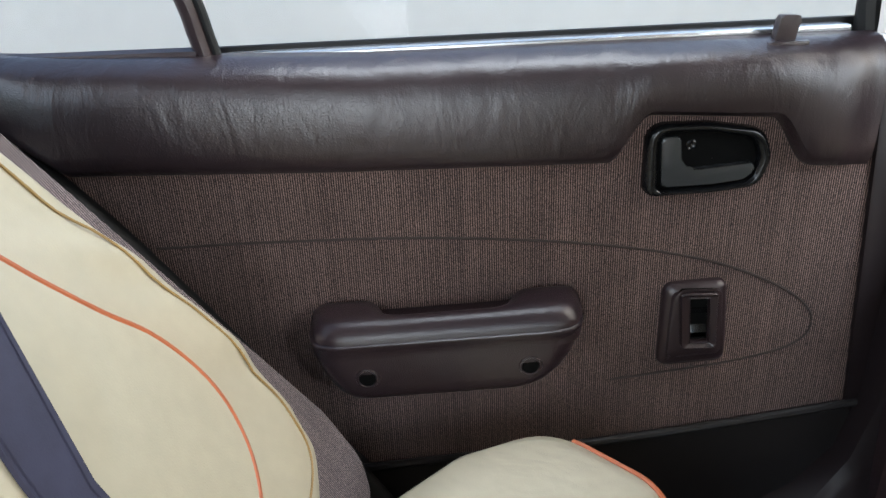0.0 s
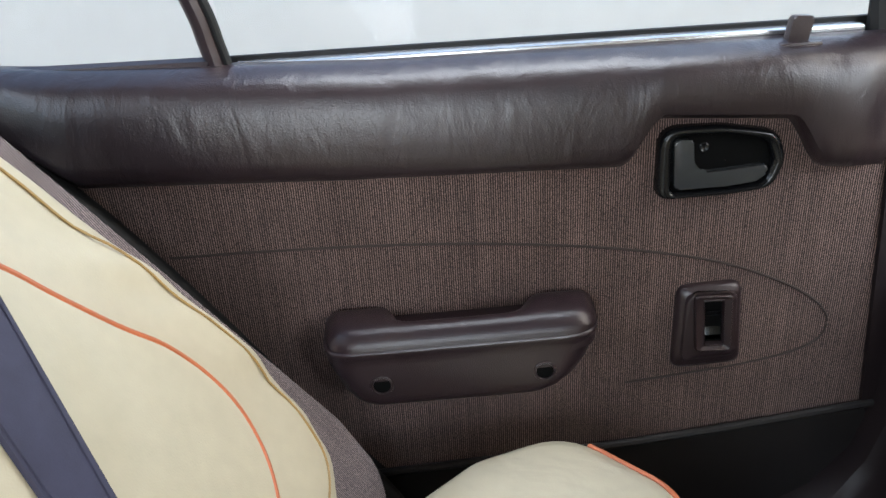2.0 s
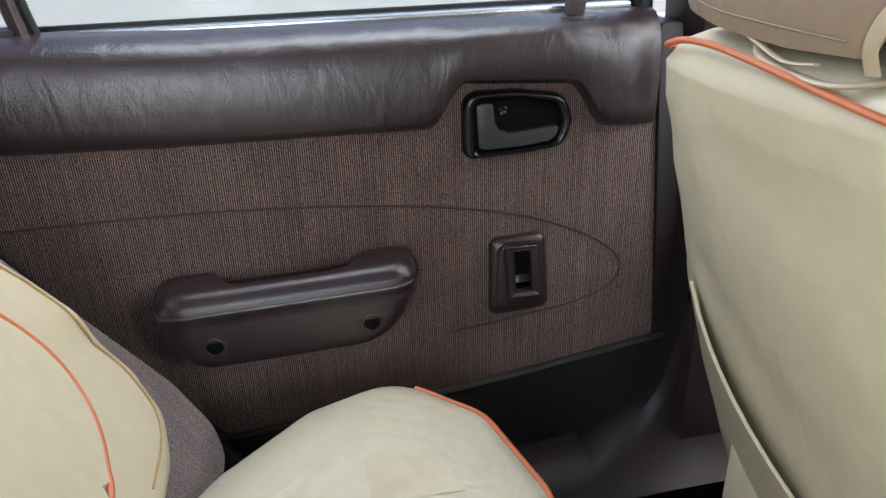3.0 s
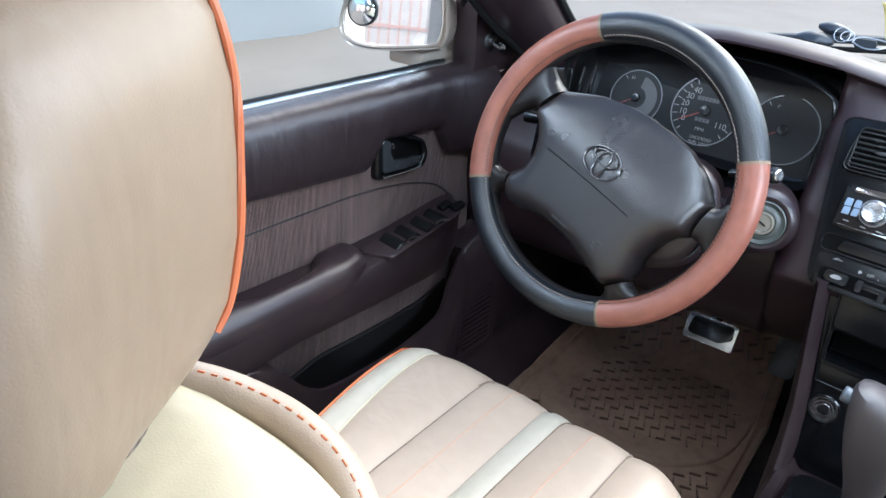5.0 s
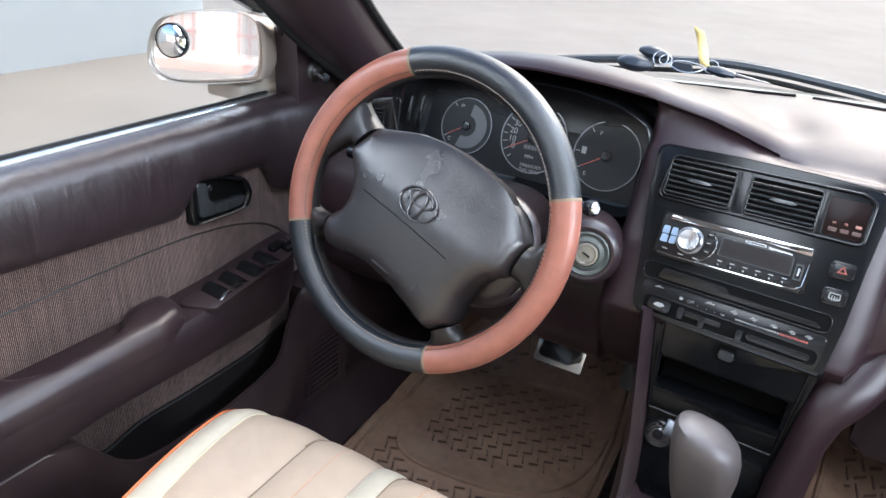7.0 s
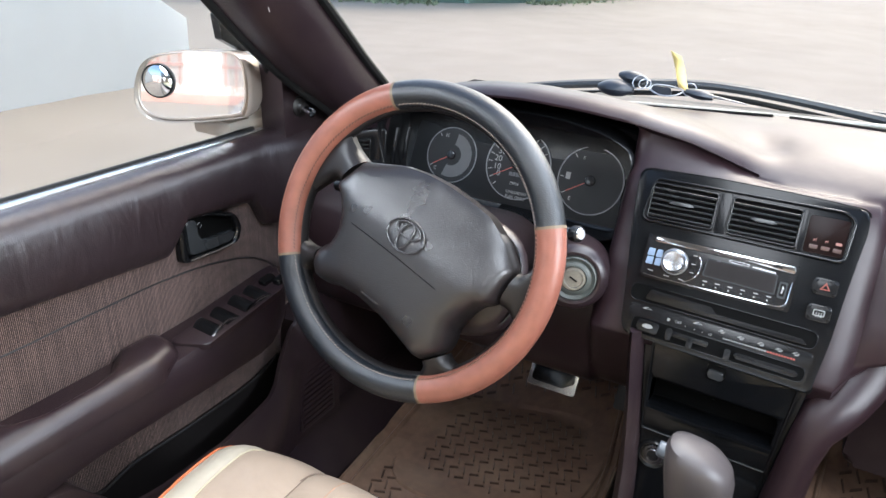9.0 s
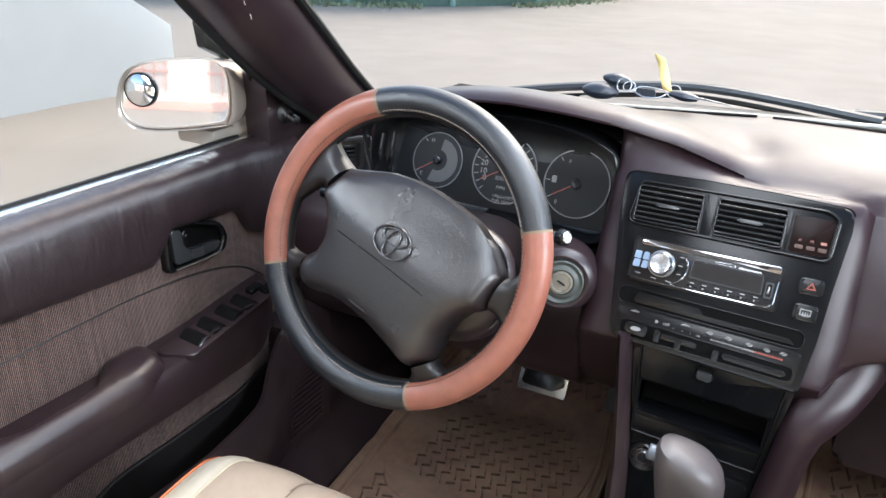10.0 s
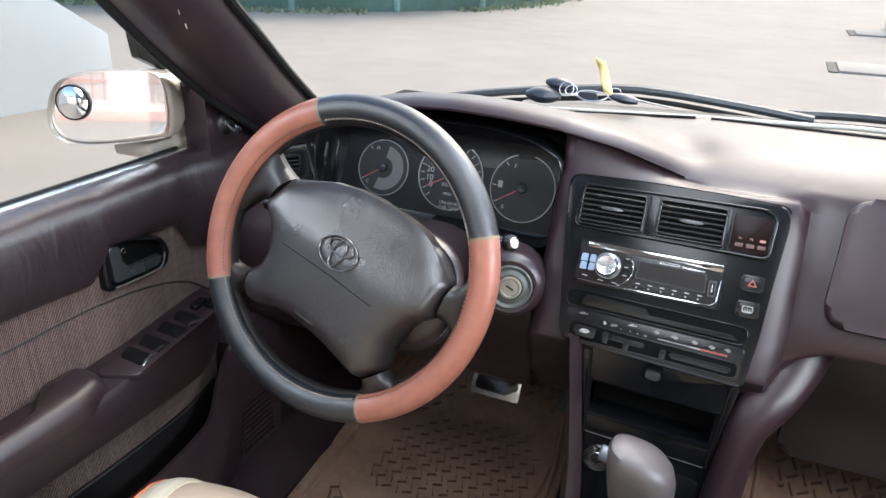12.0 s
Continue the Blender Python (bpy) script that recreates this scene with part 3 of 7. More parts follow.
# window switch: stepped housing, sloped inner frame, rocker in its well
sb = [(-0.3265, 0.293), (-0.3250, 0.387), (-0.2640, 0.3895), (-0.2565, 0.297)]
def inset_(pts, k, dz=0.0):
    c = (sum(p[0] for p in pts) / 4, sum(p[1] for p in pts) / 4)
    return [(c[0] + (a - c[0]) * k, c[1] + (b - c[1]) * k + dz) for a, b in pts]


sfr = [(-0.3070, 0.320), (-0.3125, 0.3825), (-0.2760, 0.3815), (-0.2720, 0.3185)]
swl = [(-0.2975, 0.3275), (-0.3015, 0.3735), (-0.2838, 0.3730), (-0.2802, 0.3270)]
srows = [[(-0.702, *p) for p in fillet(sb, 0.012, 6)], [(-0.687, *p) for p in fillet(sb, 0.012, 6)], [(-0.6835, *p) for p in fillet(inset_(sb, 0.965), 0.011, 6)], [(-0.6815, *p) for p in fillet(inset_(sb, 0.90, 0.001), 0.010, 6)],
         [(-0.6800, *p) for p in fillet(inset_(sb, 0.80, 0.003), 0.009, 6)], [(-0.6765, *p) for p in fillet(inset_(sb, 0.775, 0.0035), 0.009, 6)], [(-0.6745, *p) for p in fillet(inset_(sfr, 1.10), 0.008, 6)], [(-0.6745, *p) for p in fillet(inset_(sfr, 1.03), 0.007, 6)], [(-0.679, *p) for p in fillet(inset_(sfr, 1.02), 0.006, 6)]]
sw = part("switch_base", loft(srows, cap=False), VINYL2, rdoor, "plum plastic window switch housing", sharp=50)
part("switch_groove", prism(fillet(inset_(sfr, 1.03), 0.006, 6), "x", -0.682, -0.6785), PITCH, sw)
part("switch_frame", loft([[(h, *p) for p in fillet(inset_(sfr, k), 0.004, 6)] for h, k in ((-0.680, 0.985), (-0.6725, 0.985), (-0.6715, 0.95))] + [[(h, *p) for p in fillet(inset_(swl, k), 0.0015, 6)] for h, k in ((-0.6745, 1.14), (-0.6735, 1.08), (-0.6775, 1.0), (-0.682, 1.0))], cap=False), VINYL2, sw, "sloped inner switch frame", sharp=35)
part("switch_well", prism(inset_(swl, 1.05), "x", -0.6835, -0.6815), PITCH, sw)
rows = []
for k in range(11):
    s = k / 10
    z = 0.3365 + 0.0265 * s
    h = -0.6755 - 0.0045 * math.sin(math.pi * s * 0.9) + 0.001 * s
    y0_, y1_ = -0.2973 - 0.004 * (z - 0.33) / 0.04, -0.2812 - 0.0032 * (z - 0.33) / 0.04
    rows.append([(-0.682, y0_, z), (h - 0.0006, y0_, z), (h, y0_ + 0.0012, z), (h, y1_ - 0.0012, z), (h - 0.0006, y1_, z), (-0.682, y1_, z)])
part("switch_rocker", loft(rows), BLACK, sw, "black rocker, dished in the middle")
part("rocker_lip", prism([(-0.2968, 0.3285), (-0.2973, 0.3355), (-0.2812, 0.3352), (-0.2808, 0.328)], "x", -0.682, -0.6785, 0.0012, 2), VINYL2, sw)

# rubber seal along the wheel arch, B pillar, sill cover
part("wheel_arch_seal", tube([(-0.678, -1.02, 0.665), (-0.678, -0.95, 0.590), (-0.676, -0.86, 0.500), (-0.672, -0.75, 0.352), (-0.668, -0.64, 0.185), (-0.664, -0.60, 0.12)], 0.014, 10, smooth=6), SEAL, rdoor)

bp = thing("pillar_middle", (-0.70, -0.07, 0.05), "dark plum moulded centre pillar trim, flaring into the sill", "pillar trim", kind="structure")
rows = []
for z, ya, yb, xi in ((0.07, -0.30, 0.10, -0.60), (0.095, -0.22, 0.06, -0.625), (0.13, -0.165, 0.03, -0.645), (0.18, -0.128, 0.01, -0.652), (0.25, -0.112, 0.0, -0.650), (0.40, -0.112, -0.005, -0.652), (0.575, -0.120, -0.01, -0.660)):
    rows.append([(-0.75, ya + 0.006, z), (-0.70, ya, z), (xi - 0.008, ya + 0.008, z), (xi, ya + 0.028, z), (xi, yb - 0.02, z), (xi - 0.01, yb, z), (-0.75, yb, z)])
part("lower_cover", loft(rows), PILLAR, bp)
rows = []
for z, ya, yb, xi in ((0.578, -0.118, -0.012, -0.664), (0.65, -0.122, -0.03, -0.666), (0.80, -0.135, -0.055, -0.662), (1.06, -0.17, -0.10, -0.60)):
    rows.append([(-0.75, ya + 0.006, z), (-0.70, ya, z), (xi - 0.008, ya + 0.008, z), (xi, ya + 0.025, z), (xi, yb - 0.02, z), (xi - 0.01, yb, z), (-0.75, yb, z)])
part("upper_cover", loft(rows), PILLAR, bp)
part("window_frame", tube([(-0.725, -0.152, 0.60), (-0.724, -0.157, 0.70), (-0.70, -0.18, 0.90), (-0.66, -0.22, 1.05)], 0.010, 8, smooth=5), SEAL, bp)
rows = []
for y, zt, xi in ((-0.75, 0.085, -0.60), (-0.45, 0.088, -0.60), (-0.30, 0.092, -0.602), (-0.215, 0.10, -0.61)):
    rows.append([(-0.72, y, zt + 0.012), (-0.66, y, zt + 0.006), (-0.63, y, zt), (xi, y, zt - 0.02), (xi, y, -0.02), (-0.72, y, -0.02)])
tagged(part("sill_cover", loft(rows), PILLAR), "moulded plum door sill cover", "trim", kind="structure")


# ---- front door ----
XF = -0.70
fdoor = thing("front_door", (-0.70, 0.35, 0.08), "closed driver's door with plum vinyl, brown fabric and an armrest", "car door")
part("fabric_panel", prism([(-0.10, 0.56), (0.70, 0.56), (0.70, 0.10), (-0.10, 0.10)], "x", -0.74, XF), FABRIC, fdoor, "ribbed brown fabric insert")


def f_low(y):
    base = lerp([(-0.1, 0.523), (0.17, 0.512), (0.42, 0.496), (0.62, 0.478), (0.72, 0.462)], y)
    notch = step(0.425, 0.468, y) * (1 - step(0.588, 0.625, y))
    return base + 0.046 * notch


part("upper_trim", trim_skin(-0.09, 0.735, 120, lambda y: lerp([(-0.1, 0.612), (0.45, 0.612), (0.65, 0.616), (0.75, 0.62)], y), f_low, lambda y: 0.026 + 0.012 * step(0.60, 0.72, y), -0.705), VINYL, fdoor, "padded plum vinyl door top")
part("sill_strip", box(-0.737, -0.722, -0.08, 0.675, 0.613, 0.6195, 0.002), SILVER, fdoor, "bright metal sill strip")
part("sill_rubber", box(-0.7435, -0.7372, -0.10, 0.66, 0.60, 0.6225, 0.002), SEAL, fdoor)
part("window_glass", box(-0.748, -0.744, -0.10, 0.69, 0.60, 1.02), GLASS, fdoor).visible_shadow = False
part("window_frame", tube([(-0.722, 0.684, 0.60), (-0.720, 0.682, 0.70), (-0.712, 0.640, 0.755), (-0.700, 0.54, 0.842), (-0.680, 0.42, 0.95), (-0.65, 0.22, 1.10)], 0.008, 8, smooth=5), SEAL, fdoor)
part("sail_cover", prism(fillet([(0.676, 0.60), (0.672, 0.715), (0.682, 0.718), (0.80, 0.63), (0.80, 0.60)], 0.006), "x", -0.735, -0.690, 0.006), VINYL2, fdoor, "triangular plum cover with mirror adjuster")
inside_handle(fdoor, XF, lambda y, z: (0.4515 + (y + 0.3525) * 1.049, 0.506 + (z - 0.513) * (1.15 - 0.3 * (y + 0.3525) / 0.112) - 0.018 * ((y + 0.3525) / 0.112 - 0.5)))
seam = [(-0.08, 0.478), (0.16, 0.462), (0.30, 0.462), (0.42, 0.462), (0.52, 0.452), (0.60, 0.430), (0.66, 0.388)]
part("seam", tube([(XF + 0.0003, y, z) for y, z in seam], 0.0013, 6, smooth=8), KICK, fdoor)

# armrest: ledge, padded cap with pull cup, switch plate
rows = []
for k in range(41):
    y = -0.10 + 0.755 * k / 40
    f = step(0.53, 0.655, y)
    zt = lerp([(-0.1, 0.382), (0.16, 0.380), (0.36, 0.378), (0.48, 0.384), (0.61, 0.400), (0.66, 0.40)], y)
    xf = -0.632 - 0.030 * f - 0.04 * step(0.62, 0.655, y)
    zb = lerp([(-0.1, 0.300), (0.18, 0.300), (0.25, 0.306), (0.40, 0.302), (0.58, 0.302), (0.655, 0.330)], y)
    rows.append([(-0.705, y, zb - 0.012), (xf - 0.022, y, zb - 0.002), (xf - 0.006, y, zb + 0.006), (xf, y, zb + 0.026), (xf - 0.001, y, zt - 0.010), (xf - 0.007, y, zt - 0.002), (xf - 0.016, y, zt), (-0.705, y, zt + 0.004)])
arm = part("armrest", loft(rows), VINYL2, fdoor, "moulded plum armrest ledge")
cap_out = [(-0.704, -0.10), (-0.6290, -0.10), (-0.6290, 0.345), (-0.642, 0.388), (-0.668, 0.400), (-0.704, 0.400), (-0.704, 0.338), (-0.690, 0.322), (-0.671, 0.303), (-0.664, 0.270), (-0.664, 0.205), (-0.676, 0.178), (-0.704, 0.165)]
part("armrest_cap", cushioned(fillet(cap_out, [0.002, 0.002, 0.02, 0.02, 0.014, 0.002, 0.008, 0.008, 0.012, 0.01, 0.012, 0.014, 0.01], 6), ((0, 0, 0.380), (1, 0, 0), (0, 1, 0.006), (0, 0, 1)), 0.0035, 0.002, 0.0190, 0.0080), VINYL2, arm, "padded vinyl cap with a pull recess", sharp=70)
part("cap_groove", tube([(-0.6318, y, 0.3765) for y in np.linspace(-0.10, 0.33, 12)] + [(-0.635, 0.36, 0.3765), (-0.645, 0.385, 0.377)], 0.0019, 6), PITCH, arm)
# window switch plate on the ledge
SWF = ((-0.655, 0.50, 0.391), (0, 1, 0.10), (1, 0, -0.10), (0.12, -0.08, 1))
plate = part("switch_plate", prism(fillet([(-0.105, -0.022), (-0.075, 0.028), (0.085, 0.022), (0.118, 0.004), (0.112, -0.022)], [0.012, 0.016, 0.02, 0.008, 0.01]), SWF, -0.006, 0.0035, 0.002), VINYL2, fdoor, "plum window switch plate")
for a, w in ((-0.060, 0.026), (-0.028, 0.026), (0.008, 0.026), (0.040, 0.026)):
    rows = []
    for k in range(9):
        s = k / 8
        yy = a + w * s
        hh = 0.003 + 0.008 * math.sin(math.pi * s) ** 0.8
        o = Vector(SWF[0])
        U, V, N = (Vector(q) for q in SWF[1:])
        rows.append([o + U * yy + V * -0.017 + N * 0.003, o + U * yy + V * -0.017 + N * hh, o + U * yy + V * 0.018 + N * hh, o + U * yy + V * 0.018 + N * 0.003])
    part("window_switch", loft(rows), BLACK, plate, "glossy black rocker switch")
for vv, a0, a1 in ((0.0195, -0.058, -0.004), (0.0195, 0.010, 0.064)):
    o = Vector(SWF[0])
    U, V, N = (Vector(q) for q in SWF[1:])
    pts = [o + U * (a0 + (a1 - a0) * s) + V * vv + N * (0.0035 + 0.0085 * math.sin(math.pi * s)) for s in np.linspace(0, 1, 9)]
    part("switch_rim", tube(pts, 0.0016, 6), CHROME, plate, "bright switch edge")
for a, b in ((0.074, -0.008), (0.088, 0.008)):
    part("lock_switch", prism(fillet([(a, b - 0.008), (a + 0.026, b - 0.008), (a + 0.026, b + 0.006), (a, b + 0.006)], 0.003), SWF, 0.003, 0.010, 0.002), BLACK, plate)

# lower moulding with map pocket
lip_t = [(-0.10, 0.308), (0.17, 0.308), (0.215, 0.288), (0.2395, 0.258), (0.262, 0.231), (0.284, 0.2195), (0.329, 0.2127), (0.436, 0.2102), (0.50, 0.219), (0.542, 0.229), (0.560, 0.243), (0.576, 0.270), (0.605, 0.292), (0.634, 0.308), (0.70, 0.33), (0.75, 0.335)]
rows, inner = [], []
for k in range(86):
    y = -0.10 + 0.85 * k / 85
    zl = lerp(lip_t, y)
    out = 0.030 * step(0.20, 0.30, y) * (1 - step(0.53, 0.66, y))
    xl = -0.655 + out + 0.019 * (1 - step(0.17, 0.25, y))
    bu = 0.12 + 0.88 * step(0.14, 0.27, y)
    rows.append([(-0.705, y, zl - 0.004), (xl - 0.006, y, zl), (xl, y, zl - 0.004), (xl + 0.012 * bu, y, zl - 0.035), (xl + 0.016 * bu, y, zl - 0.075), (xl + 0.004 * bu, y, 0.10), (-0.645, y, 0.05), (-0.705, y, 0.03)] if out < 0.004 else
                [(xl - 0.014, y, zl - 0.05), (xl - 0.008, y, zl - 0.001), (xl - 0.001, y, zl - 0.001), (xl + 0.010, y, zl - 0.035), (xl + 0.013, y, zl - 0.075), (xl + 0.002, y, 0.10), (-0.645, y, 0.05), (-0.705, y, 0.03)])
part("lower_moulding", loft(rows), VINYL2, fdoor, "moulded plum lower door with a map pocket")
part("pocket_liner", prism([(0.235, 0.240), (0.267, 0.2185), (0.325, 0.229), (0.429, 0.2275), (0.55, 0.2305), (0.62, 0.246), (0.62, 0.05), (0.235, 0.05)], "x", -0.70, -0.680), KICK, fdoor, "black map pocket liner")
part("pocket_fabric", prism([(0.20, 0.31), (0.66, 0.31), (0.66, 0.10), (0.20, 0.10)], "x", -0.70, -0.684), FABRIC, fdoor, "ribbed fabric strip above the pocket")
part("pocket_edge", tube([(-0.680, 0.235, 0.242), (-0.680, 0.267, 0.2205), (-0.680, 0.325, 0.231), (-0.680, 0.429, 0.2287), (-0.680, 0.55, 0.2315), (-0.680, 0.62, 0.248)], 0.003, 6, smooth=6), KICK, fdoor)
gr = part("speaker_grille", prism(fillet([(0.63, 0.09), (0.64, 0.262), (0.715, 0.262), (0.73, 0.09)], 0.01), "x", -0.66, -0.644, 0.003), VINYL2, fdoor)
for k in range(15):
    z = 0.10 + k * 0.0105
    part("grille_rib", box(-0.6445, -0.6405, 0.636, 0.718, z, z + 0.005), VINYL2, gr)

# left side of the body under and behind the doors
tagged(part("wall_side_left", prism([(-1.40, -0.10), (1.35, -0.10), (1.35, 0.50), (0.98, 0.595), (-1.40, 0.595)], "x", -0.80, -0.752, 0.004, 2), PAINT), "painted metal car side", "car body", kind="structure")
tagged(part("footwell_panel", prism(fillet([(0.735, 0.0), (0.735, 0.33), (0.80, 0.40), (1.20, 0.45), (1.25, 0.0)], 0.01), "x", -0.75, -0.665, 0.012), VINYL2), "plum plastic kick panel in the footwell", "trim", kind="structure")
rows = []
for y, xi in ((-0.02, -0.62), (0.2, -0.615), (0.6, -0.61), (0.80, -0.60), (1.0, -0.585), (1.12, -0.575)):
    rows.append([(-0.75, y, 0.085), (-0.66, y, 0.08), (-0.635, y, 0.072), (xi, y, 0.045), (xi + 0.03, y, -0.004), (-0.75, y, -0.01)])
tagged(part("front_sill_cover", loft(rows), VINYL2), "scuffed plum sill cover beside the driver's seat", "trim", kind="structure")


# ---- dashboard ----
dash = thing("dashboard", (0, 0.95, 0.0), "plum moulded dashboard with an arched instrument hood", "dashboard")
ZR = [(-0.70, 0.640), (-0.62, 0.650), (-0.56, 0.672), (-0.51, 0.690), (-0.45, 0.707), (-0.39, 0.718), (-0.32, 0.7235), (-0.24, 0.7205), (-0.17, 0.712), (-0.098, 0.697), (-0.027, 0.671), (0.019, 0.657), (0.08, 0.652), (0.75, 0.650)]
YR = [(-0.70, 0.80), (-0.60, 0.785), (-0.48, 0.76), (-0.39, 0.742), (-0.32, 0.733), (-0.24, 0.735), (-0.17, 0.745), (-0.10, 0.756), (-0.03, 0.775), (0.02, 0.788), (0.10, 0.785), (0.75, 0.785)]
xs = [-0.70, -0.66, -0.62, -0.59, -0.565, -0.552, -0.546] + [round(-0.53 + 0.02 * k, 3) for k in range(18)] + [-0.184, -0.178, -0.174, -0.170, -0.164, -0.158, -0.151, -0.14, -0.12, -0.10, -0.07, -0.04, -0.015, 0.005, 0.02, 0.05, 0.09, 0.12, 0.135, 0.15, 0.18, 0.24, 0.32, 0.42, 0.52, 0.62, 0.70]
rows = []
for x in xs:
    zr, yr = lerp(ZR, x), lerp(YR, x)
    b = step(-0.553, -0.545, x) * (1 - step(-0.178, -0.168, x))          # inside the instrument bay
    s = step(-0.178, -0.168, x) * (1 - step(0.118, 0.142, x))            # behind the centre panel
    r = step(0.118, 0.16, x)                                             # passenger side
    ft = lerp([(-0.7, 0.62), (-0.3, 0.635), (-0.15, 0.655), (0.0, 0.686), (0.75, 0.686)], x)
    f1 = lerp([(-0.7, 0.63), (-0.3, 0.662), (-0.15, 0.678), (0.0, 0.688), (0.75, 0.688)], x)
    hood = 1 - step(-0.05, 0.03, x)
    p = [(1.072, ft - 0.013), (0.985, f1), (0.90, max(f1, f1 * 0.5 + zr * 0.5) - 0.002), (yr + 0.070, zr - 0.002), (yr + 0.026, zr + 0.0015), (yr + 0.006, zr - 0.003), (yr - 0.003, zr - 0.012)]
    roll = [(1.072, 0.673), (0.985, 0.688), (0.90, 0.686), (0.848, 0.680), (0.812, 0.671), (0.786, 0.6615), (0.770, 0.654)]
    p = [(a[0] * hood + c[0] * (1 - hood), a[1] * hood + c[1] * (1 - hood)) for a, c in zip(p, roll)]
    # brow and face: bay, plain, centre, passenger
    bay = [(yr + 0.03, zr - 0.020), (0.812, zr - 0.045), (0.800, 0.60), (0.772, 0.530), (0.720, 0.512), (0.700, 0.50), (0.690, 0.44), (0.715, 0.33), (0.80, 0.285)]
    plain = [(yr - 0.012, zr - 0.025), (yr - 0.022, zr - 0.045), (0.745, 0.585), (0.725, 0.535), (0.712, 0.51), (0.70, 0.49), (0.69, 0.44), (0.715, 0.33), (0.80, 0.285)]
    cen = [(lerp([(-0.2, yr + 0.022), (-0.06, yr + 0.012), (0.02, 0.757), (0.2, 0.757)], x), lerp([(-0.2, zr - 0.026), (-0.06, zr - 0.016), (0.02, 0.6495), (0.2, 0.6485)], x)), (0.742, 0.649), (0.724, 0.630), (0.695, 0.563), (0.672, 0.51), (0.650, 0.462), (0.656, 0.44), (0.73, 0.33), (0.80, 0.285)]
    zb = lerp([(0.10, 0.446), (0.121, 0.457), (0.135, 0.475), (0.155, 0.487), (0.18, 0.494), (0.4, 0.497)], x)
    pas = [(0.757, 0.643), (0.742, 0.627), (0.718, 0.590), (0.697, 0.55), (0.684, 0.522), (0.680, zb + 0.008), (0.690, zb - 0.003), (0.76, zb - 0.012), (0.90, 0.43)]
    edge = 0.020 * (1 - math.sin(math.pi / 2 * min(1, max(0, (x + 0.180) / 0.034))))
    cen = [cen[0]] + [(y + edge, z) for y, z in cen[1:6]] + cen[6:]
    g = 1 - b - s - r
    q = [tuple(b * A[i] + s * C[i] + r * D[i] + g * B[i] for i in (0, 1)) for A, B, C, D in zip(bay, plain, cen, pas)]
    rows.append([(x, k.x, k.y) for k in smooth_path([(a, c, 0) for a, c in p + q], 3)])
shell = part("dash_shell", loft(rows, closed=False), DASH, dash, sharp=60)
shell.data.materials.append(BLACK)
for f in shell.data.polygons:
    if -0.552 < f.center.x < -0.172 and f.center.z > 0.515 and f.center.y > 0.715 and f.index % (len(rows[0]) - 1) >= 18:
        f.material_index = 1
# defroster slots
part("defroster_slot", tube([(-0.225, 0.980, 0.6745), (-0.12, 0.982, 0.6815), (-0.03, 0.984, 0.6878)], 0.0052, 8, smooth=4, flat=0.35), PITCH, dash, "dark defroster slot")
part("defroster_slot", tube([(-0.008, 0.984, 0.6885), (0.10, 0.984, 0.6890), (0.60, 0.975, 0.6890)], 0.0052, 8, smooth=4, flat=0.35), PITCH, dash, "dark defroster slot")

# sleeve round the instruments
bay_out = smooth_path([(-0.545, 0.560, 0), (-0.560, 0.620, 0), (-0.5560, 0.652, 0), (-0.5245, 0.6715, 0), (-0.4665, 0.6825, 0), (-0.3755, 0.6895, 0), (-0.2905, 0.6910, 0), (-0.2255, 0.6835, 0), (-0.1865, 0.6705, 0), (-0.1705, 0.655, 0), (-0.1670, 0.610, 0), (-0.1715, 0.552, 0), (-0.1830, 0.5375, 0), (-0.205, 0.5335, 0), (-0.2758, 0.5375, 0), (-0.36, 0.539, 0)], 5)
part("bay_sleeve", loft([[(p.x * k - 0.36 * (1 - k), y, p.y * k + 0.615 * (1 - k)) for p in bay_out] for k, y in ((1.020, 0.7480), (1.014, 0.7425), (1.004, 0.7410), (0.995, 0.7440), (0.985, 0.760), (0.97, 0.790), (0.965, 0.806))], closed=False), BLACK, dash, "black rolled sleeve round the instruments", sharp=60)

# instrument bay: dark face, three round dials
GF = Vector((0, -0.945, 0.327)).normalized()
GV = Vector((0, 0.327, 0.945))
GO = Vector((-0.36, 0.797, 0.592))
GFR = (GO, (1, 0, 0), GV, GF)
cl = part("instrument_face", prism(fillet([(-0.175, -0.072), (-0.165, 0.060), (-0.05, 0.098), (0.06, 0.098), (0.165, 0.060), (0.178, -0.072)], [0.02, 0.04, 0.05, 0.05, 0.04, 0.02]), GFR, -0.004, 0.001), surf("cluster_face", (0.005, 0.005, 0.0055), 0.35, spec=0.2), dash, "dark instrument face with three dials")
DIAL = surf("dial_face", (0.011, 0.011, 0.012), 0.4, spec=0.25)
DIALRIM = surf("dial_rim_grey", (0.16, 0.16, 0.165), 0.35, metal=0.5)
DIAL2 = surf("dial_grey", (0.075, 0.075, 0.078), 0.45)
WHITE = surf("white_print", (0.22, 0.22, 0.215), 0.5, vary=0.02)
RED = surf("red_needle", (0.30, 0.055, 0.040), 0.4, vary=0.02)


def mark(fr, a0, b0, a1, b1, w, h):
    """A thin printed stroke on a face."""
    d = Vector((a1 - a0, b1 - b0)).normalized()
    s = Vector((-d.y, d.x)) * w / 2
    pts = [(a0 + s.x, b0 + s.y), (a1 + s.x, b1 + s.y), (a1 - s.x, b1 - s.y), (a0 - s.x, b0 - s.y)]
    return prism(pts, fr, h, h + 0.0004)


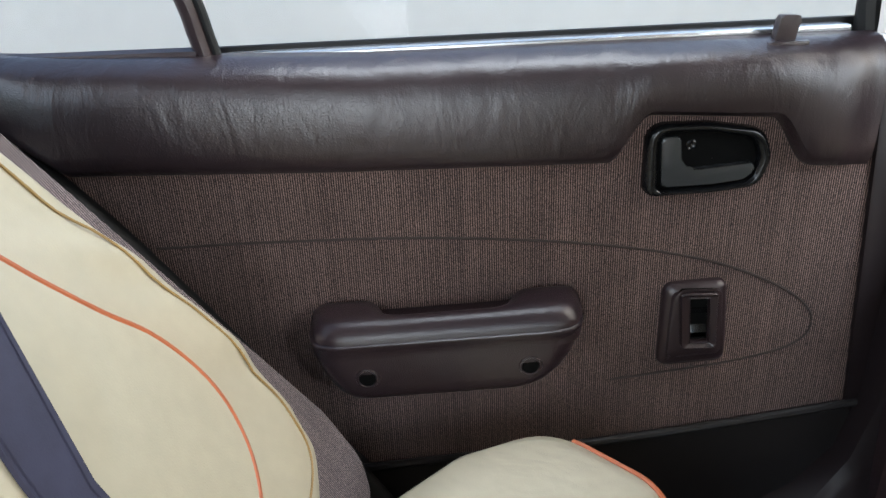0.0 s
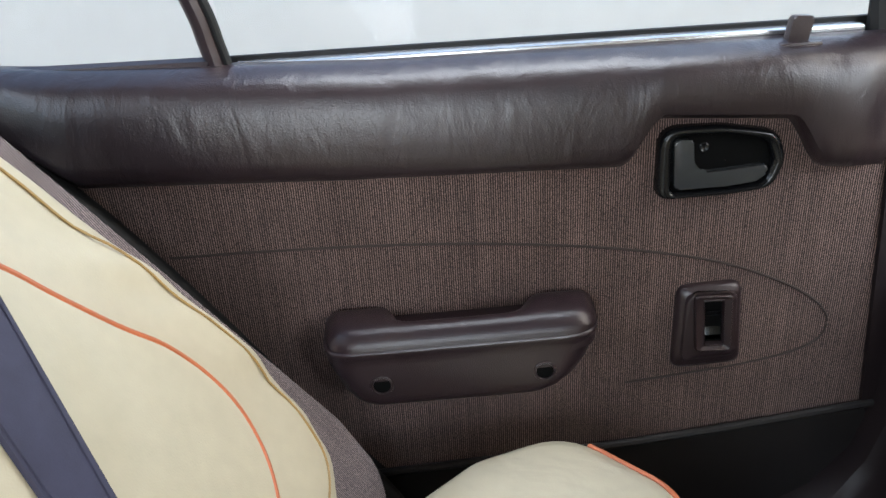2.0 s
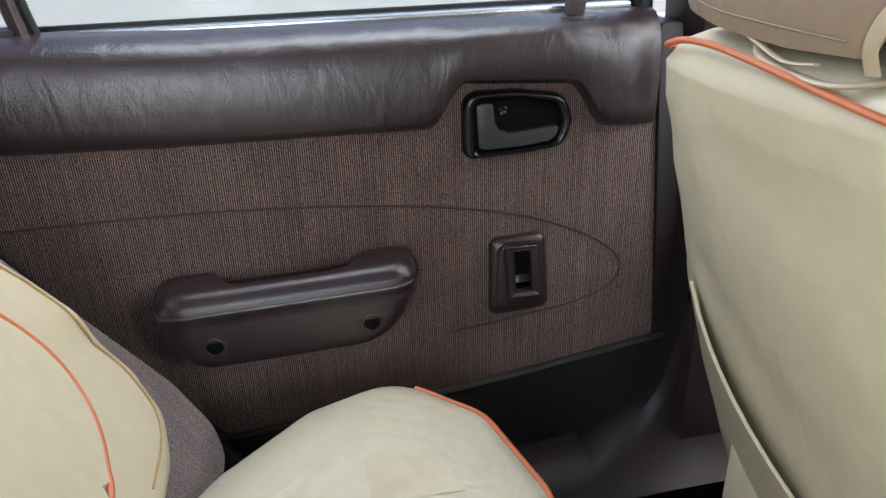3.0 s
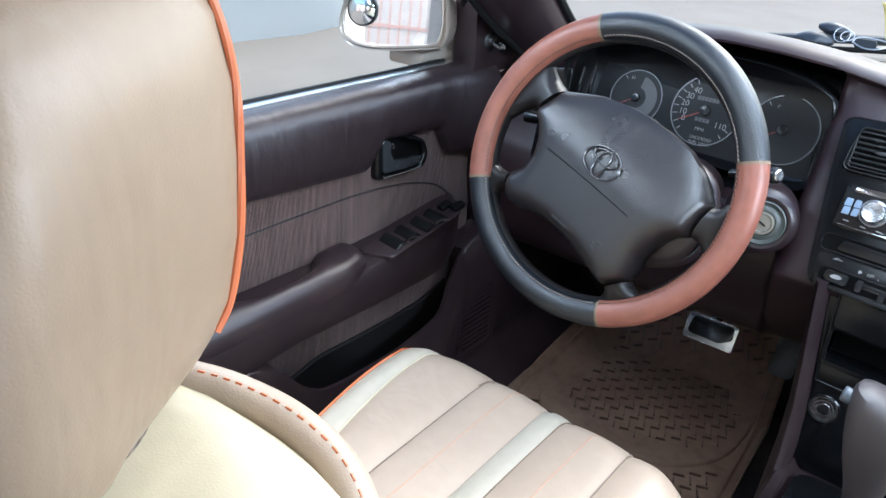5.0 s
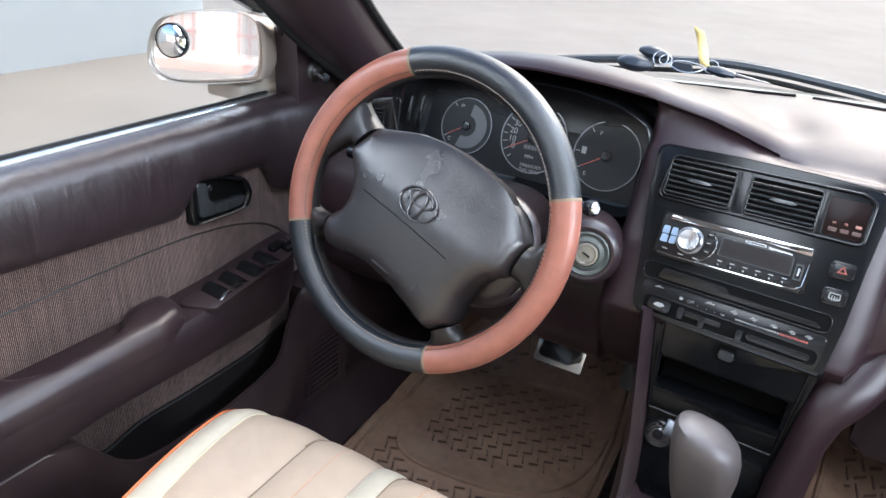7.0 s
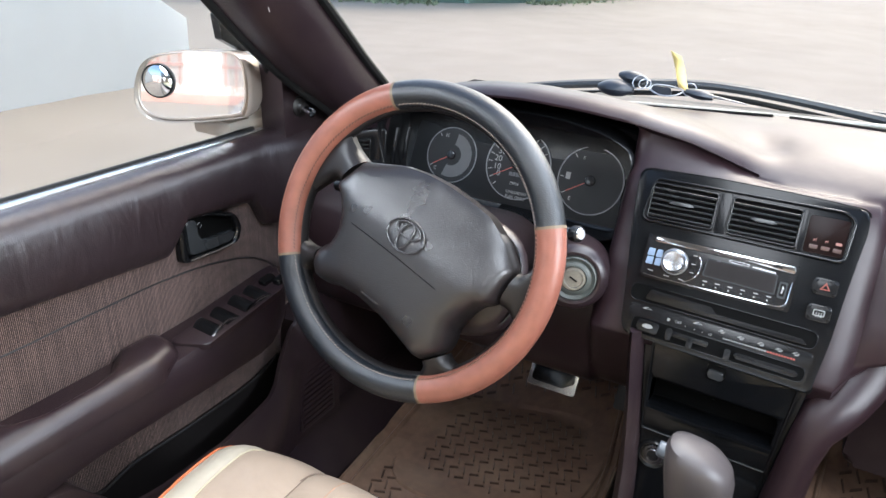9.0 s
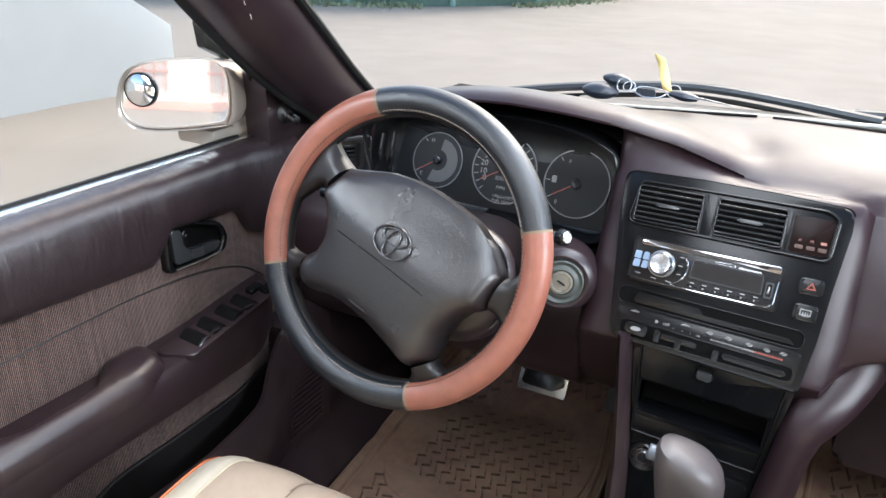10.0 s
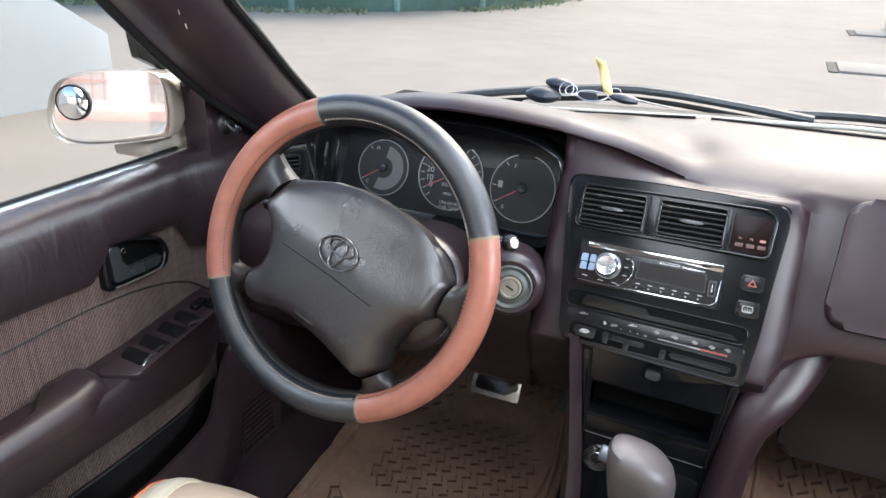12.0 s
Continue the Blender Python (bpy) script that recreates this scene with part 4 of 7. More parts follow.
def words(name, text, fr, a, b, size, h, mat, parent, align="CENTER", turn=0.0):
    cu = bpy.data.curves.new(name, "FONT")
    cu.body, cu.size, cu.align_x, cu.align_y, cu.extrude = text, size, align, "CENTER", 0.0001
    tmp = bpy.data.objects.new(name, cu)
    scene.collection.objects.link(tmp)
    bpy.context.view_layer.update()
    me = bpy.data.meshes.new_from_object(tmp.evaluated_get(bpy.context.evaluated_depsgraph_get()))
    bpy.data.objects.remove(tmp)
    o, u, v, w = (Vector(k) for k in fr)
    m = Matrix((u, v, w)).transposed().to_4x4()
    m.translation = at_frame(fr, a, b, h)
    bm = bmesh.new()
    bm.from_mesh(me)
    bpy.data.meshes.remove(me)
    bm.transform(m @ Matrix.Rotation(turn, 4, "Z"))
    return part(name, bm, mat, parent)


def dial(name, a, b, r, needle, ticks, label, numbers=(), sector=None):
    d = part(name, disc(at_frame(GFR, a, b, 0.0012), GF, r, 0.0015, 48), DIAL, cl, label)
    n = 48
    ro = [(a + math.cos(2 * math.pi * k / n) * r, b + math.sin(2 * math.pi * k / n) * r) for k in range(n)]
    ri = [(a + math.cos(2 * math.pi * k / n) * r * 0.965, b + math.sin(2 * math.pi * k / n) * r * 0.975) for k in range(n)]
    part("dial_rim", ring(ro, ri, GFR, 0.0024, 0.0034), DIALRIM, d)
    if sector:
        s0, s1, k0, k1 = sector
        pts = [(a + math.cos(radians(s0 + (s1 - s0) * k / 20)) * r * k1, b + math.sin(radians(s0 + (s1 - s0) * k / 20)) * r * k1) for k in range(21)]
        pts += [(a + math.cos(radians(s1 + (s0 - s1) * k / 20)) * r * k0, b + math.sin(radians(s1 + (s0 - s1) * k / 20)) * r * k0) for k in range(21)]
        part("dial_sector", prism(pts, GFR, 0.0027, 0.003), DIAL2, d)
    for t0 in ticks:
        c, s = math.cos(radians(t0)), math.sin(radians(t0))
        part("tick", mark(GFR, a + c * r * 0.80, b + s * r * 0.80, a + c * r * 0.93, b + s * r * 0.93, 0.0012, 0.0028), WHITE, d)
    for t0, s_ in numbers:
        words("number", s_, GFR, a + math.cos(radians(t0)) * r * 0.64, b + math.sin(radians(t0)) * r * 0.64, r * 0.24, 0.003, WHITE, d)
    c, s = math.cos(radians(needle)), math.sin(radians(needle))
    part("needle", mark(GFR, a - c * r * 0.1, b - s * r * 0.1, a + c * r * 0.78, b + s * r * 0.78, 0.0012, 0.0045), RED, d, "red needle")
    part("needle_hub", disc(at_frame(GFR, a, b, 0.0028), GF, r * 0.16, 0.004, 20, 0.001), GLOSSBLK, d)
    return d


dl = dial("temperature_dial", -0.100, 0.002, 0.043, 212, (212, 130), "black round temperature dial", sector=(-110, 80, 0.38, 0.80))
words("letter", "H", GFR, -0.113, 0.031, 0.008, 0.003, WHITE, dl)
words("letter", "C", GFR, -0.124, -0.022, 0.008, 0.003, WHITE, dl)
ds = dial("speedometer", 0.012, 0.006, 0.052, 210, [225 - k * 15 for k in range(19)], "black round speedometer", numbers=((210, "0"), (192, "10"), (171, "20"), (150, "30"), (127, "40"), (-32, "110")))
words("word", "MPH", GFR, 0.012, -0.022, 0.007, 0.003, WHITE, ds)
words("word", "UNLEADED", GFR, 0.018, -0.035, 0.0065, 0.003, WHITE, ds)
words("word", "FUEL ONLY", GFR, 0.018, -0.042, 0.0065, 0.003, WHITE, ds)
for zz, n in ((0.020, 6), (-0.011, 4)):
    for k in range(n):
        part("odometer_digit", prism([(0.012 - n * 0.0028 + k * 0.0056, zz), (0.0166 - n * 0.0028 + k * 0.0056, zz), (0.0166 - n * 0.0028 + k * 0.0056, zz + 0.006), (0.012 - n * 0.0028 + k * 0.0056, zz + 0.006)], GFR, 0.0028, 0.0032), DIAL2, ds)
df = dial("fuel_dial", 0.125, 0.004, 0.049, 212, (212, 180, 130), "black round fuel dial")
words("letter", "F", GFR, 0.110, 0.034, 0.008, 0.003, WHITE, df)
words("letter", "E", GFR, 0.100, -0.026, 0.008, 0.003, WHITE, df)
part("pump_sign", prism(fillet([(0.088, 0.001), (0.095, 0.001), (0.095, 0.011), (0.088, 0.011)], 0.001), GFR, 0.003, 0.0034), WHITE, df)

# left air vent at the door end of the dashboard
LV = ((-0.598, 0.735, 0.592), Vector((0.94, 0.30, 0.15)).normalized(), (-0.10, 0.12, 0.98), Vector((0.28, -0.93, 0.13)).normalized())
lv = part("side_vent", ring(fillet([(-0.030, -0.040), (-0.024, 0.030), (0.052, 0.034), (0.046, -0.040)], 0.010), fillet([(-0.016, -0.015), (-0.013, 0.016), (0.024, 0.016), (0.022, -0.015)], 0.004), LV, -0.02, 0.004, 0.0035), PANEL, dash, "graphite side air vent")
part("vent_rim", ring(fillet([(-0.018, -0.017), (-0.015, 0.018), (0.026, 0.018), (0.024, -0.017)], 0.005), fillet([(-0.016, -0.015), (-0.013, 0.016), (0.024, 0.016), (0.022, -0.015)], 0.004), LV, 0.003, 0.006, 0.0008), BLACK, lv)
part("vent_back", prism([(-0.018, -0.017), (-0.018, 0.018), (0.026, 0.018), (0.026, -0.017)], LV, -0.025, -0.018), PITCH, lv)
for k in range(5):
    v = -0.0115 + k * 0.0062
    part("slat", prism([(-0.016, v), (0.024, v), (0.024, v + 0.0018), (-0.016, v + 0.0018)], LV, -0.012, 0.003, 0.0006, 1), LEVER, lv)
for v in (0.060, 0.078):
    part("panel_rib", tube([at_frame(LV, v, -0.030, 0.004), at_frame(LV, v + 0.004, 0.0, 0.007), at_frame(LV, v + 0.010, 0.032, 0.004)], 0.0035, 8, smooth=4), PANEL, dash, "upright graphite rib")

# ---- centre panel ----
SL = radians(24)
SFR = ((-0.012, 0.689, 0.550), (1, 0, 0), (0, math.sin(SL), math.cos(SL)), (0, -math.cos(SL), math.sin(SL)))
outer = fillet([(-0.1390, 0.1085), (-0.045, 0.1108), (0.040, 0.1098), (0.1240, 0.1060), (0.1258, 0.080), (0.1200, 0.010), (0.1168, -0.050), (0.1096, -0.1115), (-0.1085, -0.1015), (-0.1160, -0.0880), (-0.1330, 0.040)], [0.016, 0.2, 0.2, 0.022, 0.05, 0.2, 0.2, 0.005, 0.008, 0.03, 0.2])
cp = part("centre_panel", prism(outer, SFR, -0.05, 0.006, 0.0055, 4), PANEL, dash, "graphite plastic centre panel")
part("panel_gap", prism([(a * 1.016, b * 1.018) for a, b in outer], SFR, -0.05, -0.002), PITCH, cp)


def rect(a0, b0, a1, b1, r=0.003, skew=0.0):
    return fillet([(a0, b0), (a0 + skew, b1), (a1 + skew, b1), (a1, b0)], r)


# raised frame round the vents and clock
vo = fillet([(-0.1245, 0.0420), (-0.1175, 0.0990), (0.1000, 0.1005), (0.1135, 0.0920), (0.1110, 0.0400)], [0.010, 0.008, 0.03, 0.012, 0.010])
vi = fillet([(-0.1205, 0.0455), (-0.1140, 0.0960), (0.0985, 0.0973), (0.1095, 0.0900), (0.1072, 0.0435)], [0.008, 0.006, 0.03, 0.010, 0.008])
part("vent_surround", ring(vo, vi, SFR, 0.005, 0.0105, 0.0016), PANEL, cp, "raised satin rim round the vents")
part("vent_pillar", prism(rect(-0.0355, 0.046, -0.0225, 0.095, 0.002), SFR, 0.005, 0.0100, 0.0015), PANEL, cp)
part("vent_pillar", prism(rect(0.0585, 0.0445, 0.0635, 0.0935, 0.001), SFR, 0.005, 0.0095, 0.0012), PANEL, cp)
for a0, a1 in ((-0.1175, -0.0370), (-0.0215, 0.0578)):
    v = part("air_vent", ring(rect(a0, 0.0465, a1, 0.0930, 0.004), rect(a0 + 0.0025, 0.0490, a1 - 0.0025, 0.0905, 0.003), SFR, 0.005, 0.0125, 0.0012), BLACK, cp, "black slatted air vent")
    # black sheet stands for the shade between the slats
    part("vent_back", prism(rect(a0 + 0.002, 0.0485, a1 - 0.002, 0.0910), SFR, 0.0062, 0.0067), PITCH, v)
    for k in range(6):
        b = 0.0515 + k * 0.0066
        rows = []
        for g in range(10):
            an = 2 * math.pi * g / 10
            rows.append([at_frame(SFR, a, b + 0.0013 * math.sin(an) + 0.0010 * math.cos(an), 0.0112 + 0.0036 * math.cos(an)) for a in (a0 + 0.0025, a1 - 0.0025)])
        part("slat", loft([list(c) for c in zip(*rows)]), LEVER, v)
    m_ = (a0 + a1) / 2
    part("vent_tab", prism(fillet([(m_ - 0.017, 0.0695), (m_ - 0.009, 0.0722), (m_ + 0.009, 0.0722), (m_ + 0.017, 0.0695), (m_ + 0.009, 0.0680), (m_ - 0.009, 0.0680)], 0.001), SFR, 0.0125, 0.0175, 0.001), LEVER, v, "airflow tab")
ck = part("clock", prism(rect(0.0650, 0.0465, 0.1070, 0.0895, 0.003), SFR, 0.003, 0.0075, 0.001), surf("clock_window", (0.006, 0.002, 0.0018), 0.3, spec=0.12), cp, "dark red tinted digital clock, unlit")
for k in range(3):
    a = 0.0750 + k * 0.0125
    part("clock_button", prism(rect(a - 0.0045, 0.0515, a + 0.0045, 0.0560, 0.001), SFR, 0.007, 0.0090, 0.001), surf("brown_button", (0.05, 0.025, 0.02), 0.4), ck)
for k, s_ in enumerate(("H", "M")):
    words("letter", s_, SFR, 0.0750 + k * 0.0125, 0.0615, 0.005, 0.0077, surf("red_print", (0.22, 0.10, 0.08), 0.5), ck)
part("set_sign", prism(rect(0.0970, 0.0600, 0.1035, 0.0632, 0.0008), SFR, 0.0070, 0.0079), surf("red_sign", (0.22, 0.10, 0.08), 0.5), ck)
for b, nm, lb in ((0.0110, "hazard_button", "black hazard warning button with a red triangle"), (-0.0195, "demist_button", "black rear demister button")):
    hb = part(nm, prism(rect(0.0850, b - 0.0098, 0.1110, b + 0.0095, 0.005), SFR, 0.004, 0.0085, 0.0012), GLOSSBLK, cp, lb)
    part("button_face", prism(rect(0.0868, b - 0.0078, 0.1092, b + 0.0076, 0.003), SFR, 0.008, 0.0118, 0.0022), BLACK, hb)
    if nm[0] == "h":
        part("triangle", ring([(0.0925, b - 0.0038), (0.1035, b - 0.0038), (0.098, b + 0.0052)], [(0.0950, b - 0.0023), (0.1010, b - 0.0023), (0.098, b + 0.0024)], SFR, 0.0116, 0.0121), surf("warning_red", (0.18, 0.036, 0.024), 0.5), hb)
    else:
        part("demist_sign", ring(rect(0.0920, b - 0.0035, 0.1040, b + 0.0038, 0.001), rect(0.0930, b - 0.0025, 0.1030, b + 0.0028, 0.001), SFR, 0.0116, 0.0121), WHITE, hb)
        for k in range(3):
            part("demist_line", mark(SFR, 0.0955 + k * 0.0026, b - 0.005, 0.0955 + k * 0.0026, b + 0.001, 0.0008, 0.0118), WHITE, hb)

# slot drawer and heater controls
def rim_of(pts, grow):
    c = (sum(p[0] for p in pts) / len(pts), sum(p[1] for p in pts) / len(pts))
    return [(a + math.copysign(grow, a - c[0]), b + math.copysign(grow, b - c[1])) for a, b in pts]


slot = fillet([(-0.1125, -0.0560), (-0.1125, -0.0365), (0.1030, -0.0420), (0.1030, -0.0620)], 0.009, 6)
# flat black plate, proud of the panel, paints the recess's shade
ds_ = part("drawer_slot", prism(slot, SFR, 0.004, 0.0064), PITCH, cp, "flat black shape for the shaded recess below the radio")
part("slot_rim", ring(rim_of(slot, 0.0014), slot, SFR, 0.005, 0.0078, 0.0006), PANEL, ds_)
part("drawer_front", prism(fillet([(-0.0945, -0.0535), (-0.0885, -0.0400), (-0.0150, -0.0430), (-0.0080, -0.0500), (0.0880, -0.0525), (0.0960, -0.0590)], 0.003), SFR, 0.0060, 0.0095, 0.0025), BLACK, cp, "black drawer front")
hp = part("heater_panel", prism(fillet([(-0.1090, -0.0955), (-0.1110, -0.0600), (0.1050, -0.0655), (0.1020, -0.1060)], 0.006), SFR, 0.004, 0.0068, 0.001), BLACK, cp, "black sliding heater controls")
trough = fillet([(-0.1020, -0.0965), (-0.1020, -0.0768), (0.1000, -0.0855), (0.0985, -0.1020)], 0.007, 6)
# shade of the slider trough, likewise a flat black plate
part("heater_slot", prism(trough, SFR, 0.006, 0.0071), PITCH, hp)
part("slot_rim", ring(rim_of(trough, 0.0012), trough, SFR, 0.006, 0.0082, 0.0005), PANEL, hp)
part("slider_bar", prism(fillet([(-0.0600, -0.0900), (-0.0600, -0.0830), (-0.0080, -0.0850), (-0.0080, -0.0920)], 0.002), SFR, 0.0068, 0.0092, 0.001), BLACK, hp)
part("slider_bar", prism(fillet([(0.0220, -0.0955), (0.0220, -0.0880), (0.0930, -0.0905), (0.0930, -0.0985)], 0.003), SFR, 0.0068, 0.0098, 0.002), BLACK, hp)
for a, b in ((-0.0550, -0.0880), (-0.0290, -0.0920), (0.0150, -0.0940)):
    part("heater_slider", prism(rect(a - 0.0035, b - 0.0075, a + 0.0035, b + 0.0075, 0.0015), SFR, 0.006, 0.0155, 0.0016), BLACK, hp)
ab = part("fan_button", prism(fillet([(-0.0960, -0.0925), (-0.0950, -0.0785), (-0.0680, -0.0800), (-0.0690, -0.0945)], 0.003), SFR, 0.006, 0.0115, 0.002), BLACK, hp)
part("fan_sign", prism(fillet([(-0.0900, -0.0868), (-0.0850, -0.0832), (-0.0790, -0.0832), (-0.0745, -0.0860), (-0.0790, -0.0885), (-0.0850, -0.0885)], 0.0015), SFR, 0.0114, 0.0119), WHITE, ab)
for k in range(26):
    a = 0.0060 + k * 0.00315
    tall = 0.0016 if k < 12 else 0.0022
    b = -0.0762 - 0.026 * (a - 0.006)
    part("scale_dash", prism([(a, b - tall / 2), (a + 0.0018, b - tall / 2), (a + 0.0018, b + tall / 2), (a, b + tall / 2)], SFR, 0.0066, 0.0071), WHITE if k < 16 else RED, hp)
words("word", "OFF", SFR, -0.0480, -0.0718, 0.0048, 0.0069, WHITE, hp)
words("word", "HI", SFR, -0.0090, -0.0760, 0.0042, 0.0069, WHITE, hp)
for k in range(3):
    part("fan_blade", mark(SFR, -0.0600 + 0.0024 * math.cos(k * 2.1), -0.0712 + 0.0024 * math.sin(k * 2.1), -0.0600 - 0.0020 * math.cos(k * 2.1), -0.0712 - 0.0020 * math.sin(k * 2.1), 0.0012, 0.0066), WHITE, hp)
for a, b in ((-0.0390, -0.0740), (-0.0280, -0.0748), (-0.0185, -0.0755)):
    part("scale_dot", disc(at_frame(SFR, a, b, 0.0066), SFR[3], 0.0006, 0.0005, 8), WHITE, hp)
for k, (a, b) in enumerate(((-0.0880, -0.0655), (-0.0260, -0.0675), (0.0030, -0.0690), (0.0250, -0.0702), (0.0480, -0.0712), (0.0680, -0.0722), (0.0860, -0.0718))):
    w_ = 0.0055 if k in (0, 1) else 0.0040
    part("flow_sign", mark(SFR, a - w_, b, a + w_, b + 0.0006, 0.0007, 0.0066), WHITE, hp)
    part("flow_sign", mark(SFR, a - w_ * 0.6, b + 0.0012, a + w_ * 0.3, b + 0.0022, 0.0007, 0.0066), WHITE, hp)
    if k > 1:
        part("flow_sign", mark(SFR, a - w_ * 0.2, b - 0.0015, a + w_ * 0.8, b - 0.0008, 0.0010, 0.0066), WHITE, hp)

# car radio
radio = thing("car_radio", at_frame(SFR, -0.02, -0.022), "black and silver car radio with a round volume knob", "car radio")
part("radio_sleeve", prism(rect(-0.1085, -0.0275, 0.0675, 0.0285, 0.003), SFR, 0.004, 0.0078, 0.0012), BLACK, radio, "black mounting sleeve")
part("radio_body", prism(rect(-0.106, -0.0255, 0.0652, 0.0268, 0.0035), SFR, 0.005, 0.0145, 0.003), GLOSSBLK, radio)
part("radio_brow", prism(fillet([(-0.0985, 0.0195), (-0.0960, 0.0262), (0.0640, 0.0255), (0.0645, 0.0172), (0.0180, 0.0190)], 0.0016), SFR, 0.0140, 0.0172, 0.0016), CHROME, radio, "bright top edge")
part("radio_edge", tube([at_frame(SFR, a, b, 0.0142) for a, b in ((-0.1030, -0.0225), (-0.0800, -0.0238), (0.0400, -0.0240), (0.0560, -0.0236), (0.0630, -0.0180), (0.0640, 0.0080))], 0.0008, 6), CHROME, radio, "thin bright lower edge")
part("radio_screen", prism(fillet([(-0.0330, -0.0075), (-0.0310, 0.0120), (0.0460, 0.0105), (0.0470, -0.0095)], 0.002), SFR, 0.0138, 0.0152), surf("radio_lcd", (0.022, 0.020, 0.020), 0.12), radio, "dark blank display")
part("screen_edge", ring(fillet([(-0.0345, -0.0090), (-0.0325, 0.0135), (0.0475, 0.0120), (0.0485, -0.0110)], 0.002), fillet([(-0.0330, -0.0075), (-0.0310, 0.0120), (0.0460, 0.0105), (0.0470, -0.0095)], 0.002), SFR, 0.0138, 0.0157), LEVER, radio)
KN = (-0.0690, 0.0000)
kn = part("volume_knob", lathe([(0.0150, 0.0), (0.0150, 0.003), (0.0136, 0.0042), (0.0130, 0.0120), (0.0118, 0.0140), (0.0100, 0.0136), (0.0001, 0.0128)], at_frame(SFR, *KN, 0.0140), SFR[3], 36), surf("knob_silver", (0.42, 0.43, 0.45), 0.26, metal=0.95), radio, "silver volume knob")
n = 32
part("knob_ring", ring([(KN[0] + math.cos(k * 2 * math.pi / n) * 0.0165, KN[1] + math.sin(k * 2 * math.pi / n) * 0.0165) for k in range(n)], [(KN[0] + math.cos(k * 2 * math.pi / n) * 0.0150, KN[1] + math.sin(k * 2 * math.pi / n) * 0.0150) for k in range(n)], SFR, 0.0138, 0.0160), DIALRIM, kn)
part("knob_arc", tube([at_frame(SFR, KN[0] + math.cos(radians(d)) * 0.0315, KN[1] + math.sin(radians(d)) * 0.0250, 0.0150) for d in range(-62, 50, 8)], 0.0008, 6), CHROME, radio, "thin bright arc beside the keys")
KEY = surf("pale_key", (0.22, 0.29, 0.40), 0.25)
for i in range(2):
    for j in range(2):
        part("radio_key", prism(fillet([(-0.1030 + i * 0.0105, -0.0095 + j * 0.0105), (-0.1020 + i * 0.0105, 0.0000 + j * 0.0105), (-0.0945 + i * 0.0095, 0.0000 + j * 0.0105), (-0.0945 + i * 0.0095, -0.0095 + j * 0.0105)], 0.001), SFR, 0.0138, 0.0165, 0.001), KEY, radio, "pale blue key")
for k in range(3):
    b = -0.0125 + k * 0.0105
    part("side_key", prism(rect(-0.0505, b, -0.0425, b + 0.0078, 0.001), SFR, 0.0138, 0.0162, 0.0008), BLACK, radio)
    part("key_sign", mark(SFR, -0.0490, b + 0.004, -0.0440, b + 0.004, 0.0010, 0.0163), WHITE, radio)
for a, b in ((-0.0980, -0.0165), (-0.0780, -0.0190), (-0.0600, -0.0195)):
    part("key_sign", mark(SFR, a, b, a + 0.0065, b - 0.0006, 0.0012, 0.0146), WHITE, radio)
for k in range(6):
    a = -0.0330 + k * 0.0145
    part("preset_key", prism(rect(a - 0.0010, -0.0212, a + 0.0105, -0.0172, 0.001), SFR, 0.0138, 0.0158, 0.0006), BLACK, radio)
    part("preset_sign", mark(SFR, a + 0.0012, -0.0146, a + 0.0065, -0.0148, 0.0013, 0.0146), WHITE, radio)
    part("preset_sign", mark(SFR, a + 0.0020, -0.0192, a + 0.0038, -0.0192, 0.0016, 0.0158), WHITE, radio)
part("usb_port", ring(rect(0.0510, -0.0135, 0.0600, 0.0060, 0.002), rect(0.0528, -0.0110, 0.0582, 0.0035, 0.001), SFR, 0.0138, 0.0158), LEVER, radio, "upright socket cover")
part("usb_slot", prism(rect(0.0545, -0.0080, 0.0565, 0.0010, 0.0004), SFR, 0.0138, 0.0152), SILVER, radio)
part("disc_mark", ring(rect(-0.0080, 0.0140, 0.0150, 0.0172, 0.0008), rect(-0.0070, 0.0147, 0.0140, 0.0165, 0.0005), SFR, 0.0140, 0.0150), SILVER, radio)
part("radio_badge", mark(SFR, 0.0185, 0.0147, 0.0440, 0.0140, 0.0022, 0.0146), SILVER, radio)
part("radio_badge", mark(SFR, 0.0400, 0.0215, 0.0500, 0.0213, 0.0030, 0.0168), BLACK, radio)

# ---- lower centre: ashtray, open bay, lighter ----
LFR = ((-0.0023, 0.648, 0.380), (0.94, 0, -0.033), (0, 0.056, 0.94), (0, -1, 0.06))
hole = rect(-0.0800, -0.0205, 0.0815, 0.0225, 0.003)
low = part("console_front", ring(fillet([(-0.078, -0.20), (-0.1075, 0.088), (0.1065, 0.083), (0.078, -0.20)], 0.005, 5), hole, LFR, -0.030, 0.0, 0.002), PANEL, dash, "graphite lower console front")
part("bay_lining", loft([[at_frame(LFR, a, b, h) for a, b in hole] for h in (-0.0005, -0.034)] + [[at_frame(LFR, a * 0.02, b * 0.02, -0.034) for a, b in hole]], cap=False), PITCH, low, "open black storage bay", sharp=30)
o = fillet([(-0.0830, -0.0560), (-0.0885, 0.0820), (0.0965, 0.0790), (0.0845, -0.0580)], 0.004)
part("tray_frame", ring(o, fillet([(-0.0800, -0.0530), (-0.0855, 0.0795), (0.0935, 0.0765), (0.0815, -0.0550)], 0.003), LFR, -0.002, 0.0060, 0.0012), BLACK, low, "thin raised frame")
at = part("ashtray_door", prism(fillet([(-0.0818, 0.0290), (-0.0845, 0.0785), (0.0925, 0.0755), (0.0895, 0.0275)], 0.003), LFR, -0.002, 0.0045, 0.002), PANEL, low, "closed ashtray flap")
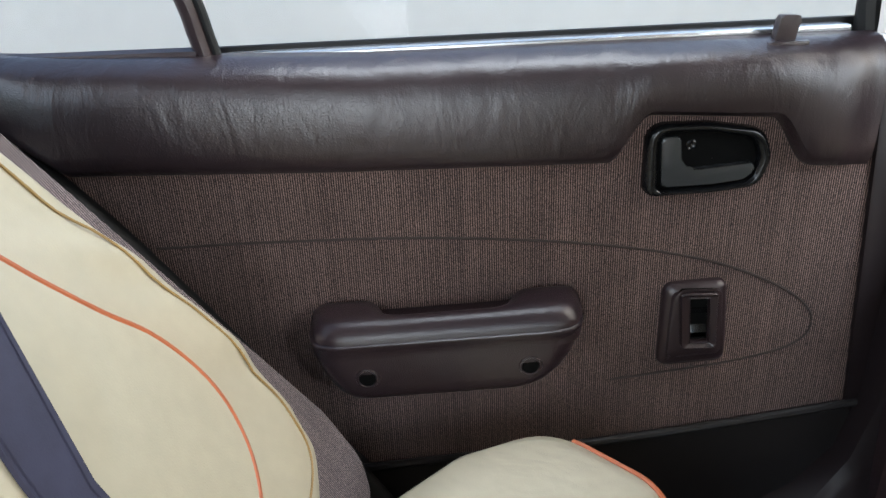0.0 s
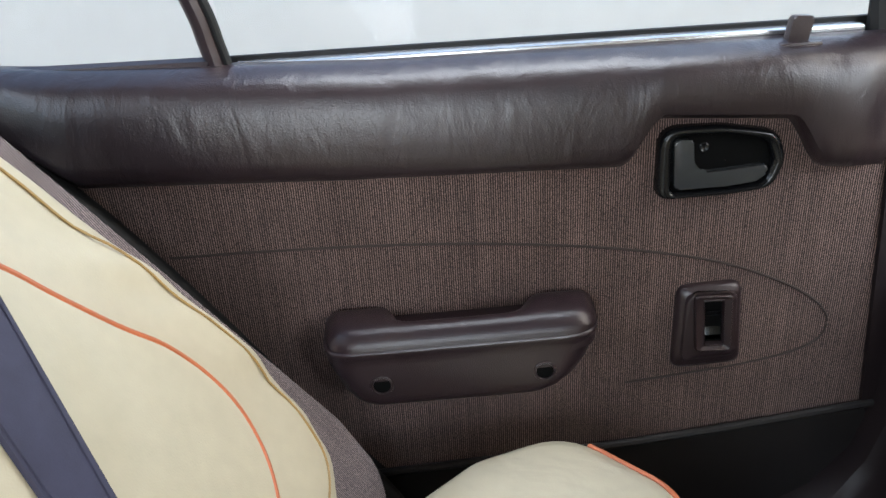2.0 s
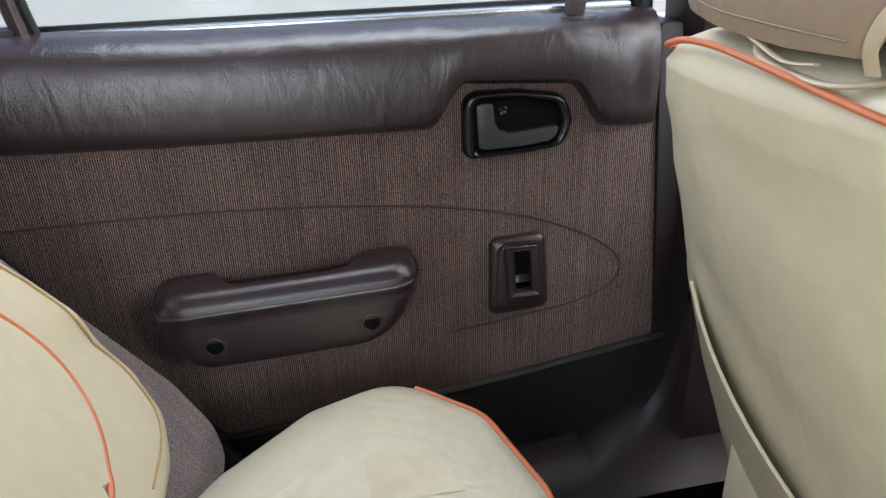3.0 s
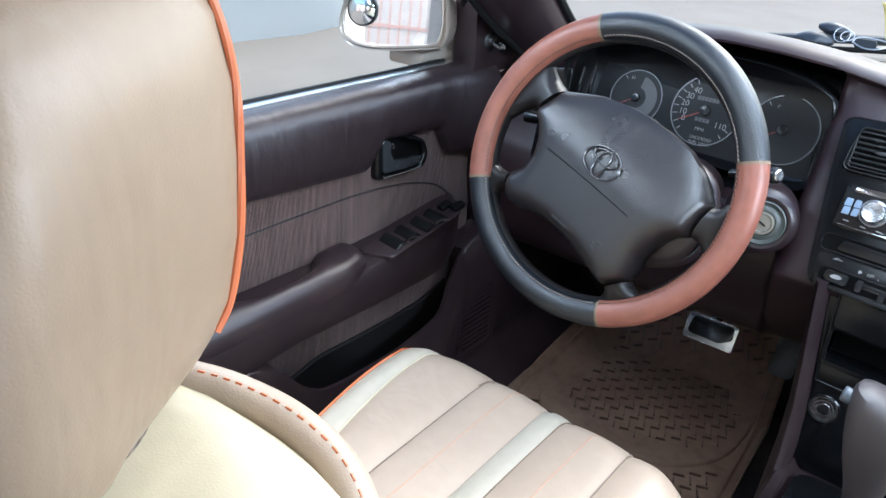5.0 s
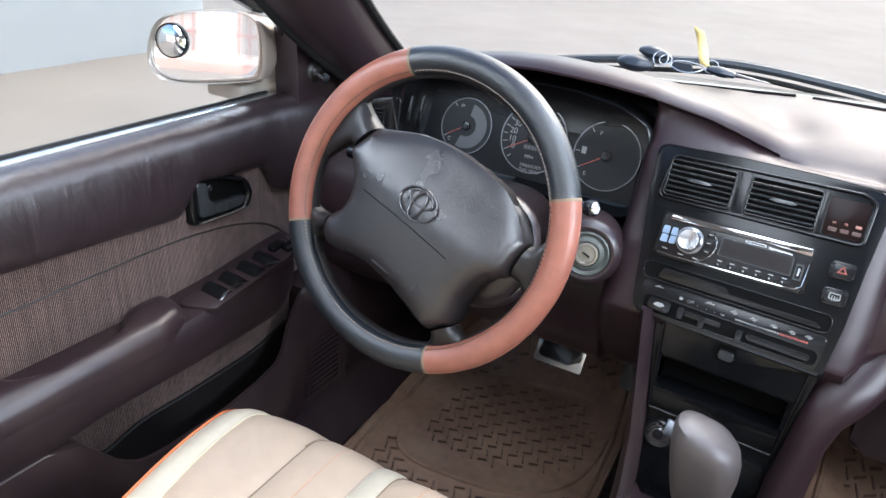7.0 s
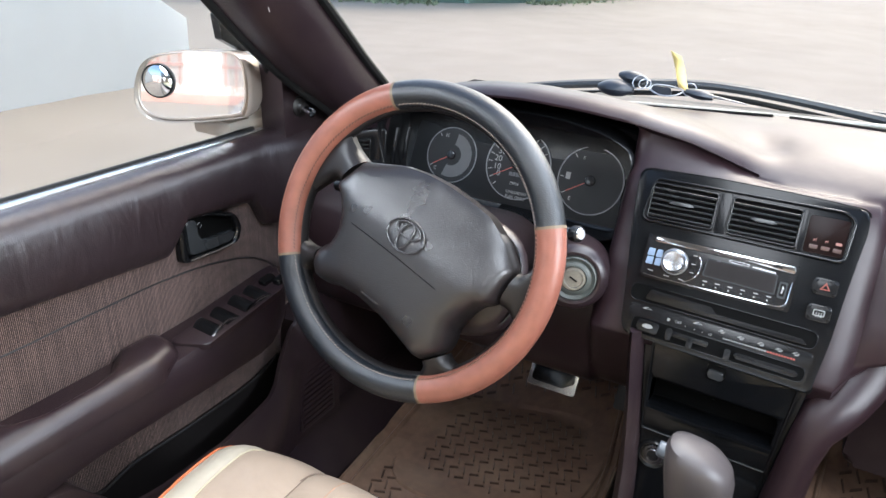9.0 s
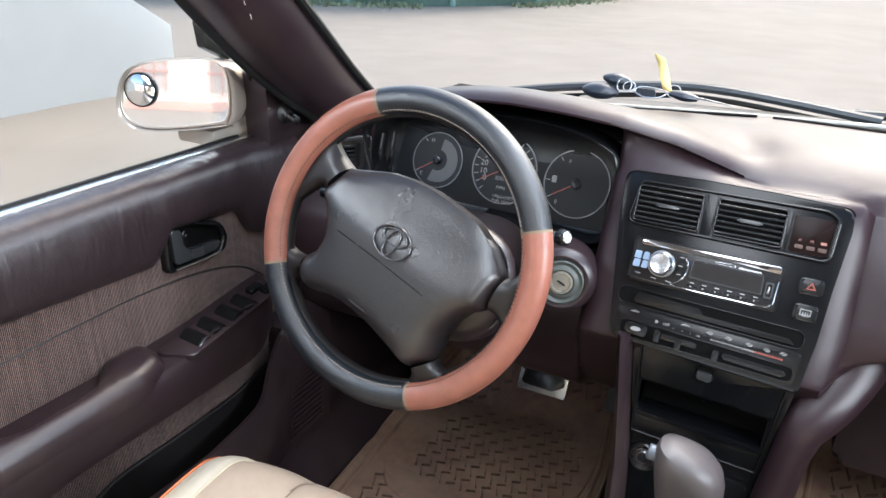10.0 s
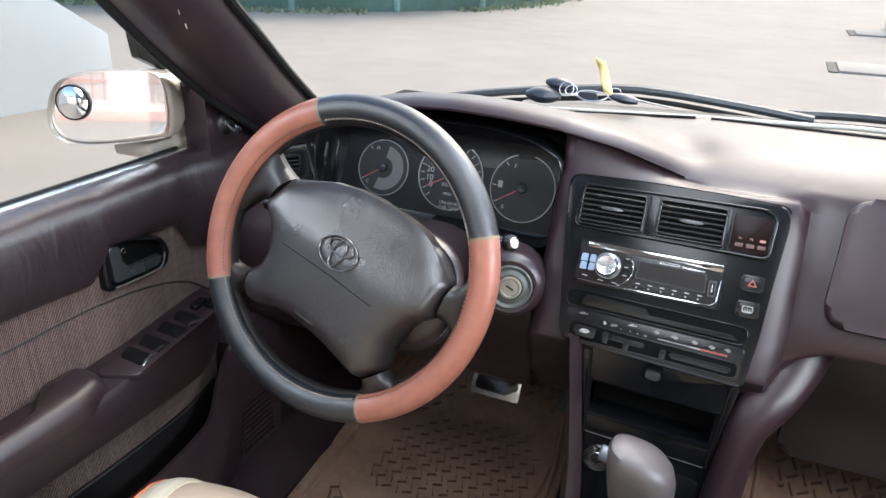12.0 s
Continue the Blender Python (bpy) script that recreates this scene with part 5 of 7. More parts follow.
part("ashtray_latch", prism(fillet([(-0.0145, 0.0580), (-0.0135, 0.0715), (0.0085, 0.0710), (0.0095, 0.0575), (0.006, 0.0520), (-0.011, 0.0525)], 0.003), LFR, 0.004, 0.0055), PITCH, at)
part("latch_tab", prism(fillet([(-0.0120, 0.0560), (-0.0110, 0.0655), (0.0065, 0.0650), (0.0075, 0.0555), (0.004, 0.0532), (-0.009, 0.0535)], 0.002), LFR, 0.005, 0.0100, 0.002), LEVER, at, "black finger latch")
part("bay_rail", prism(rect(-0.0815, -0.0265, 0.0830, -0.0205, 0.001), LFR, -0.002, 0.0068, 0.0012), PANEL, low)
part("bay_lip", prism(fillet([(-0.0798, -0.0525), (-0.0812, -0.0280), (0.0826, -0.0285), (0.0812, -0.0545)], 0.002), LFR, -0.002, 0.0035, 0.001), BLACK, low, "black lower bay flap")
lg = part("cigarette_lighter", lathe([(0.0205, -0.002), (0.0205, 0.003), (0.0190, 0.0045), (0.0170, 0.0035), (0.0160, -0.001), (0.0001, -0.0012)], at_frame(LFR, -0.0590, -0.0920, 0.001), LFR[3], 32), BLACK, low, "black lighter socket with bright rings")
for r, h in ((0.0150, 0.001), (0.0112, 0.003), (0.0072, 0.005)):
    part("lighter_ring", lathe([(r, 0.0), (r + 0.0006, 0.0014), (r + 0.0018, 0.0014), (r + 0.0022, 0.0)], at_frame(LFR, -0.0590, -0.0920, h), LFR[3], 28), CHROME, lg, "bright ring")
part("lighter_core", lathe([(0.0072, 0.0), (0.0068, 0.0055), (0.0001, 0.0060)], at_frame(LFR, -0.0590, -0.0920, 0.001), LFR[3], 20), GLOSSBLK, lg)
part("console_switch", prism(rect(0.045, -0.125, 0.078, -0.080, 0.005), LFR, -0.001, 0.006, 0.003), BLACK, low, "black blank switch")

# tunnel console and side cheeks
rows = []
for y, zt, w in ((0.705, 0.215, 0.088), (0.62, 0.200, 0.090), (0.52, 0.200, 0.092), (0.40, 0.205, 0.098), (0.10, 0.21, 0.10), (-0.20, 0.24, 0.09), (-0.24, 0.20, 0.085)):
    rows.append([(-w - 0.004, y, 0.0), (-w, y, zt - 0.02), (-w + 0.008, y, zt), (-w + 0.02, y, zt + 0.002), (-w + 0.03, y, zt - 0.012), (w - 0.03, y, zt - 0.012), (w - 0.02, y, zt + 0.002), (w - 0.008, y, zt), (w, y, zt - 0.02), (w + 0.004, y, 0.0)])
con = thing("centre_console", (0, 0.3, 0.0), "plum moulded console between the front seats", "console")
part("console_body", loft(rows), VINYL2, con)
# cheeks beside the console front: the passenger side flares into the dashboard's lower edge
for sx, table in ((-1, ((0.468, 0.640, 0.104, 0.012), (0.43, 0.638, 0.100, 0.013), (0.366, 0.634, 0.092, 0.015), (0.291, 0.626, 0.083, 0.017), (0.225, 0.612, 0.079, 0.018), (0.0, 0.578, 0.080, 0.02))),
                  (1, ((0.494, 0.712, 0.146, 0.050), (0.474, 0.700, 0.134, 0.058), (0.456, 0.684, 0.121, 0.063), (0.440, 0.666, 0.109, 0.065), (0.424, 0.651, 0.102, 0.061), (0.406, 0.642, 0.098, 0.053), (0.385, 0.636, 0.095, 0.041), (0.352, 0.633, 0.091, 0.037), (0.291, 0.626, 0.083, 0.040), (0.225, 0.612, 0.080, 0.042), (0.0, 0.578, 0.080, 0.05)))):
    rows = []
    for z, y0, x0, fl_ in table:
        xo = x0 + fl_
        rows.append([(sx * (x0 - 0.010), y0 + 0.12, z), (sx * (x0 - 0.006), y0 + 0.006, z), (sx * (x0 + 0.001), y0 - 0.006, z), (sx * (x0 + 0.35 * fl_), y0 - 0.010, z), (sx * (x0 + 0.75 * fl_), y0 - 0.003, z), (sx * xo, y0 + 0.014, z), (sx * (xo + 0.004), y0 + 0.05, z), (sx * (xo + 0.004), y0 + 0.35, z)])
    part("console_cheek", loft(rows), DASH if sx > 0 else VINYL2, con, sharp=60)

# selector lever
lev = thing("gear_selector", (0.005, 0.50, 0.19), "grey automatic gear selector with a side button", "gear lever")
GREY = surf("grey_knob", (0.055, 0.047, 0.047), 0.42, vary=0.08, bump=0.25, grain=900, kind="leather")
rows = []
for z, w, d, cx, cy in ((0.245, 0.012, 0.016, 0.016, 0.515), (0.28, 0.016, 0.020, 0.016, 0.512), (0.31, 0.022, 0.025, 0.0155, 0.509), (0.335, 0.0285, 0.029, 0.0145, 0.506), (0.360, 0.0335, 0.032, 0.0135, 0.503), (0.382, 0.0365, 0.033, 0.0125, 0.501), (0.402, 0.0375, 0.033, 0.011, 0.500), (0.416, 0.0355, 0.031, 0.0092, 0.499), (0.425, 0.0300, 0.026, 0.0072, 0.498), (0.4300, 0.0190, 0.018, 0.0050, 0.498), (0.4315, 0.006, 0.006, 0.0030, 0.498)):
    tilt = 0.20 * step(0.33, 0.41, z) + 0.06
    rows.append([(cx + w * math.copysign(abs(math.cos(a)) ** 0.80, math.cos(a)), cy + d * math.copysign(abs(math.sin(a)) ** 0.80, math.sin(a)), z - tilt * w * math.cos(a)) for a in (2 * math.pi * k / 32 for k in range(32))])
part("knob", loft(rows), GREY, lev, "rounded grey grip")
part("shaft", disc((0.006, 0.52, 0.19), (0, -0.05, 1), 0.007, 0.09, 16), CHROME, lev)
part("release_button", disc((-0.018, 0.497, 0.4125), (-1, -0.05, 0.16), 0.0088, 0.0165, 20, 0.002), surf("grey_button", (0.09, 0.105, 0.125), 0.35), lev, "pale grey side button")
part("gate_plate", prism(fillet([(-0.06, 0.40), (-0.06, 0.62), (0.07, 0.62), (0.07, 0.40)], 0.02), "z", 0.185, 0.203, 0.004), BLACK, lev)

# passenger side: airbag cover, lower panel
AFR = ((0.35, 0.716, 0.590), (1, 0, 0), Vector((0, 0.52, 0.854)), Vector((0, -0.854, 0.52)))
part("airbag_cover", prism(fillet([(-0.187, -0.070), (-0.176, 0.085), (0.20, 0.085), (0.20, -0.072)], 0.032, 8), AFR, -0.06, 0.008, 0.008, 4), DASH, dash, "padded airbag cover")
gl = thing("glove_box", (0.42, 0.8, 0.2), "closed plum glove box under the dashboard", "glove box")
part("glove_door", prism(fillet([(0.175, 0.20), (0.18, 0.42), (0.68, 0.42), (0.68, 0.20)], 0.02), "y", 0.98, 0.90, 0.012), VINYL2, gl)
part("glove_latch", prism(fillet([(0.40, 0.375), (0.40, 0.405), (0.47, 0.405), (0.47, 0.375)], 0.006), "y", 0.905, 0.892, 0.003), BLACK, gl)


# ---- steering wheel ----
WT = radians(19)
WC = Vector((-0.356, 0.50, 0.577))
WU, WV, WN = Vector((1, 0, 0)), Vector((0, math.sin(WT), math.cos(WT))), Vector((0, -math.cos(WT), math.sin(WT)))
WFR = (WC, WU, WV, WN)
wheel = thing("steering_wheel", WC, "four-spoke steering wheel with a black and brown leather cover", "steering wheel")


def rim(a0, a1, R, r, n=40, m=16, flat=1.0):
    rows = []
    for k in range(n + 1):
        a = radians(a0 + (a1 - a0) * k / n)
        d = WU * -math.sin(a) + WV * math.cos(a)
        rows.append([WC + d * (R + r * math.cos(t)) + WN * r * flat * math.sin(t) for t in (2 * math.pi * q / m for q in range(m))])
    return loft(rows)


STITCH = surf("pale_thread", (0.19, 0.16, 0.135), 0.7)
RR, Rr = 0.1745, 0.0170
for a0, a1, mt, lb in ((18, -72, WBLACK, "black grained leather rim section"), (-72, -162, WBROWN, "brown leather rim section"), (-162, -252, WBLACK, "black grained leather rim section"), (-252, -342, WBROWN, "brown leather rim section")):
    seg = part("rim_section", rim(a0 - 0.25, a1 + 0.25, RR, Rr), mt, wheel, lb)
    # hand stitching along the inner front of the cover
    st = bmesh.new()
    for k in range(52):
        a = radians(a0 - 2 + (a1 - a0 + 4) * k / 51)
        b_ = a - radians(1.1)
        pts = []
        for ang, off in ((a, 0.0010), (b_, -0.0010)):
            d = WU * -math.sin(ang) + WV * math.cos(ang)
            th = radians(140) + off * 40
            pts.append(WC + d * (RR + (Rr + 0.0004) * math.cos(th)) + WN * (Rr + 0.0004) * math.sin(th))
        tb = tube(pts, 0.00085, 4)
        me = bpy.data.meshes.new("s")
        tb.to_mesh(me)
        tb.free()
        st.from_mesh(me)
        bpy.data.meshes.remove(me)
    part("stitching", st, STITCH if mt is WBLACK else surf("dark_thread", (0.10, 0.05, 0.035), 0.8), seg)
for a in (18, -72, -162, -252):
    part("cover_joint", rim(a + 0.5, a - 0.5, RR, Rr + 0.0004, 2), THREAD, wheel, "frayed tan cover joint")
# inner bare rim and hub
inner = rim(0, 360, RR - 0.0075, 0.0125, 96, 14)
bmesh.ops.translate(inner, vec=-0.0065 * WN, verts=inner.verts)
part("inner_rim", inner, KICK, wheel, "bare black inner rim")
PT = radians(-21.5)                                                     # the wheel stands turned by this much
PU, PV = WU * math.cos(PT) + WV * math.sin(PT), WV * math.cos(PT) - WU * math.sin(PT)
PFR = (WC + PU * 0.006 + PV * 0.001, PU, PV, WN)
PAD_MARK = surf("pressed_black", (0.034, 0.031, 0.032), 0.26, spec=0.7)
pad = [(0.0, 0.0825), (0.034, 0.0830), (0.066, 0.0805), (0.096, 0.0680), (0.1235, 0.0480), (0.1255, 0.0200), (0.1265, 0.0030), (0.113, -0.0085), (0.1055, -0.0245), (0.1010, -0.0480), (0.1055, -0.0690), (0.1055, -0.0815), (0.084, -0.1075), (0.056, -0.1015), (0.020, -0.0950), (-0.018, -0.0935),
       (-0.050, -0.0990), (-0.068, -0.1070), (-0.085, -0.1085), (-0.100, -0.0960), (-0.1055, -0.0770), (-0.0930, -0.0590), (-0.0915, -0.0390), (-0.0990, -0.0190), (-0.1110, -0.0040), (-0.1265, 0.0040), (-0.1110, 0.0450), (-0.062, 0.0700), (-0.030, 0.0785)]
pad = fillet(pad, 0.010, 3)


def pad_slope(x, y):
    """The pad falls away towards its top edge and a little to its lower corners."""
    return 1.0 - 0.90 * step(-0.004, 0.090, y) - 0.10 * step(0.06, 0.13, abs(x)) * step(0.0, -0.09, y)


hub = part("hub_pad", cushioned(pad, PFR, 0.0030, 0.003, 0.0300, 0.0055, pad_slope), WPAD, wheel, "black grained horn pad with a pressed seam", sharp=50)
part("pad_seam", tube([at_frame(PFR, -0.0685, -0.0160, 0.0331), at_frame(PFR, 0.0, -0.0150, 0.0331), at_frame(PFR, 0.0655, -0.0160, 0.0331)], 0.0006, 6, smooth=6), PITCH, hub)
n = 36
ex, ey = 0.0, 0.0
EFR = (at_frame(PFR, 0.0, 0.0125, 0.0327), PU, (PV - WN * 0.27).normalized(), (WN + PV * 0.27).normalized())


def oval(cx_, cy_, rx, ry, turn, k_, frm, h, r):
    pts = []
    for k in range(n + 1):
        a = 2 * math.pi * k / n
        p, q = rx * math.cos(a), ry * math.sin(a)
        pts.append(at_frame(frm, cx_ + p * math.cos(turn) - q * math.sin(turn), cy_ + p * math.sin(turn) + q * math.cos(turn), h))
    return tube(pts, r, 6)


em = part("emblem", oval(ex, ey, 0.0250, 0.0185, 0.0, n, EFR, 0.0, 0.0012), PAD_MARK, hub, "pressed oval emblem")
part("emblem_mark", oval(ex, ey - 0.001, 0.0075, 0.0165, 0.0, n, EFR, 0.0003, 0.0011), PAD_MARK, em)
part("emblem_mark", oval(ex, ey + 0.0065, 0.0165, 0.0085, 0.0, n, EFR, 0.0003, 0.0011), PAD_MARK, em)
for k, (a, w_, b) in enumerate(((-0.006, 0.010, -0.066), (-0.006, 0.010, -0.070), (-0.012, 0.026, -0.0755))):
    part("pressed_word", mark(PFR, a, b, a + w_, b, 0.0022, 0.0318), PAD_MARK, hub)


def spoke(p0, p1, a0, a1):
    """One arm of the wheel: starts at the pad's end (p0 to p1 in the pad's own axes) and flares into the rim between two angles."""
    P0, P1 = (at_frame(PFR, *p) for p in (p0, p1))
    way = ((P0 + P1) / 2 - WC)
    way = (way - WN * way.dot(WN)).normalized()
    E0, E1 = (WC + (WU * -math.sin(radians(a)) + WV * math.cos(radians(a))) * (RR - 0.006) for a in (a0, a1))
    rows = []
    for k in range(10):
        s = k / 9
        c = lambda A, E: A + way * (E - A).dot(way) * s + ((E - A) - way * (E - A).dot(way)) * s ** 2.6
        A, B = c(P0, E0), c(P1, E1)
        h = 0.0165 - 0.011 * s
        row = []
        for q in range(13):
            g = q / 12
            row.append(A.lerp(B, g) + WN * (h * (1 - abs(2 * g - 1) ** 3.2) - 0.004))
        for q in range(12, -1, -4):
            row.append(A.lerp(B, 0.04 + 0.92 * q / 12) - WN * 0.020)
        rows.append(row)
    return part("spoke", loft(rows), KICK, wheel, "dark moulded spoke")


spoke((-0.1275, 0.0065), (-0.1130, 0.0450), 84, 44)
spoke((-0.1010, -0.0975), (-0.1065, -0.0775), 122, 98)
spoke((0.1265, 0.0475), (0.1285, 0.0050), -80, -117)
spoke((0.1065, -0.0825), (0.0860, -0.1085), -140, -170)
# joint plates behind the pad
part("hub_back", prism([(a * 0.93, b * 0.93) for a, b in pad], PFR, -0.030, -0.012), PITCH, wheel, "dark hub under the pad")
# column shroud behind the hub
rows = []
for h, cx_, w, t_, b_ in ((-0.034, 0.010, 0.108, 0.036, -0.088), (-0.038, 0.012, 0.118, 0.046, -0.098), (-0.050, 0.014, 0.122, 0.051, -0.104), (-0.075, 0.012, 0.112, 0.050, -0.095), (-0.12, 0.008, 0.088, 0.045, -0.080), (-0.24, 0.0, 0.085, 0.05, -0.085)):
    rows.append([at_frame(WFR, cx_ + w * math.copysign(abs(math.cos(a)) ** 0.7, math.cos(a)), (t_ + b_) / 2 + (t_ - b_) / 2 * math.copysign(abs(math.sin(a)) ** 0.7, math.sin(a)), h) for a in (2 * math.pi * k / 32 for k in range(32))])
col = thing("steering_column", (-0.36, 0.62, 0.5), "plum steering column shroud with stalks and ignition lock", "steering column")
part("shroud", loft(rows), VINYL2, col, sharp=60)
# thin paler bead added to draw the highlight along the shroud's edge
part("shroud_edge_glint", tube([at_frame(WFR, 0.012 + 0.1195 * math.copysign(abs(math.cos(a)) ** 0.7, math.cos(a)), -0.026 + 0.0735 * math.copysign(abs(math.sin(a)) ** 0.7, math.sin(a)), -0.0375) for a in (radians(d) for d in range(-30, 110, 6))], 0.0011, 6), LEVER, col)
sk = part("wiper_stalk", tube([(-0.235, 0.600, 0.583), (-0.215, 0.598, 0.588), (-0.196, 0.596, 0.594)], [0.0052, 0.0056, 0.006], 10, smooth=4), BLACK, col)
part("stalk_collar", tube([(-0.198, 0.5965, 0.5935), (-0.190, 0.595, 0.5955)], 0.0072, 16), LEVER, sk, "dark collar")
part("stalk_tip", lathe([(0.0070, 0.0), (0.0098, 0.003), (0.0104, 0.008), (0.0094, 0.0125), (0.0060, 0.0150), (0.0001, 0.0155)], (-0.190, 0.595, 0.5955), Vector((0.86, -0.42, 0.25)), 20), GLOSSBLK, sk, "glossy black stalk end")
part("tip_ring", lathe([(0.0060, 0.0), (0.0072, 0.001), (0.0060, 0.002)], Vector((-0.190, 0.595, 0.5955)) + Vector((0.86, -0.42, 0.25)).normalized() * 0.0138, Vector((0.86, -0.42, 0.25)), 20), CHROME, sk)
part("indicator_stalk", tube([(-0.46, 0.60, 0.590), (-0.50, 0.60, 0.588), (-0.535, 0.60, 0.585)], [0.006, 0.006, 0.009], 10, smooth=4), BLACK, col)
IGN = Vector((-0.191, 0.628, 0.522))
IN = Vector((0.28, -0.95, 0.15)).normalized()
ig = part("ignition_surround", lathe([(0.046, -0.06), (0.044, -0.012), (0.040, -0.004), (0.034, -0.001), (0.0300, -0.002), (0.0290, -0.006)], IGN, IN, 36), VINYL2, col, "round plum lock housing")
part("ignition_ring", lathe([(0.0290, -0.006), (0.0285, 0.001), (0.0270, 0.0018), (0.0255, 0.0), (0.0225, -0.001), (0.0205, 0.0012), (0.0165, 0.002), (0.0158, -0.002)], IGN, IN, 36), surf("dull_green_ring", (0.055, 0.062, 0.056), 0.45, vary=0.2), ig, "pale ribbed ignition ring")
lk = part("ignition_lock", lathe([(0.0158, -0.003), (0.0150, 0.0025), (0.0120, 0.0030), (0.0110, 0.0018), (0.0001, 0.0022)], IGN, IN, 28), surf("worn_metal", (0.22, 0.205, 0.175), 0.4, metal=0.5, vary=0.25, small=300), ig, "worn metal ignition lock")
ua = IN.cross(Vector((0, 0, 1))).normalized()
part("key_slot", prism([(-0.0055, -0.001), (0.0055, -0.001), (0.0055, 0.001), (-0.0055, 0.001)], (IGN, (ua + Vector((0, 0, 0.6))).normalized(), IN.cross((ua + Vector((0, 0, 0.6))).normalized()), IN), 0.0035, 0.0039), GLOSSBLK, lk)
# knee panel side switches seen past the wheel
kp = part("lower_switches", prism(fillet([(-0.045, -0.055), (-0.045, 0.045), (0.035, 0.045), (0.035, -0.055)], 0.01), ((-0.535, 0.715, 0.535), (1, 0, 0), (0, 0.2, 1), (0, -1, 0.2)), -0.01, 0.008, 0.004), BLACK, col, "black switch panel beside the column")
for k in range(3):
    part("blank_switch", prism(rect(-0.035, -0.048 + k * 0.03, 0.025, -0.024 + k * 0.03, 0.003), ((-0.535, 0.715, 0.535), (1, 0, 0), (0, 0.2, 1), (0, -1, 0.2)), 0.006, 0.011, 0.002), PANEL, kp)


# ---- driver's seat ----
seat = thing("driver_seat", (-0.33, 0.05, 0.0), "front car seat with a cream and beige cover and orange piping", "car seat", "front seats")


def cush(x, y):
    """Height of the cushion: bolstered sides, a soft rise, a rolled front edge."""
    u = (x + 0.325) / 0.205
    z = 0.312 + 0.018 * min(1, abs(u)) ** 2 - 0.055 * max(0, abs(u) - 0.78) ** 1.4 * 3.0
    z += 0.014 * step(-0.1, 0.30, y)
    f = max(0, (y - 0.335 + 0.035 * abs(u) ** 3) / 0.06)
    return z - 0.045 * min(f, 2.2) ** 2 - 0.004 * noise.noise((x * 9, y * 7, 2))


def patch(name, xa, xb, mat, label="", nu=8, nv=40, y0=-0.14, y1=0.430, puff=0.005):
    rows = []
    for k in range(nv + 1):
        y = y0 + (y1 - y0) * k / nv
        a, b = xa(y), xb(y)
        row = []
        for i in range(nu + 1):
            s = i / nu
            x = a + (b - a) * s
            row.append((x, y, cush(x, y) + puff * (math.sin(math.pi * s) ** 0.5 - 1)))
        rows.append(row)
    return part(name, loft(rows, closed=False), mat, cushion, label)


rows = []
for k in range(25):
    y = -0.15 + 0.57 * k / 24
    xa = -0.474 - 0.040 * step(0.0, 0.30, y)
    row = [(x, y, min(cush(x, y) - 0.009, 0.4)) for x in np.linspace(-0.118, xa, 17)]
    rows.append(row + [(xa, y, 0.12), (-0.12, y, 0.12)])
cushion = part("cushion", loft(rows), CREAM, seat)
e0, e1 = (lambda y: -0.472 - 0.042 * step(0.0, 0.30, y) + 0.02 * step(0.33, 0.43, y)), (lambda y: -0.112 - 0.012 * step(0.30, 0.43, y))
b1 = lambda y: e0(y) + 0.036
b2 = lambda y: -0.392 + 0.0 * y
b3 = lambda y: -0.309
b4 = lambda y: -0.282
b5 = lambda y: -0.196
FRONT = 0.382
patch("side_panel", e0, b1, STRIPE, "pale grey-cream side panel")
patch("seat_panel", b1, b2, BEIGE)
patch("seat_panel", b2, b3, BEIGE, y1=FRONT)
patch("stripe", b3, b4, STRIPE, "pale grey-cream stripe", nu=5, puff=0.003, y1=FRONT)
patch("seat_panel", b4, b5, BEIGE, y1=FRONT)
patch("side_panel", b5, e1, BEIGE)
patch("front_border", b2, b5, STRIPE, "pale grey-cream front border", nu=16, nv=10, y0=FRONT, puff=0.003)
part("seam", tube([(x, y, cush(x, y) - 0.0026) for x, y in ((-0.393, 0.330), (-0.390, 0.352), (-0.378, 0.370), (-0.350, 0.381), (-0.30, 0.384), (-0.25, 0.383), (-0.215, 0.376), (-0.199, 0.362), (-0.196, 0.34))], 0.0008, 6, smooth=5), surf("dark_seam", (0.19, 0.14, 0.105), 0.8), cushion)
PEACH = surf("peach_thread", (0.40, 0.235, 0.150), 0.6)
for bx, mt, r in ((b1, CREAM, 0.0012), (b2, bpy.data.materials["dark_seam"], 0.0008), (lambda y: -0.353, PEACH, 0.0009), (b3, THREAD, 0.001), (b4, THREAD, 0.001), (lambda y: -0.241, PEACH, 0.0010), (b5, bpy.data.materials["dark_seam"], 0.0009)):
    part("seam", tube([(bx(y), y, cush(bx(y), y) - (0.0042 if mt is not PEACH else 0.0003)) for y in np.linspace(-0.13, 0.375, 30)], r, 6), mt, cushion)
part("piping", tube([(e0(y) + 0.004, y, cush(e0(y) + 0.004, y) - 0.001) for y in np.linspace(-0.13, 0.36, 24)] + [(-0.490, 0.382, 0.288)], 0.0018, 8), ORANGE, cushion, "orange piping")
part("front_skirt", tube([(x, 0.385 - 0.04 * ((x + 0.325) / 0.2) ** 4, 0.240) for x in np.linspace(-0.50, -0.13, 24)], 0.022, 10, flat=1.8), CREAM, cushion)

# backrest: sections from the base up
def wide(z):
    """How far the loose cover spreads on the door side."""
    return min(1.07 + 1.1 * max(0.0, 0.6 - z) + 0.7 * max(0.0, 0.48 - z), 1.38)


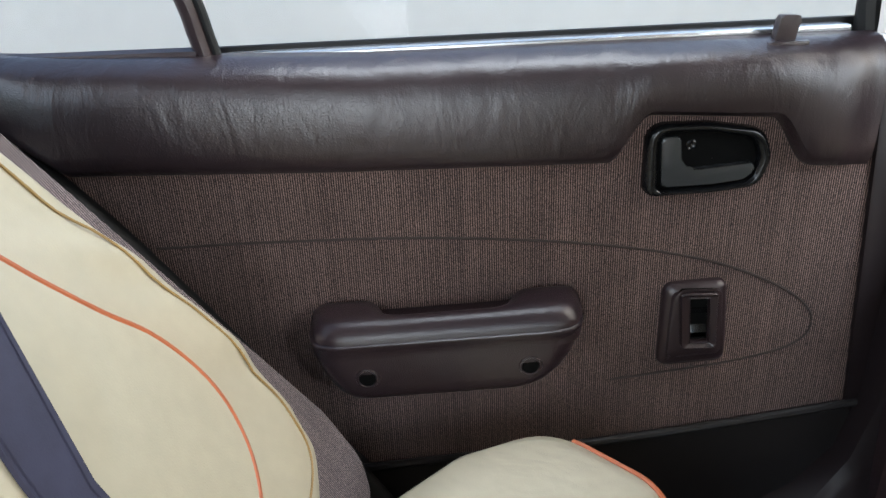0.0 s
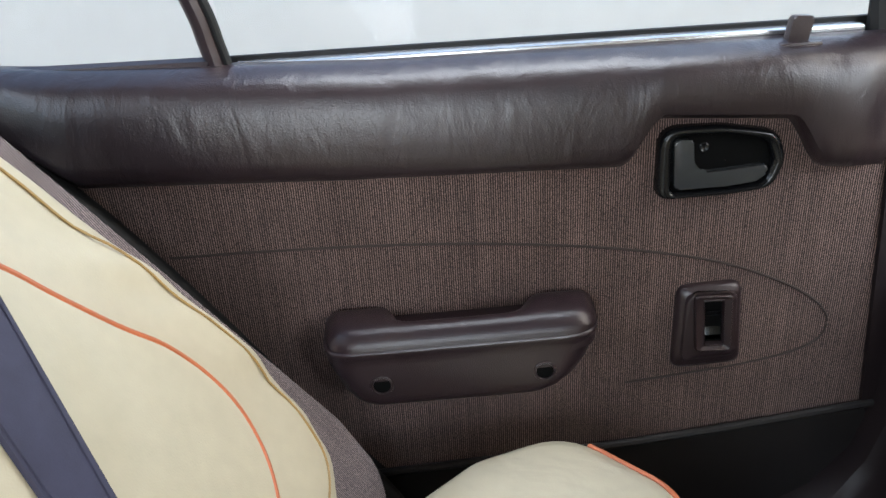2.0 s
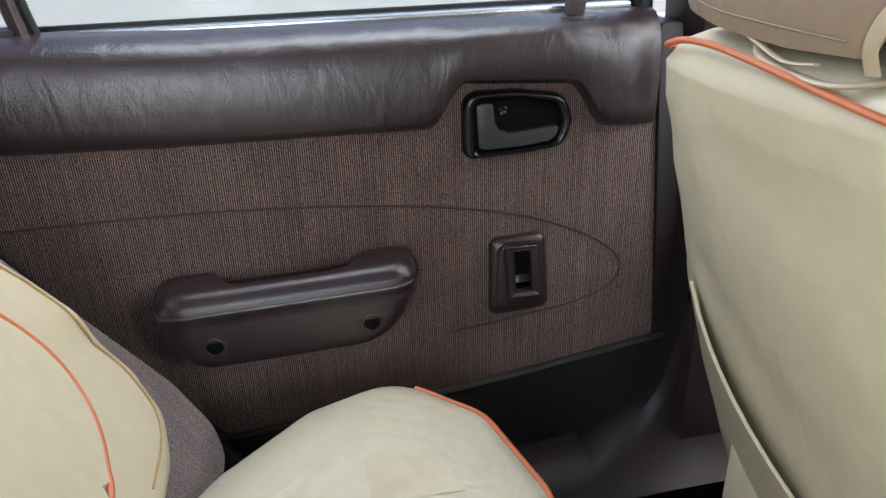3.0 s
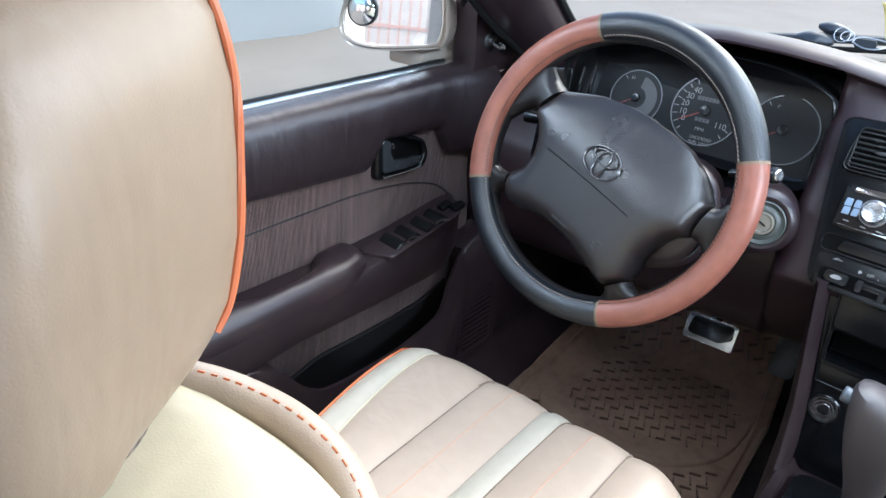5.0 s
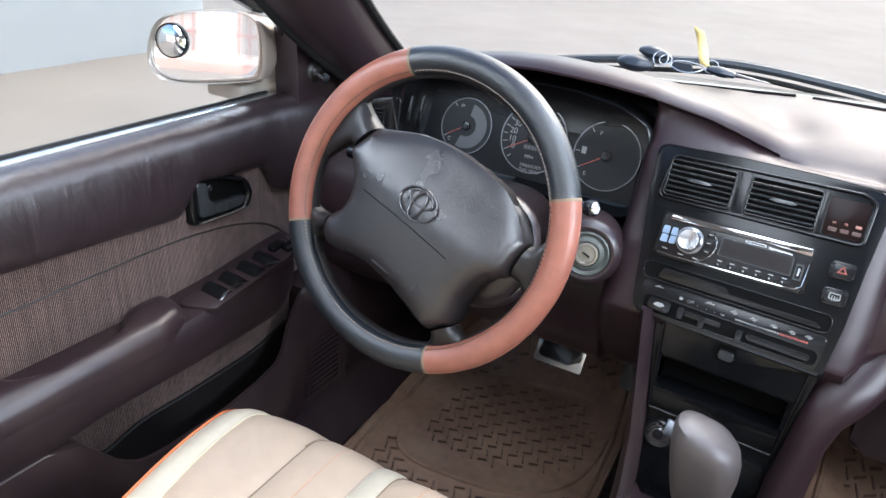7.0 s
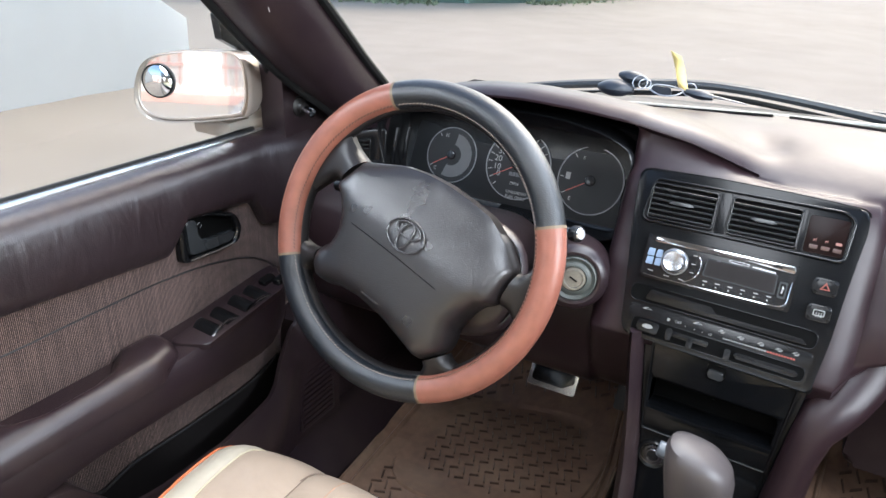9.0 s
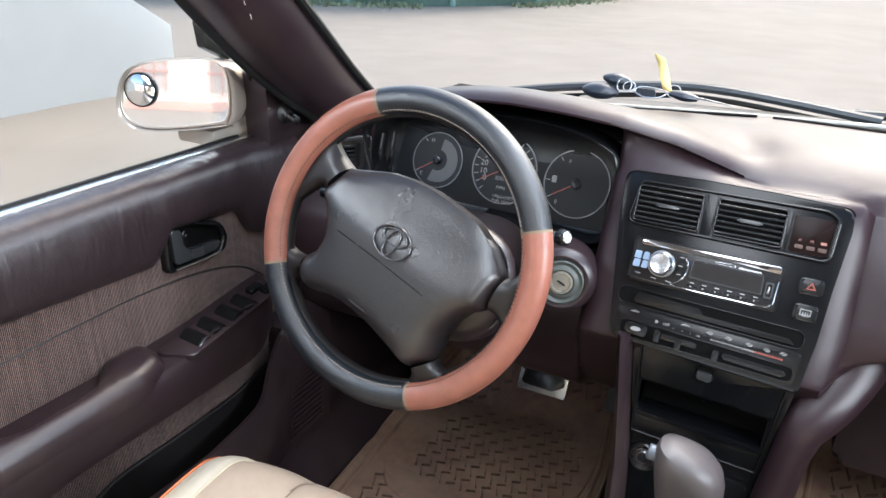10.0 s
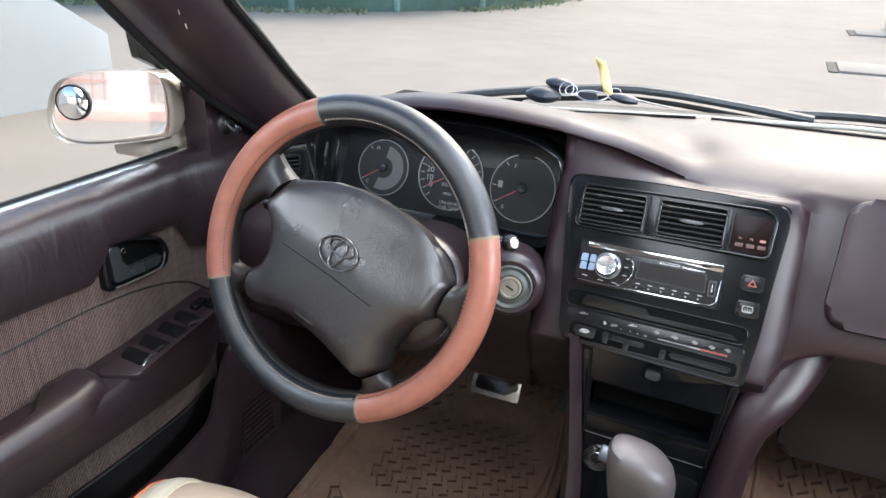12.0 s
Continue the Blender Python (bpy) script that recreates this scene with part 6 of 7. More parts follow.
def back_loop(z, hw, yr, th, cx=-0.318, n=48):
    pts = []
    for k in range(n):
        a = 2 * math.pi * k / n
        c, s = math.cos(a), math.sin(a)
        x = cx + hw * (1.0 if c > 0 else wide(z)) * math.copysign(abs(c) ** 0.55, c)
        y = yr + th / 2 + th / 2 * math.copysign(abs(s) ** (0.32 if s < 0 and c < 0 else 0.7), s)
        y += (0.85 if x > cx else 0.40) * (x - cx) ** 2 if s < 0 else -0.10 * (x - cx) ** 2
        if s < 0.3:
            y += 0.0065 * max(0.0, noise.noise(((z + 0.55 * x) * 13, (x - 0.5 * z) * 2.6, 5)) - 0.05) * step(0.20, 0.34, z) * (1 - step(0.56, 0.60, z))
        y += 0.002 * noise.noise((x * 12, z * 9, 5))
        pts.append((x, y, z + 0.05 * (x - cx) * step(0.42, 0.56, z)))
    return pts


prof = [(0.14, 0.165, -0.115, 0.10), (0.20, 0.190, -0.140, 0.13), (0.28, 0.203, -0.165, 0.14), (0.36, 0.206, -0.190, 0.150), (0.44, 0.204, -0.214, 0.165), (0.52, 0.210, -0.240, 0.175), (0.585, 0.212, -0.258, 0.172), (0.611, 0.208, -0.262, 0.162), (0.626, 0.195, -0.254, 0.140), (0.635, 0.170, -0.240, 0.11), (0.639, 0.13, -0.222, 0.075), (0.6402, 0.09, -0.210, 0.050), (0.6408, 0.045, -0.198, 0.025), (0.6410, 0.006, -0.187, 0.004)]
prof_z = sorted({p[0] for p in prof} | {0.14 + 0.012 * k for k in range(41)} | {0.631, 0.637})
back = part("backrest", loft([back_loop(z, *(lerp([(p[0], p[k]) for p in prof], z) for k in (1, 2, 3)), n=168) for z in prof_z]), CREAM, seat, "cream leatherette backrest cover")


def rear_y(x, z):
    hw, yr, th = (lerp([(p[0], p[k]) for p in prof], z) for k in (1, 2, 3))
    c = min(0.999, abs(x + 0.318) / (hw if x > -0.318 else hw * wide(z))) ** (1 / 0.55)
    return yr + th / 2 - th / 2 * math.sqrt(1 - c * c) ** (0.7 if x > -0.318 else 0.32) + (0.85 if x > -0.318 else 0.40) * (x + 0.318) ** 2 - 0.002


pp = [(-0.515, 0.612), (-0.47, 0.624), (-0.42, 0.629), (-0.36, 0.628), (-0.30, 0.624), (-0.25, 0.620), (-0.21, 0.619), (-0.17, 0.626), (-0.135, 0.634)]
part("piping", tube([(-0.538, -0.190, 0.600)] + [(x, rear_y(x, 0.605) + 0.006 * (z - 0.60) / 0.01 * 0.2, z) for x, z in pp] + [(-0.122, -0.172, 0.622), (-0.116, -0.15, 0.612)], 0.0024, 8, smooth=6), ORANGE, back, "orange piping")
part("seam", tube([(x, rear_y(x, z - (0.05 * (x + 0.318) if z > 0.51 else 0)) - 0.0008, z) for x, z in ((-0.186, 0.627), (-0.181, 0.620), (-0.167, 0.590), (-0.159, 0.555), (-0.151, 0.505), (-0.146, 0.44), (-0.142, 0.36), (-0.14, 0.25))], 0.0007, 6, smooth=6), THREAD, back)
# lower beige panel with a double row of stitching
rows = []
for k in range(13):
    z = 0.556 - 0.35 * k / 12
    xa = lerp([(0.20, -0.140), (0.36, -0.142), (0.44, -0.146), (0.505, -0.151), (0.555, -0.159)], z)
    rows.append([(x, rear_y(x, z) - 0.0012, z) for x in np.linspace(xa, -0.120, 6)])
bpn = part("back_panel", loft(rows, closed=False), BEIGE, back, "beige lower panel")
for dz in (0.0, 0.012):
    part("stitching", tube([(x, rear_y(x, 0.555 - dz) - 0.0013, 0.555 - dz + 0.007 * math.sin((x + 0.159) / 0.033 * 1.57)) for x in np.linspace(-0.158, -0.124, 8)], 0.0006, 5), ORANGE, bpn)
# seam of the side gusset
part("seam", tube([(-0.318 - 0.965 * lerp([(p[0], p[1]) for p in prof], z) * wide(z), rear_y(-0.318 - 0.965 * lerp([(p[0], p[1]) for p in prof], z) * wide(z), z) + 0.0012, z - 0.010 * step(0.42, 0.56, z)) for z in np.linspace(0.60, 0.24, 30)], 0.0008, 6, smooth=3), THREAD, back)
# map pocket hanging slightly open
rows, edge = [], []
for k in range(15):
    s = k / 14
    x = -0.520 + 0.34 * s
    zt = 0.402 - 0.20 * s ** 0.8 + 0.02 * math.sin(math.pi * s)
    col_ = []
    for q in range(8):
        z = zt - (zt - 0.10) * q / 7
        col_.append((x, rear_y(x, max(z, 0.14)) - 0.0016 - 0.011 * (1 - q / 7) ** 2 * math.sin(math.pi * min(1, s * 1.4)), z))
    rows.append(col_)
    edge.append(col_[0])
pk = part("back_pocket", loft(rows, closed=False), CREAM, back, "cream seat-back pocket")
part("pocket_hem", tube(edge, 0.0018, 6), CREAM, pk)

# headrest cover: wide at the rear, narrow in front, its lower edge cut up over the fabric core
hx = -0.352


def head_low(x, y):
    """Height of the cover's lower edge."""
    if y > -0.20:
        return 0.652 + 0.10 * max(0, x - hx) * step(-0.20, -0.12, y)
    return 0.639 + 0.006 * step(-0.40, -0.50, x) + (0.030 - 0.30 * max(0.0, y + 0.255)) * step(-0.297, -0.278, x)


def head_loop(z, hw, y0, y1, n=120, lowest=0.0):
    pts = []
    for k in range(n):
        a = 2 * math.pi * k / n
        c, s = math.cos(a), math.sin(a)
        y = (y0 + y1) / 2 + (y1 - y0) / 2 * math.copysign(abs(s) ** 0.40, s)
        u = (y - y0) / (y1 - y0)
        x = hx + hw * 0.98 * (1 - 0.48 * u) * math.copysign(abs(c) ** 0.32, c)
        if s < 0:
            y += 0.5 * (x - hx) ** 2
        y += 0.0016 * noise.noise((x * 25, z * 14, 3))
        pts.append((x, y, max(z, head_low(x, y) + lowest)))
    return pts


hprof = [(0.60, 0.156, -0.254, -0.100, 0.0), (0.60, 0.160, -0.257, -0.094, 0.008), (0.685, 0.162, -0.258, -0.084, 0.02), (0.72, 0.163, -0.256, -0.075), (0.76, 0.161, -0.250, -0.071), (0.795, 0.154, -0.240, -0.069), (0.825, 0.138, -0.228, -0.072), (0.848, 0.114, -0.212, -0.080), (0.862, 0.082, -0.195, -0.096), (0.868, 0.040, -0.175, -0.12)]
hr = part("headrest", loft([head_loop(*p[:4], lowest=p[4] if len(p) > 4 else 0.0) for p in hprof]), TAN, seat, "tan leatherette headrest cover")


def head_rear(x, z):
    hw, y0, y1 = (lerp([(max(p[0], 0.64 + 0.001 * i), p[k]) for i, p in enumerate(hprof)], z) for k in (1, 2, 3))
    return y0 + 0.5 * (x - hx) ** 2 + 0.012 * max(0, abs(x - hx) / hw - 0.75) ** 2 * 16


HEM = surf("hem_leatherette", (0.36, 0.285, 0.19), 0.45, vary=0.08, bump=0.2, grain=450, kind="leather")
band = [(-0.2885, 0.637), (-0.2895, 0.650), (-0.283, 0.664), (-0.270, 0.6735), (-0.258, 0.6755)]
hl = head_loop(0.60, 0.162, -0.2585, -0.094, lowest=0.0062)
part("notch_hem", tube([(x, head_rear(x, z) - 0.0010, z) for x, z in band] + [hl[k] for k in (98, 101, 104, 107, 110, 113, 116)], [0.0052] * 9 + [0.0035, 0.002], 12, smooth=6, flat=0.14, up=(0, 1, 0)), HEM, hr, "cream hem over the notch")
part("seam", tube([(x, head_rear(x, 0.65) - 0.0006, head_low(x, -0.25) + 0.011) for x in np.linspace(-0.465, -0.305, 16)], 0.0007, 5), THREAD, hr)
part("seam", tube([(-0.268 + 0.006 * (z - 0.68) / 0.15, head_rear(-0.268, z) - 0.0006, z) for z in np.linspace(0.683, 0.84, 10)], 0.0009, 6), THREAD, hr)
CORE = ribbed("core_fabric", (0.045, 0.033, 0.031), (0.16, 0.120, 0.108), "X", 0.0046, 0.5)
core = []
for z, y0, y1, inn in ((0.628, -0.222, -0.165, 0.030), (0.634, -0.231, -0.155, 0.016), (0.645, -0.237, -0.15, 0.009), (0.660, -0.237, -0.15, 0.008), (0.69, -0.233, -0.15, 0.010)):
    row = []
    for k in range(48):
        c, s = math.cos(2 * math.pi * k / 48), math.sin(2 * math.pi * k / 48)
        y = (y0 + y1) / 2 + (y1 - y0) / 2 * math.copysign(abs(s) ** 0.5, s)
        xr, xl = hx + 0.158 * (1 - 0.48 * (y + 0.256) / 0.17) - inn - 0.004, -0.322 + inn
        row.append(((xl + xr) / 2 + (xr - xl) / 2 * math.copysign(abs(c) ** 0.5, c), y, z))
    core.append(row)
part("headrest_core", loft(core), CORE, hr, "ribbed brown headrest fabric")
part("flap", tube([(-0.40, -0.235, 0.636), (-0.375, -0.252, 0.631), (-0.335, -0.257, 0.628), (-0.30, -0.257, 0.630), (-0.27, -0.235, 0.640)], 0.0034, 10, smooth=6, flat=0.5), HEM, hr)
part("flap", tube([(-0.418, -0.232, 0.644), (-0.412, -0.246, 0.640), (-0.404, -0.248, 0.648), (-0.392, -0.250, 0.640), (-0.370, -0.254, 0.636), (-0.345, -0.257, 0.633), (-0.322, -0.257, 0.636)], 0.0022, 8, smooth=6, flat=0.5), HEM, hr, "frayed cream cover edge")
pipe = []
for p in hprof[1:-1]:
    q = head_loop(*p[:4], lowest=p[4] if len(p) > 4 else 0.0)[13]
    pipe.append((q[0] + 0.001, q[1] + 0.0005, q[2]))
part("piping", tube(pipe, 0.0024, 8, smooth=6), ORANGE, hr, "orange piping")
# rolled front edge of the shoulder, stitched
roll_ = [(-0.320, -0.128, 0.626), (-0.290, -0.110, 0.625), (-0.262, -0.098, 0.622), (-0.230, -0.091, 0.617), (-0.195, -0.092, 0.609), (-0.165, -0.103, 0.594), (-0.142, -0.122, 0.565), (-0.130, -0.135, 0.52)]
rl = part("shoulder_roll", tube(roll_, 0.0125, 12, smooth=6), BEIGE, back, "beige rolled edge with orange stitching")
st = bmesh.new()
rp = smooth_path(roll_, 8)
for a, b in zip(rp[::2], rp[1::2]):
    join_me = bpy.data.meshes.new("s")
    tb = tube([a + Vector((0.004, -0.001, 0.0114)), b + Vector((0.004, -0.001, 0.0114))], 0.0009, 5)
    tb.to_mesh(join_me)
    tb.free()
    st.from_mesh(join_me)
    bpy.data.meshes.remove(join_me)
part("stitching", st, ORANGE, rl)
for px in (-0.385, -0.270):
    part("headrest_post", disc((px, -0.165, 0.60), (0, -0.1, 1), 0.006, 0.07, 14), CHROME, seat)
    part("post_guide", disc((px, -0.165, 0.636), (0, -0.1, 1), 0.011, 0.010, 18, 0.003), GLOSSBLK, seat)

# unseen passenger seat, added to block light from the right side
copy_thing(seat, pose(0.33, 0.05, 0.0))

# ---- rear bench ----
bench = thing("rear_bench", (0, -0.62, 0.0), "rear bench with cream cover, orange piping and fabric side wings", "car seat")
plan = [(-0.47, -0.65), (-0.520, -0.612), (-0.590, -0.530), (-0.622, -0.440), (-0.545, -0.365), (-0.44, -0.340), (0.0, -0.33), (0.55, -0.33), (0.60, -0.45), (0.60, -0.80), (-0.45, -0.80)]
pl = fillet(plan, [0.03, 0.04, 0.05, 0.06, 0.06, 0.06, 0.05, 0.05, 0.05, 0.02, 0.02], 6)
rows = []
ccx, ccy = 0.0, -0.58
for k, z in ((0.985, 0.05), (1.0, 0.14), (1.005, 0.20), (1.0, 0.240), (0.985, 0.264), (0.955, 0.280), (0.90, 0.288), (0.75, 0.293), (0.5, 0.295), (0.2, 0.295)):
    rows.append([(ccx + (x - ccx) * (1 - (1 - k) * 0.45), ccy + (y - ccy) * k, z) for x, y in pl])
bc = part("bench_cushion", loft(rows), MINT, bench, "pale cream leatherette cushion cover")
pe = [(x, y) for x, y in pl if y > -0.425 and x < 0.55]
part("piping", tube([(x * 0.985, ccy + (y - ccy) * 0.967, 0.2775) for x, y in pe], 0.0030, 8), ORANGE, bc, "orange piping")
part("seam", tube([(-0.40, -0.590, 0.2945), (-0.45, -0.535, 0.2938), (-0.477, -0.495, 0.2925), (-0.497, -0.442, 0.2895), (-0.505, -0.385, 0.281)], 0.0013, 6, smooth=5), THREAD, bc)
rows = []
for k in range(15):
    a = math.pi * 0.5 + math.pi * 0.5 * k / 14
    rows.append([(-0.43 + 0.058 * math.cos(a) * s, -0.49 + 0.075 * math.sin(a) * s, 0.2945 + 0.001 * (1 - s)) for s in np.linspace(0.02, 1, 5)])
part("inset", loft(rows, closed=False), CREAM, bc, "cream inset panel")
BFR = ((0, -0.63, 0.30), (1, 0, 0), (0, -0.5, 0.866), (0, 0.866, 0.5))
wing = part("side_wing", prism(fillet([(-0.510, 0.46), (-0.545, 0.306), (-0.569, 0.20), (-0.592, 0.10), (-0.609, 0.024), (-0.605, -0.036), (-0.580, -0.055), (-0.42, -0.055), (-0.42, 0.46)], [0.01, 0.2, 0.2, 0.2, 0.05, 0.03, 0.03, 0.01, 0.01], 6), BFR, -0.12, -0.014, 0.022, 5), ribbed("wing_fabric", (0.040, 0.030, 0.030), (0.26, 0.20, 0.19), "X", 0.0024), bench, "ribbed fabric seat wing")
cov = fillet([(-0.477, 0.42), (-0.498, 0.354), (-0.518, 0.293), (-0.540, 0.222), (-0.557, 0.146), (-0.555, 0.08), (-0.536, 0.034), (-0.49, 0.018), (-0.30, 0.016), (0.55, 0.02), (0.55, 0.42)], [0.01, 0.1, 0.1, 0.1, 0.06, 0.04, 0.03, 0.03, 0.03, 0.02, 0.02], 6)
def cover_fold(x, y):
    """Gathers that run from the piping to the stitched edge, and a soft sag."""
    run = x * 0.62 - y * 0.78
    edge_ = step(-0.44, -0.50, x + 0.25 * max(0.0, 0.30 - y))
    return 1.0 + 1.0 * edge_ * noise.noise((run * 34, (x * 0.78 + y * 0.62) * 5, 2)) + 0.14 * noise.noise((x * 11, y * 9, 4))


cov_bm = cushioned(cov, BFR, 0.0050, -0.004, 0.0105, 0.0065, cover_fold)
cov_h = [(v.co.x, (v.co - Vector(BFR[0])).dot(Vector(BFR[2])), (v.co - Vector(BFR[0])).dot(Vector(BFR[3]))) for v in cov_bm.verts]


def on_cover(a, b, lift):
    """Point on the cover's face, a little proud of it."""
    near = sorted(cov_h, key=lambda q: (q[0] - a) ** 2 + (q[1] - b) ** 2)[:4]
    return at_frame(BFR, a, b, max(q[2] for q in near) + lift)


cv = part("back_cover", cov_bm, CREAM, bench, "cream leatherette backrest cover", sharp=70)
line = smooth_path([(a, b, 0) for a, b in ((-0.459, 0.41), (-0.475, 0.354), (-0.495, 0.293), (-0.517, 0.222), (-0.534, 0.146), (-0.533, 0.085), (-0.518, 0.054), (-0.49, 0.042), (-0.44, 0.040))], 6)
part("stitching", tube([on_cover(p.x, p.y, 0.0004) for p in line], 0.0010, 5), GOLD, cv, "golden stitching along the edge")
pip = [(-0.372, 0.42), (-0.398, 0.352), (-0.416, 0.318), (-0.427, 0.294), (-0.447, 0.256), (-0.466, 0.226), (-0.4765, 0.195), (-0.4785, 0.167), (-0.471, 0.140), (-0.453, 0.116), (-0.425, 0.098), (-0.38, 0.084), (-0.2, 0.078)]
inn = [(p.x + 0.004, p.y - 0.012) for p in smooth_path([(a, b, 0) for a, b in pip], 5)] + [(0.5, 0.053), (0.5, 0.408)]
part("inner_panel", prism(inn, BFR, -0.02, 0.011, 0.009, 4), CREAM, cv)
part("piping", tube([at_frame(BFR, a + 0.002, b - 0.012, 0.0085) for a, b in pip], 0.0033, 8, smooth=6), ORANGE, cv, "orange piping")
sbelt = thing("seat_belt", at_frame(BFR, -0.33, 0.10, 0.012), "faded navy seat belt lying across the rear backrest", "seat belt")
web = part("webbing", prism([(-0.412, 0.352), (-0.352, 0.340), (-0.3165, 0.2275), (-0.285, 0.10), (-0.333, 0.10), (-0.343, 0.197)], BFR, 0.0115, 0.0145, 0.0008, 1), BELT, sbelt)
for e_ in ([(-0.4085, 0.350), (-0.3395, 0.197), (-0.3295, 0.102)], [(-0.355, 0.339), (-0.320, 0.2275), (-0.2885, 0.102)]):
    part("woven_edge", tube([at_frame(BFR, a, b, 0.0147) for a, b in e_], 0.0012, 5), BELT, web)
tagged(part("rear_shelf", box(-0.70, 0.70, -1.40, -1.02, 0.50, 0.60, 0.02), VINYL2), "plain dark rear parcel shelf", "trim", kind="structure")


# ---- floor mats and pedals ----
def floor_z(y):
    return 0.004 + (0.0 if y < 1.02 else (y - 1.02) * 0.70)


def floor_mat(name, x0, x1, label):
    m = thing(name, ((x0 + x1) / 2, 0.85, 0.0), label, "floor mat", "floor mats")
    out = fillet([(x0 + 0.01, 0.50), (x0 - 0.01, 0.80), (x0 + 0.005, 1.17), (x1 - 0.05, 1.17), (x1 - 0.02, 0.95), (x1, 0.50)], 0.04, 6)
    cx_, cy_ = (x0 + x1) / 2, 0.83
    rows = []
    for k, h in ((1.0, -0.004), (1.0, 0.012), (0.975, 0.013), (0.955, 0.006), (0.93, 0.004), (0.915, 0.009), (0.90, 0.009), (0.885, 0.003), *((0.86 - 0.05 * i, 0.003) for i in range(17)), (0.002, 0.003)):
        rows.append([(cx_ + (x - cx_) * k, cy_ + (y - cy_) * k, floor_z(cy_ + (y - cy_) * k) + h) for x, y in out])
    part("mat_sheet", loft(rows, cap=False), MAT, m)
    # raised oval pad
    ov = [(cx_ + (x1 - x0) * 0.40 * math.copysign(abs(math.cos(a)) ** 0.7, math.cos(a)), 0.865 + 0.17 * math.copysign(abs(math.sin(a)) ** 0.7, math.sin(a)) + 0.044 * math.cos(a)) for a in (2 * math.pi * k / 40 for k in range(40))]
    rows = []
    for k, h in ((1.0, 0.001), (0.985, 0.008), (0.96, 0.0085), (0.93, 0.0055), (0.8, 0.0055), (0.65, 0.0055), (0.5, 0.0055), (0.3, 0.0055), (0.1, 0.0055), (0.002, 0.0055)):
        rows.append([(cx_ + (x - cx_) * k, 0.865 + (y - 0.865) * k, floor_z(0.865 + (y - 0.865) * k) + h) for x, y in ov])
    part("heel_pad", loft(rows, cap=False), MAT, m, "raised oval heel pad")
    bars = bmesh.new()
    for i in range(-11, 12):
        for j in range(-16, 18):
            x, y = cx_ + i * 0.0205, 0.865 + j * 0.0205
            inside_ = abs((x - cx_ - 0.012) / ((x1 - x0) * 0.345)) ** 2.6 + abs((y - 0.885 - 0.25 * (x - cx_)) / 0.128) ** 2.6 < 1
            outside_ = abs((x - cx_ - 0.012) / ((x1 - x0) * 0.43)) ** 2.6 + abs((y - 0.875 - 0.25 * (x - cx_)) / 0.192) ** 2.6 > 1
            if not inside_ and not (outside_ and x0 + 0.045 < x < x1 - 0.050 and 0.60 < y < 1.15):
                continue
            a = radians(22 if (i + j) % 2 else -68) + 0.12 * noise.noise((x * 40, y * 40, 1))
            L, wd = (0.0086, 0.0013) if inside_ else (0.0100, 0.0015)
            zz = floor_z(y) + (0.0053 if inside_ else 0.0028)
            c, s = math.cos(a), math.sin(a)
            vs = []
            for hh, k in ((0.0, 1.0), (0.0042, 0.55)):
                for q, r in ((-1, -1), (1, -1), (1, 1), (-1, 1)):
                    px, py = q * L * (1 if k == 1 else 0.92), r * wd * k
                    yy = y + px * s + py * c
                    vs.append(bars.verts.new((x + px * c - py * s, yy, zz + hh + (0 if yy < 1.02 else (yy - y) * 0.7))))
            for f in ((4, 5, 6, 7), (0, 1, 5, 4), (1, 2, 6, 5), (2, 3, 7, 6), (3, 0, 4, 7)):
                bars.faces.new([vs[k] for k in f])
    tagged(part("tread", bars, TREAD, m), kind="stuff")
    return m


floor_mat("floor_mat", -0.575, -0.135, "dusty brown rubber mat in the driver's footwell")
floor_mat("floor_mat", 0.150, 0.600, "dusty brown rubber mat in the passenger footwell")
ped = thing("brake_pedal", (-0.285, 0.95, 0.05), "wide brake pedal with a worn metal-edged rubber pad", "pedal")
PFR = ((-0.287, 0.905, 0.186), (1, 0, 0.03), Vector((0, 0.45, 0.89)), Vector((0, -0.89, 0.45)))
part("pedal_plate", prism(fillet([(-0.046, -0.024), (-0.046, 0.022), (0.044, 0.022), (0.044, -0.026)], 0.004), PFR, -0.006, 0.0, 0.001), SILVER, ped, "bright metal plate")
part("pedal_rubber", prism(fillet([(-0.040, -0.014), (-0.036, 0.019), (0.036, 0.019), (0.040, -0.004), (0.02, -0.016)], 0.008), PFR, -0.001, 0.005, 0.002), BLACK, ped)
part("pedal_arm", tube([(-0.287, 0.912, 0.19), (-0.287, 1.0, 0.26), (-0.287, 1.02, 0.40), (-0.287, 1.0, 0.52)], 0.009, 8, smooth=5), BLACK, ped)
acc = thing("accelerator_pedal", (-0.175, 1.05, 0.02), "black rubber accelerator pedal", "pedal")
part("pedal_pad", prism(fillet([(-0.022, -0.06), (-0.022, 0.06), (0.022, 0.06), (0.022, -0.06)], 0.006), ((-0.178, 1.055, 0.13), (1, 0, 0), Vector((0, 0.55, 0.83)), Vector((0, -0.83, 0.55))), -0.008, 0.0, 0.003), KICK, acc)
part("pedal_arm", tube([(-0.178, 1.07, 0.13), (-0.178, 1.12, 0.22), (-0.178, 1.13, 0.45)], 0.007, 8, smooth=5), BLACK, acc)


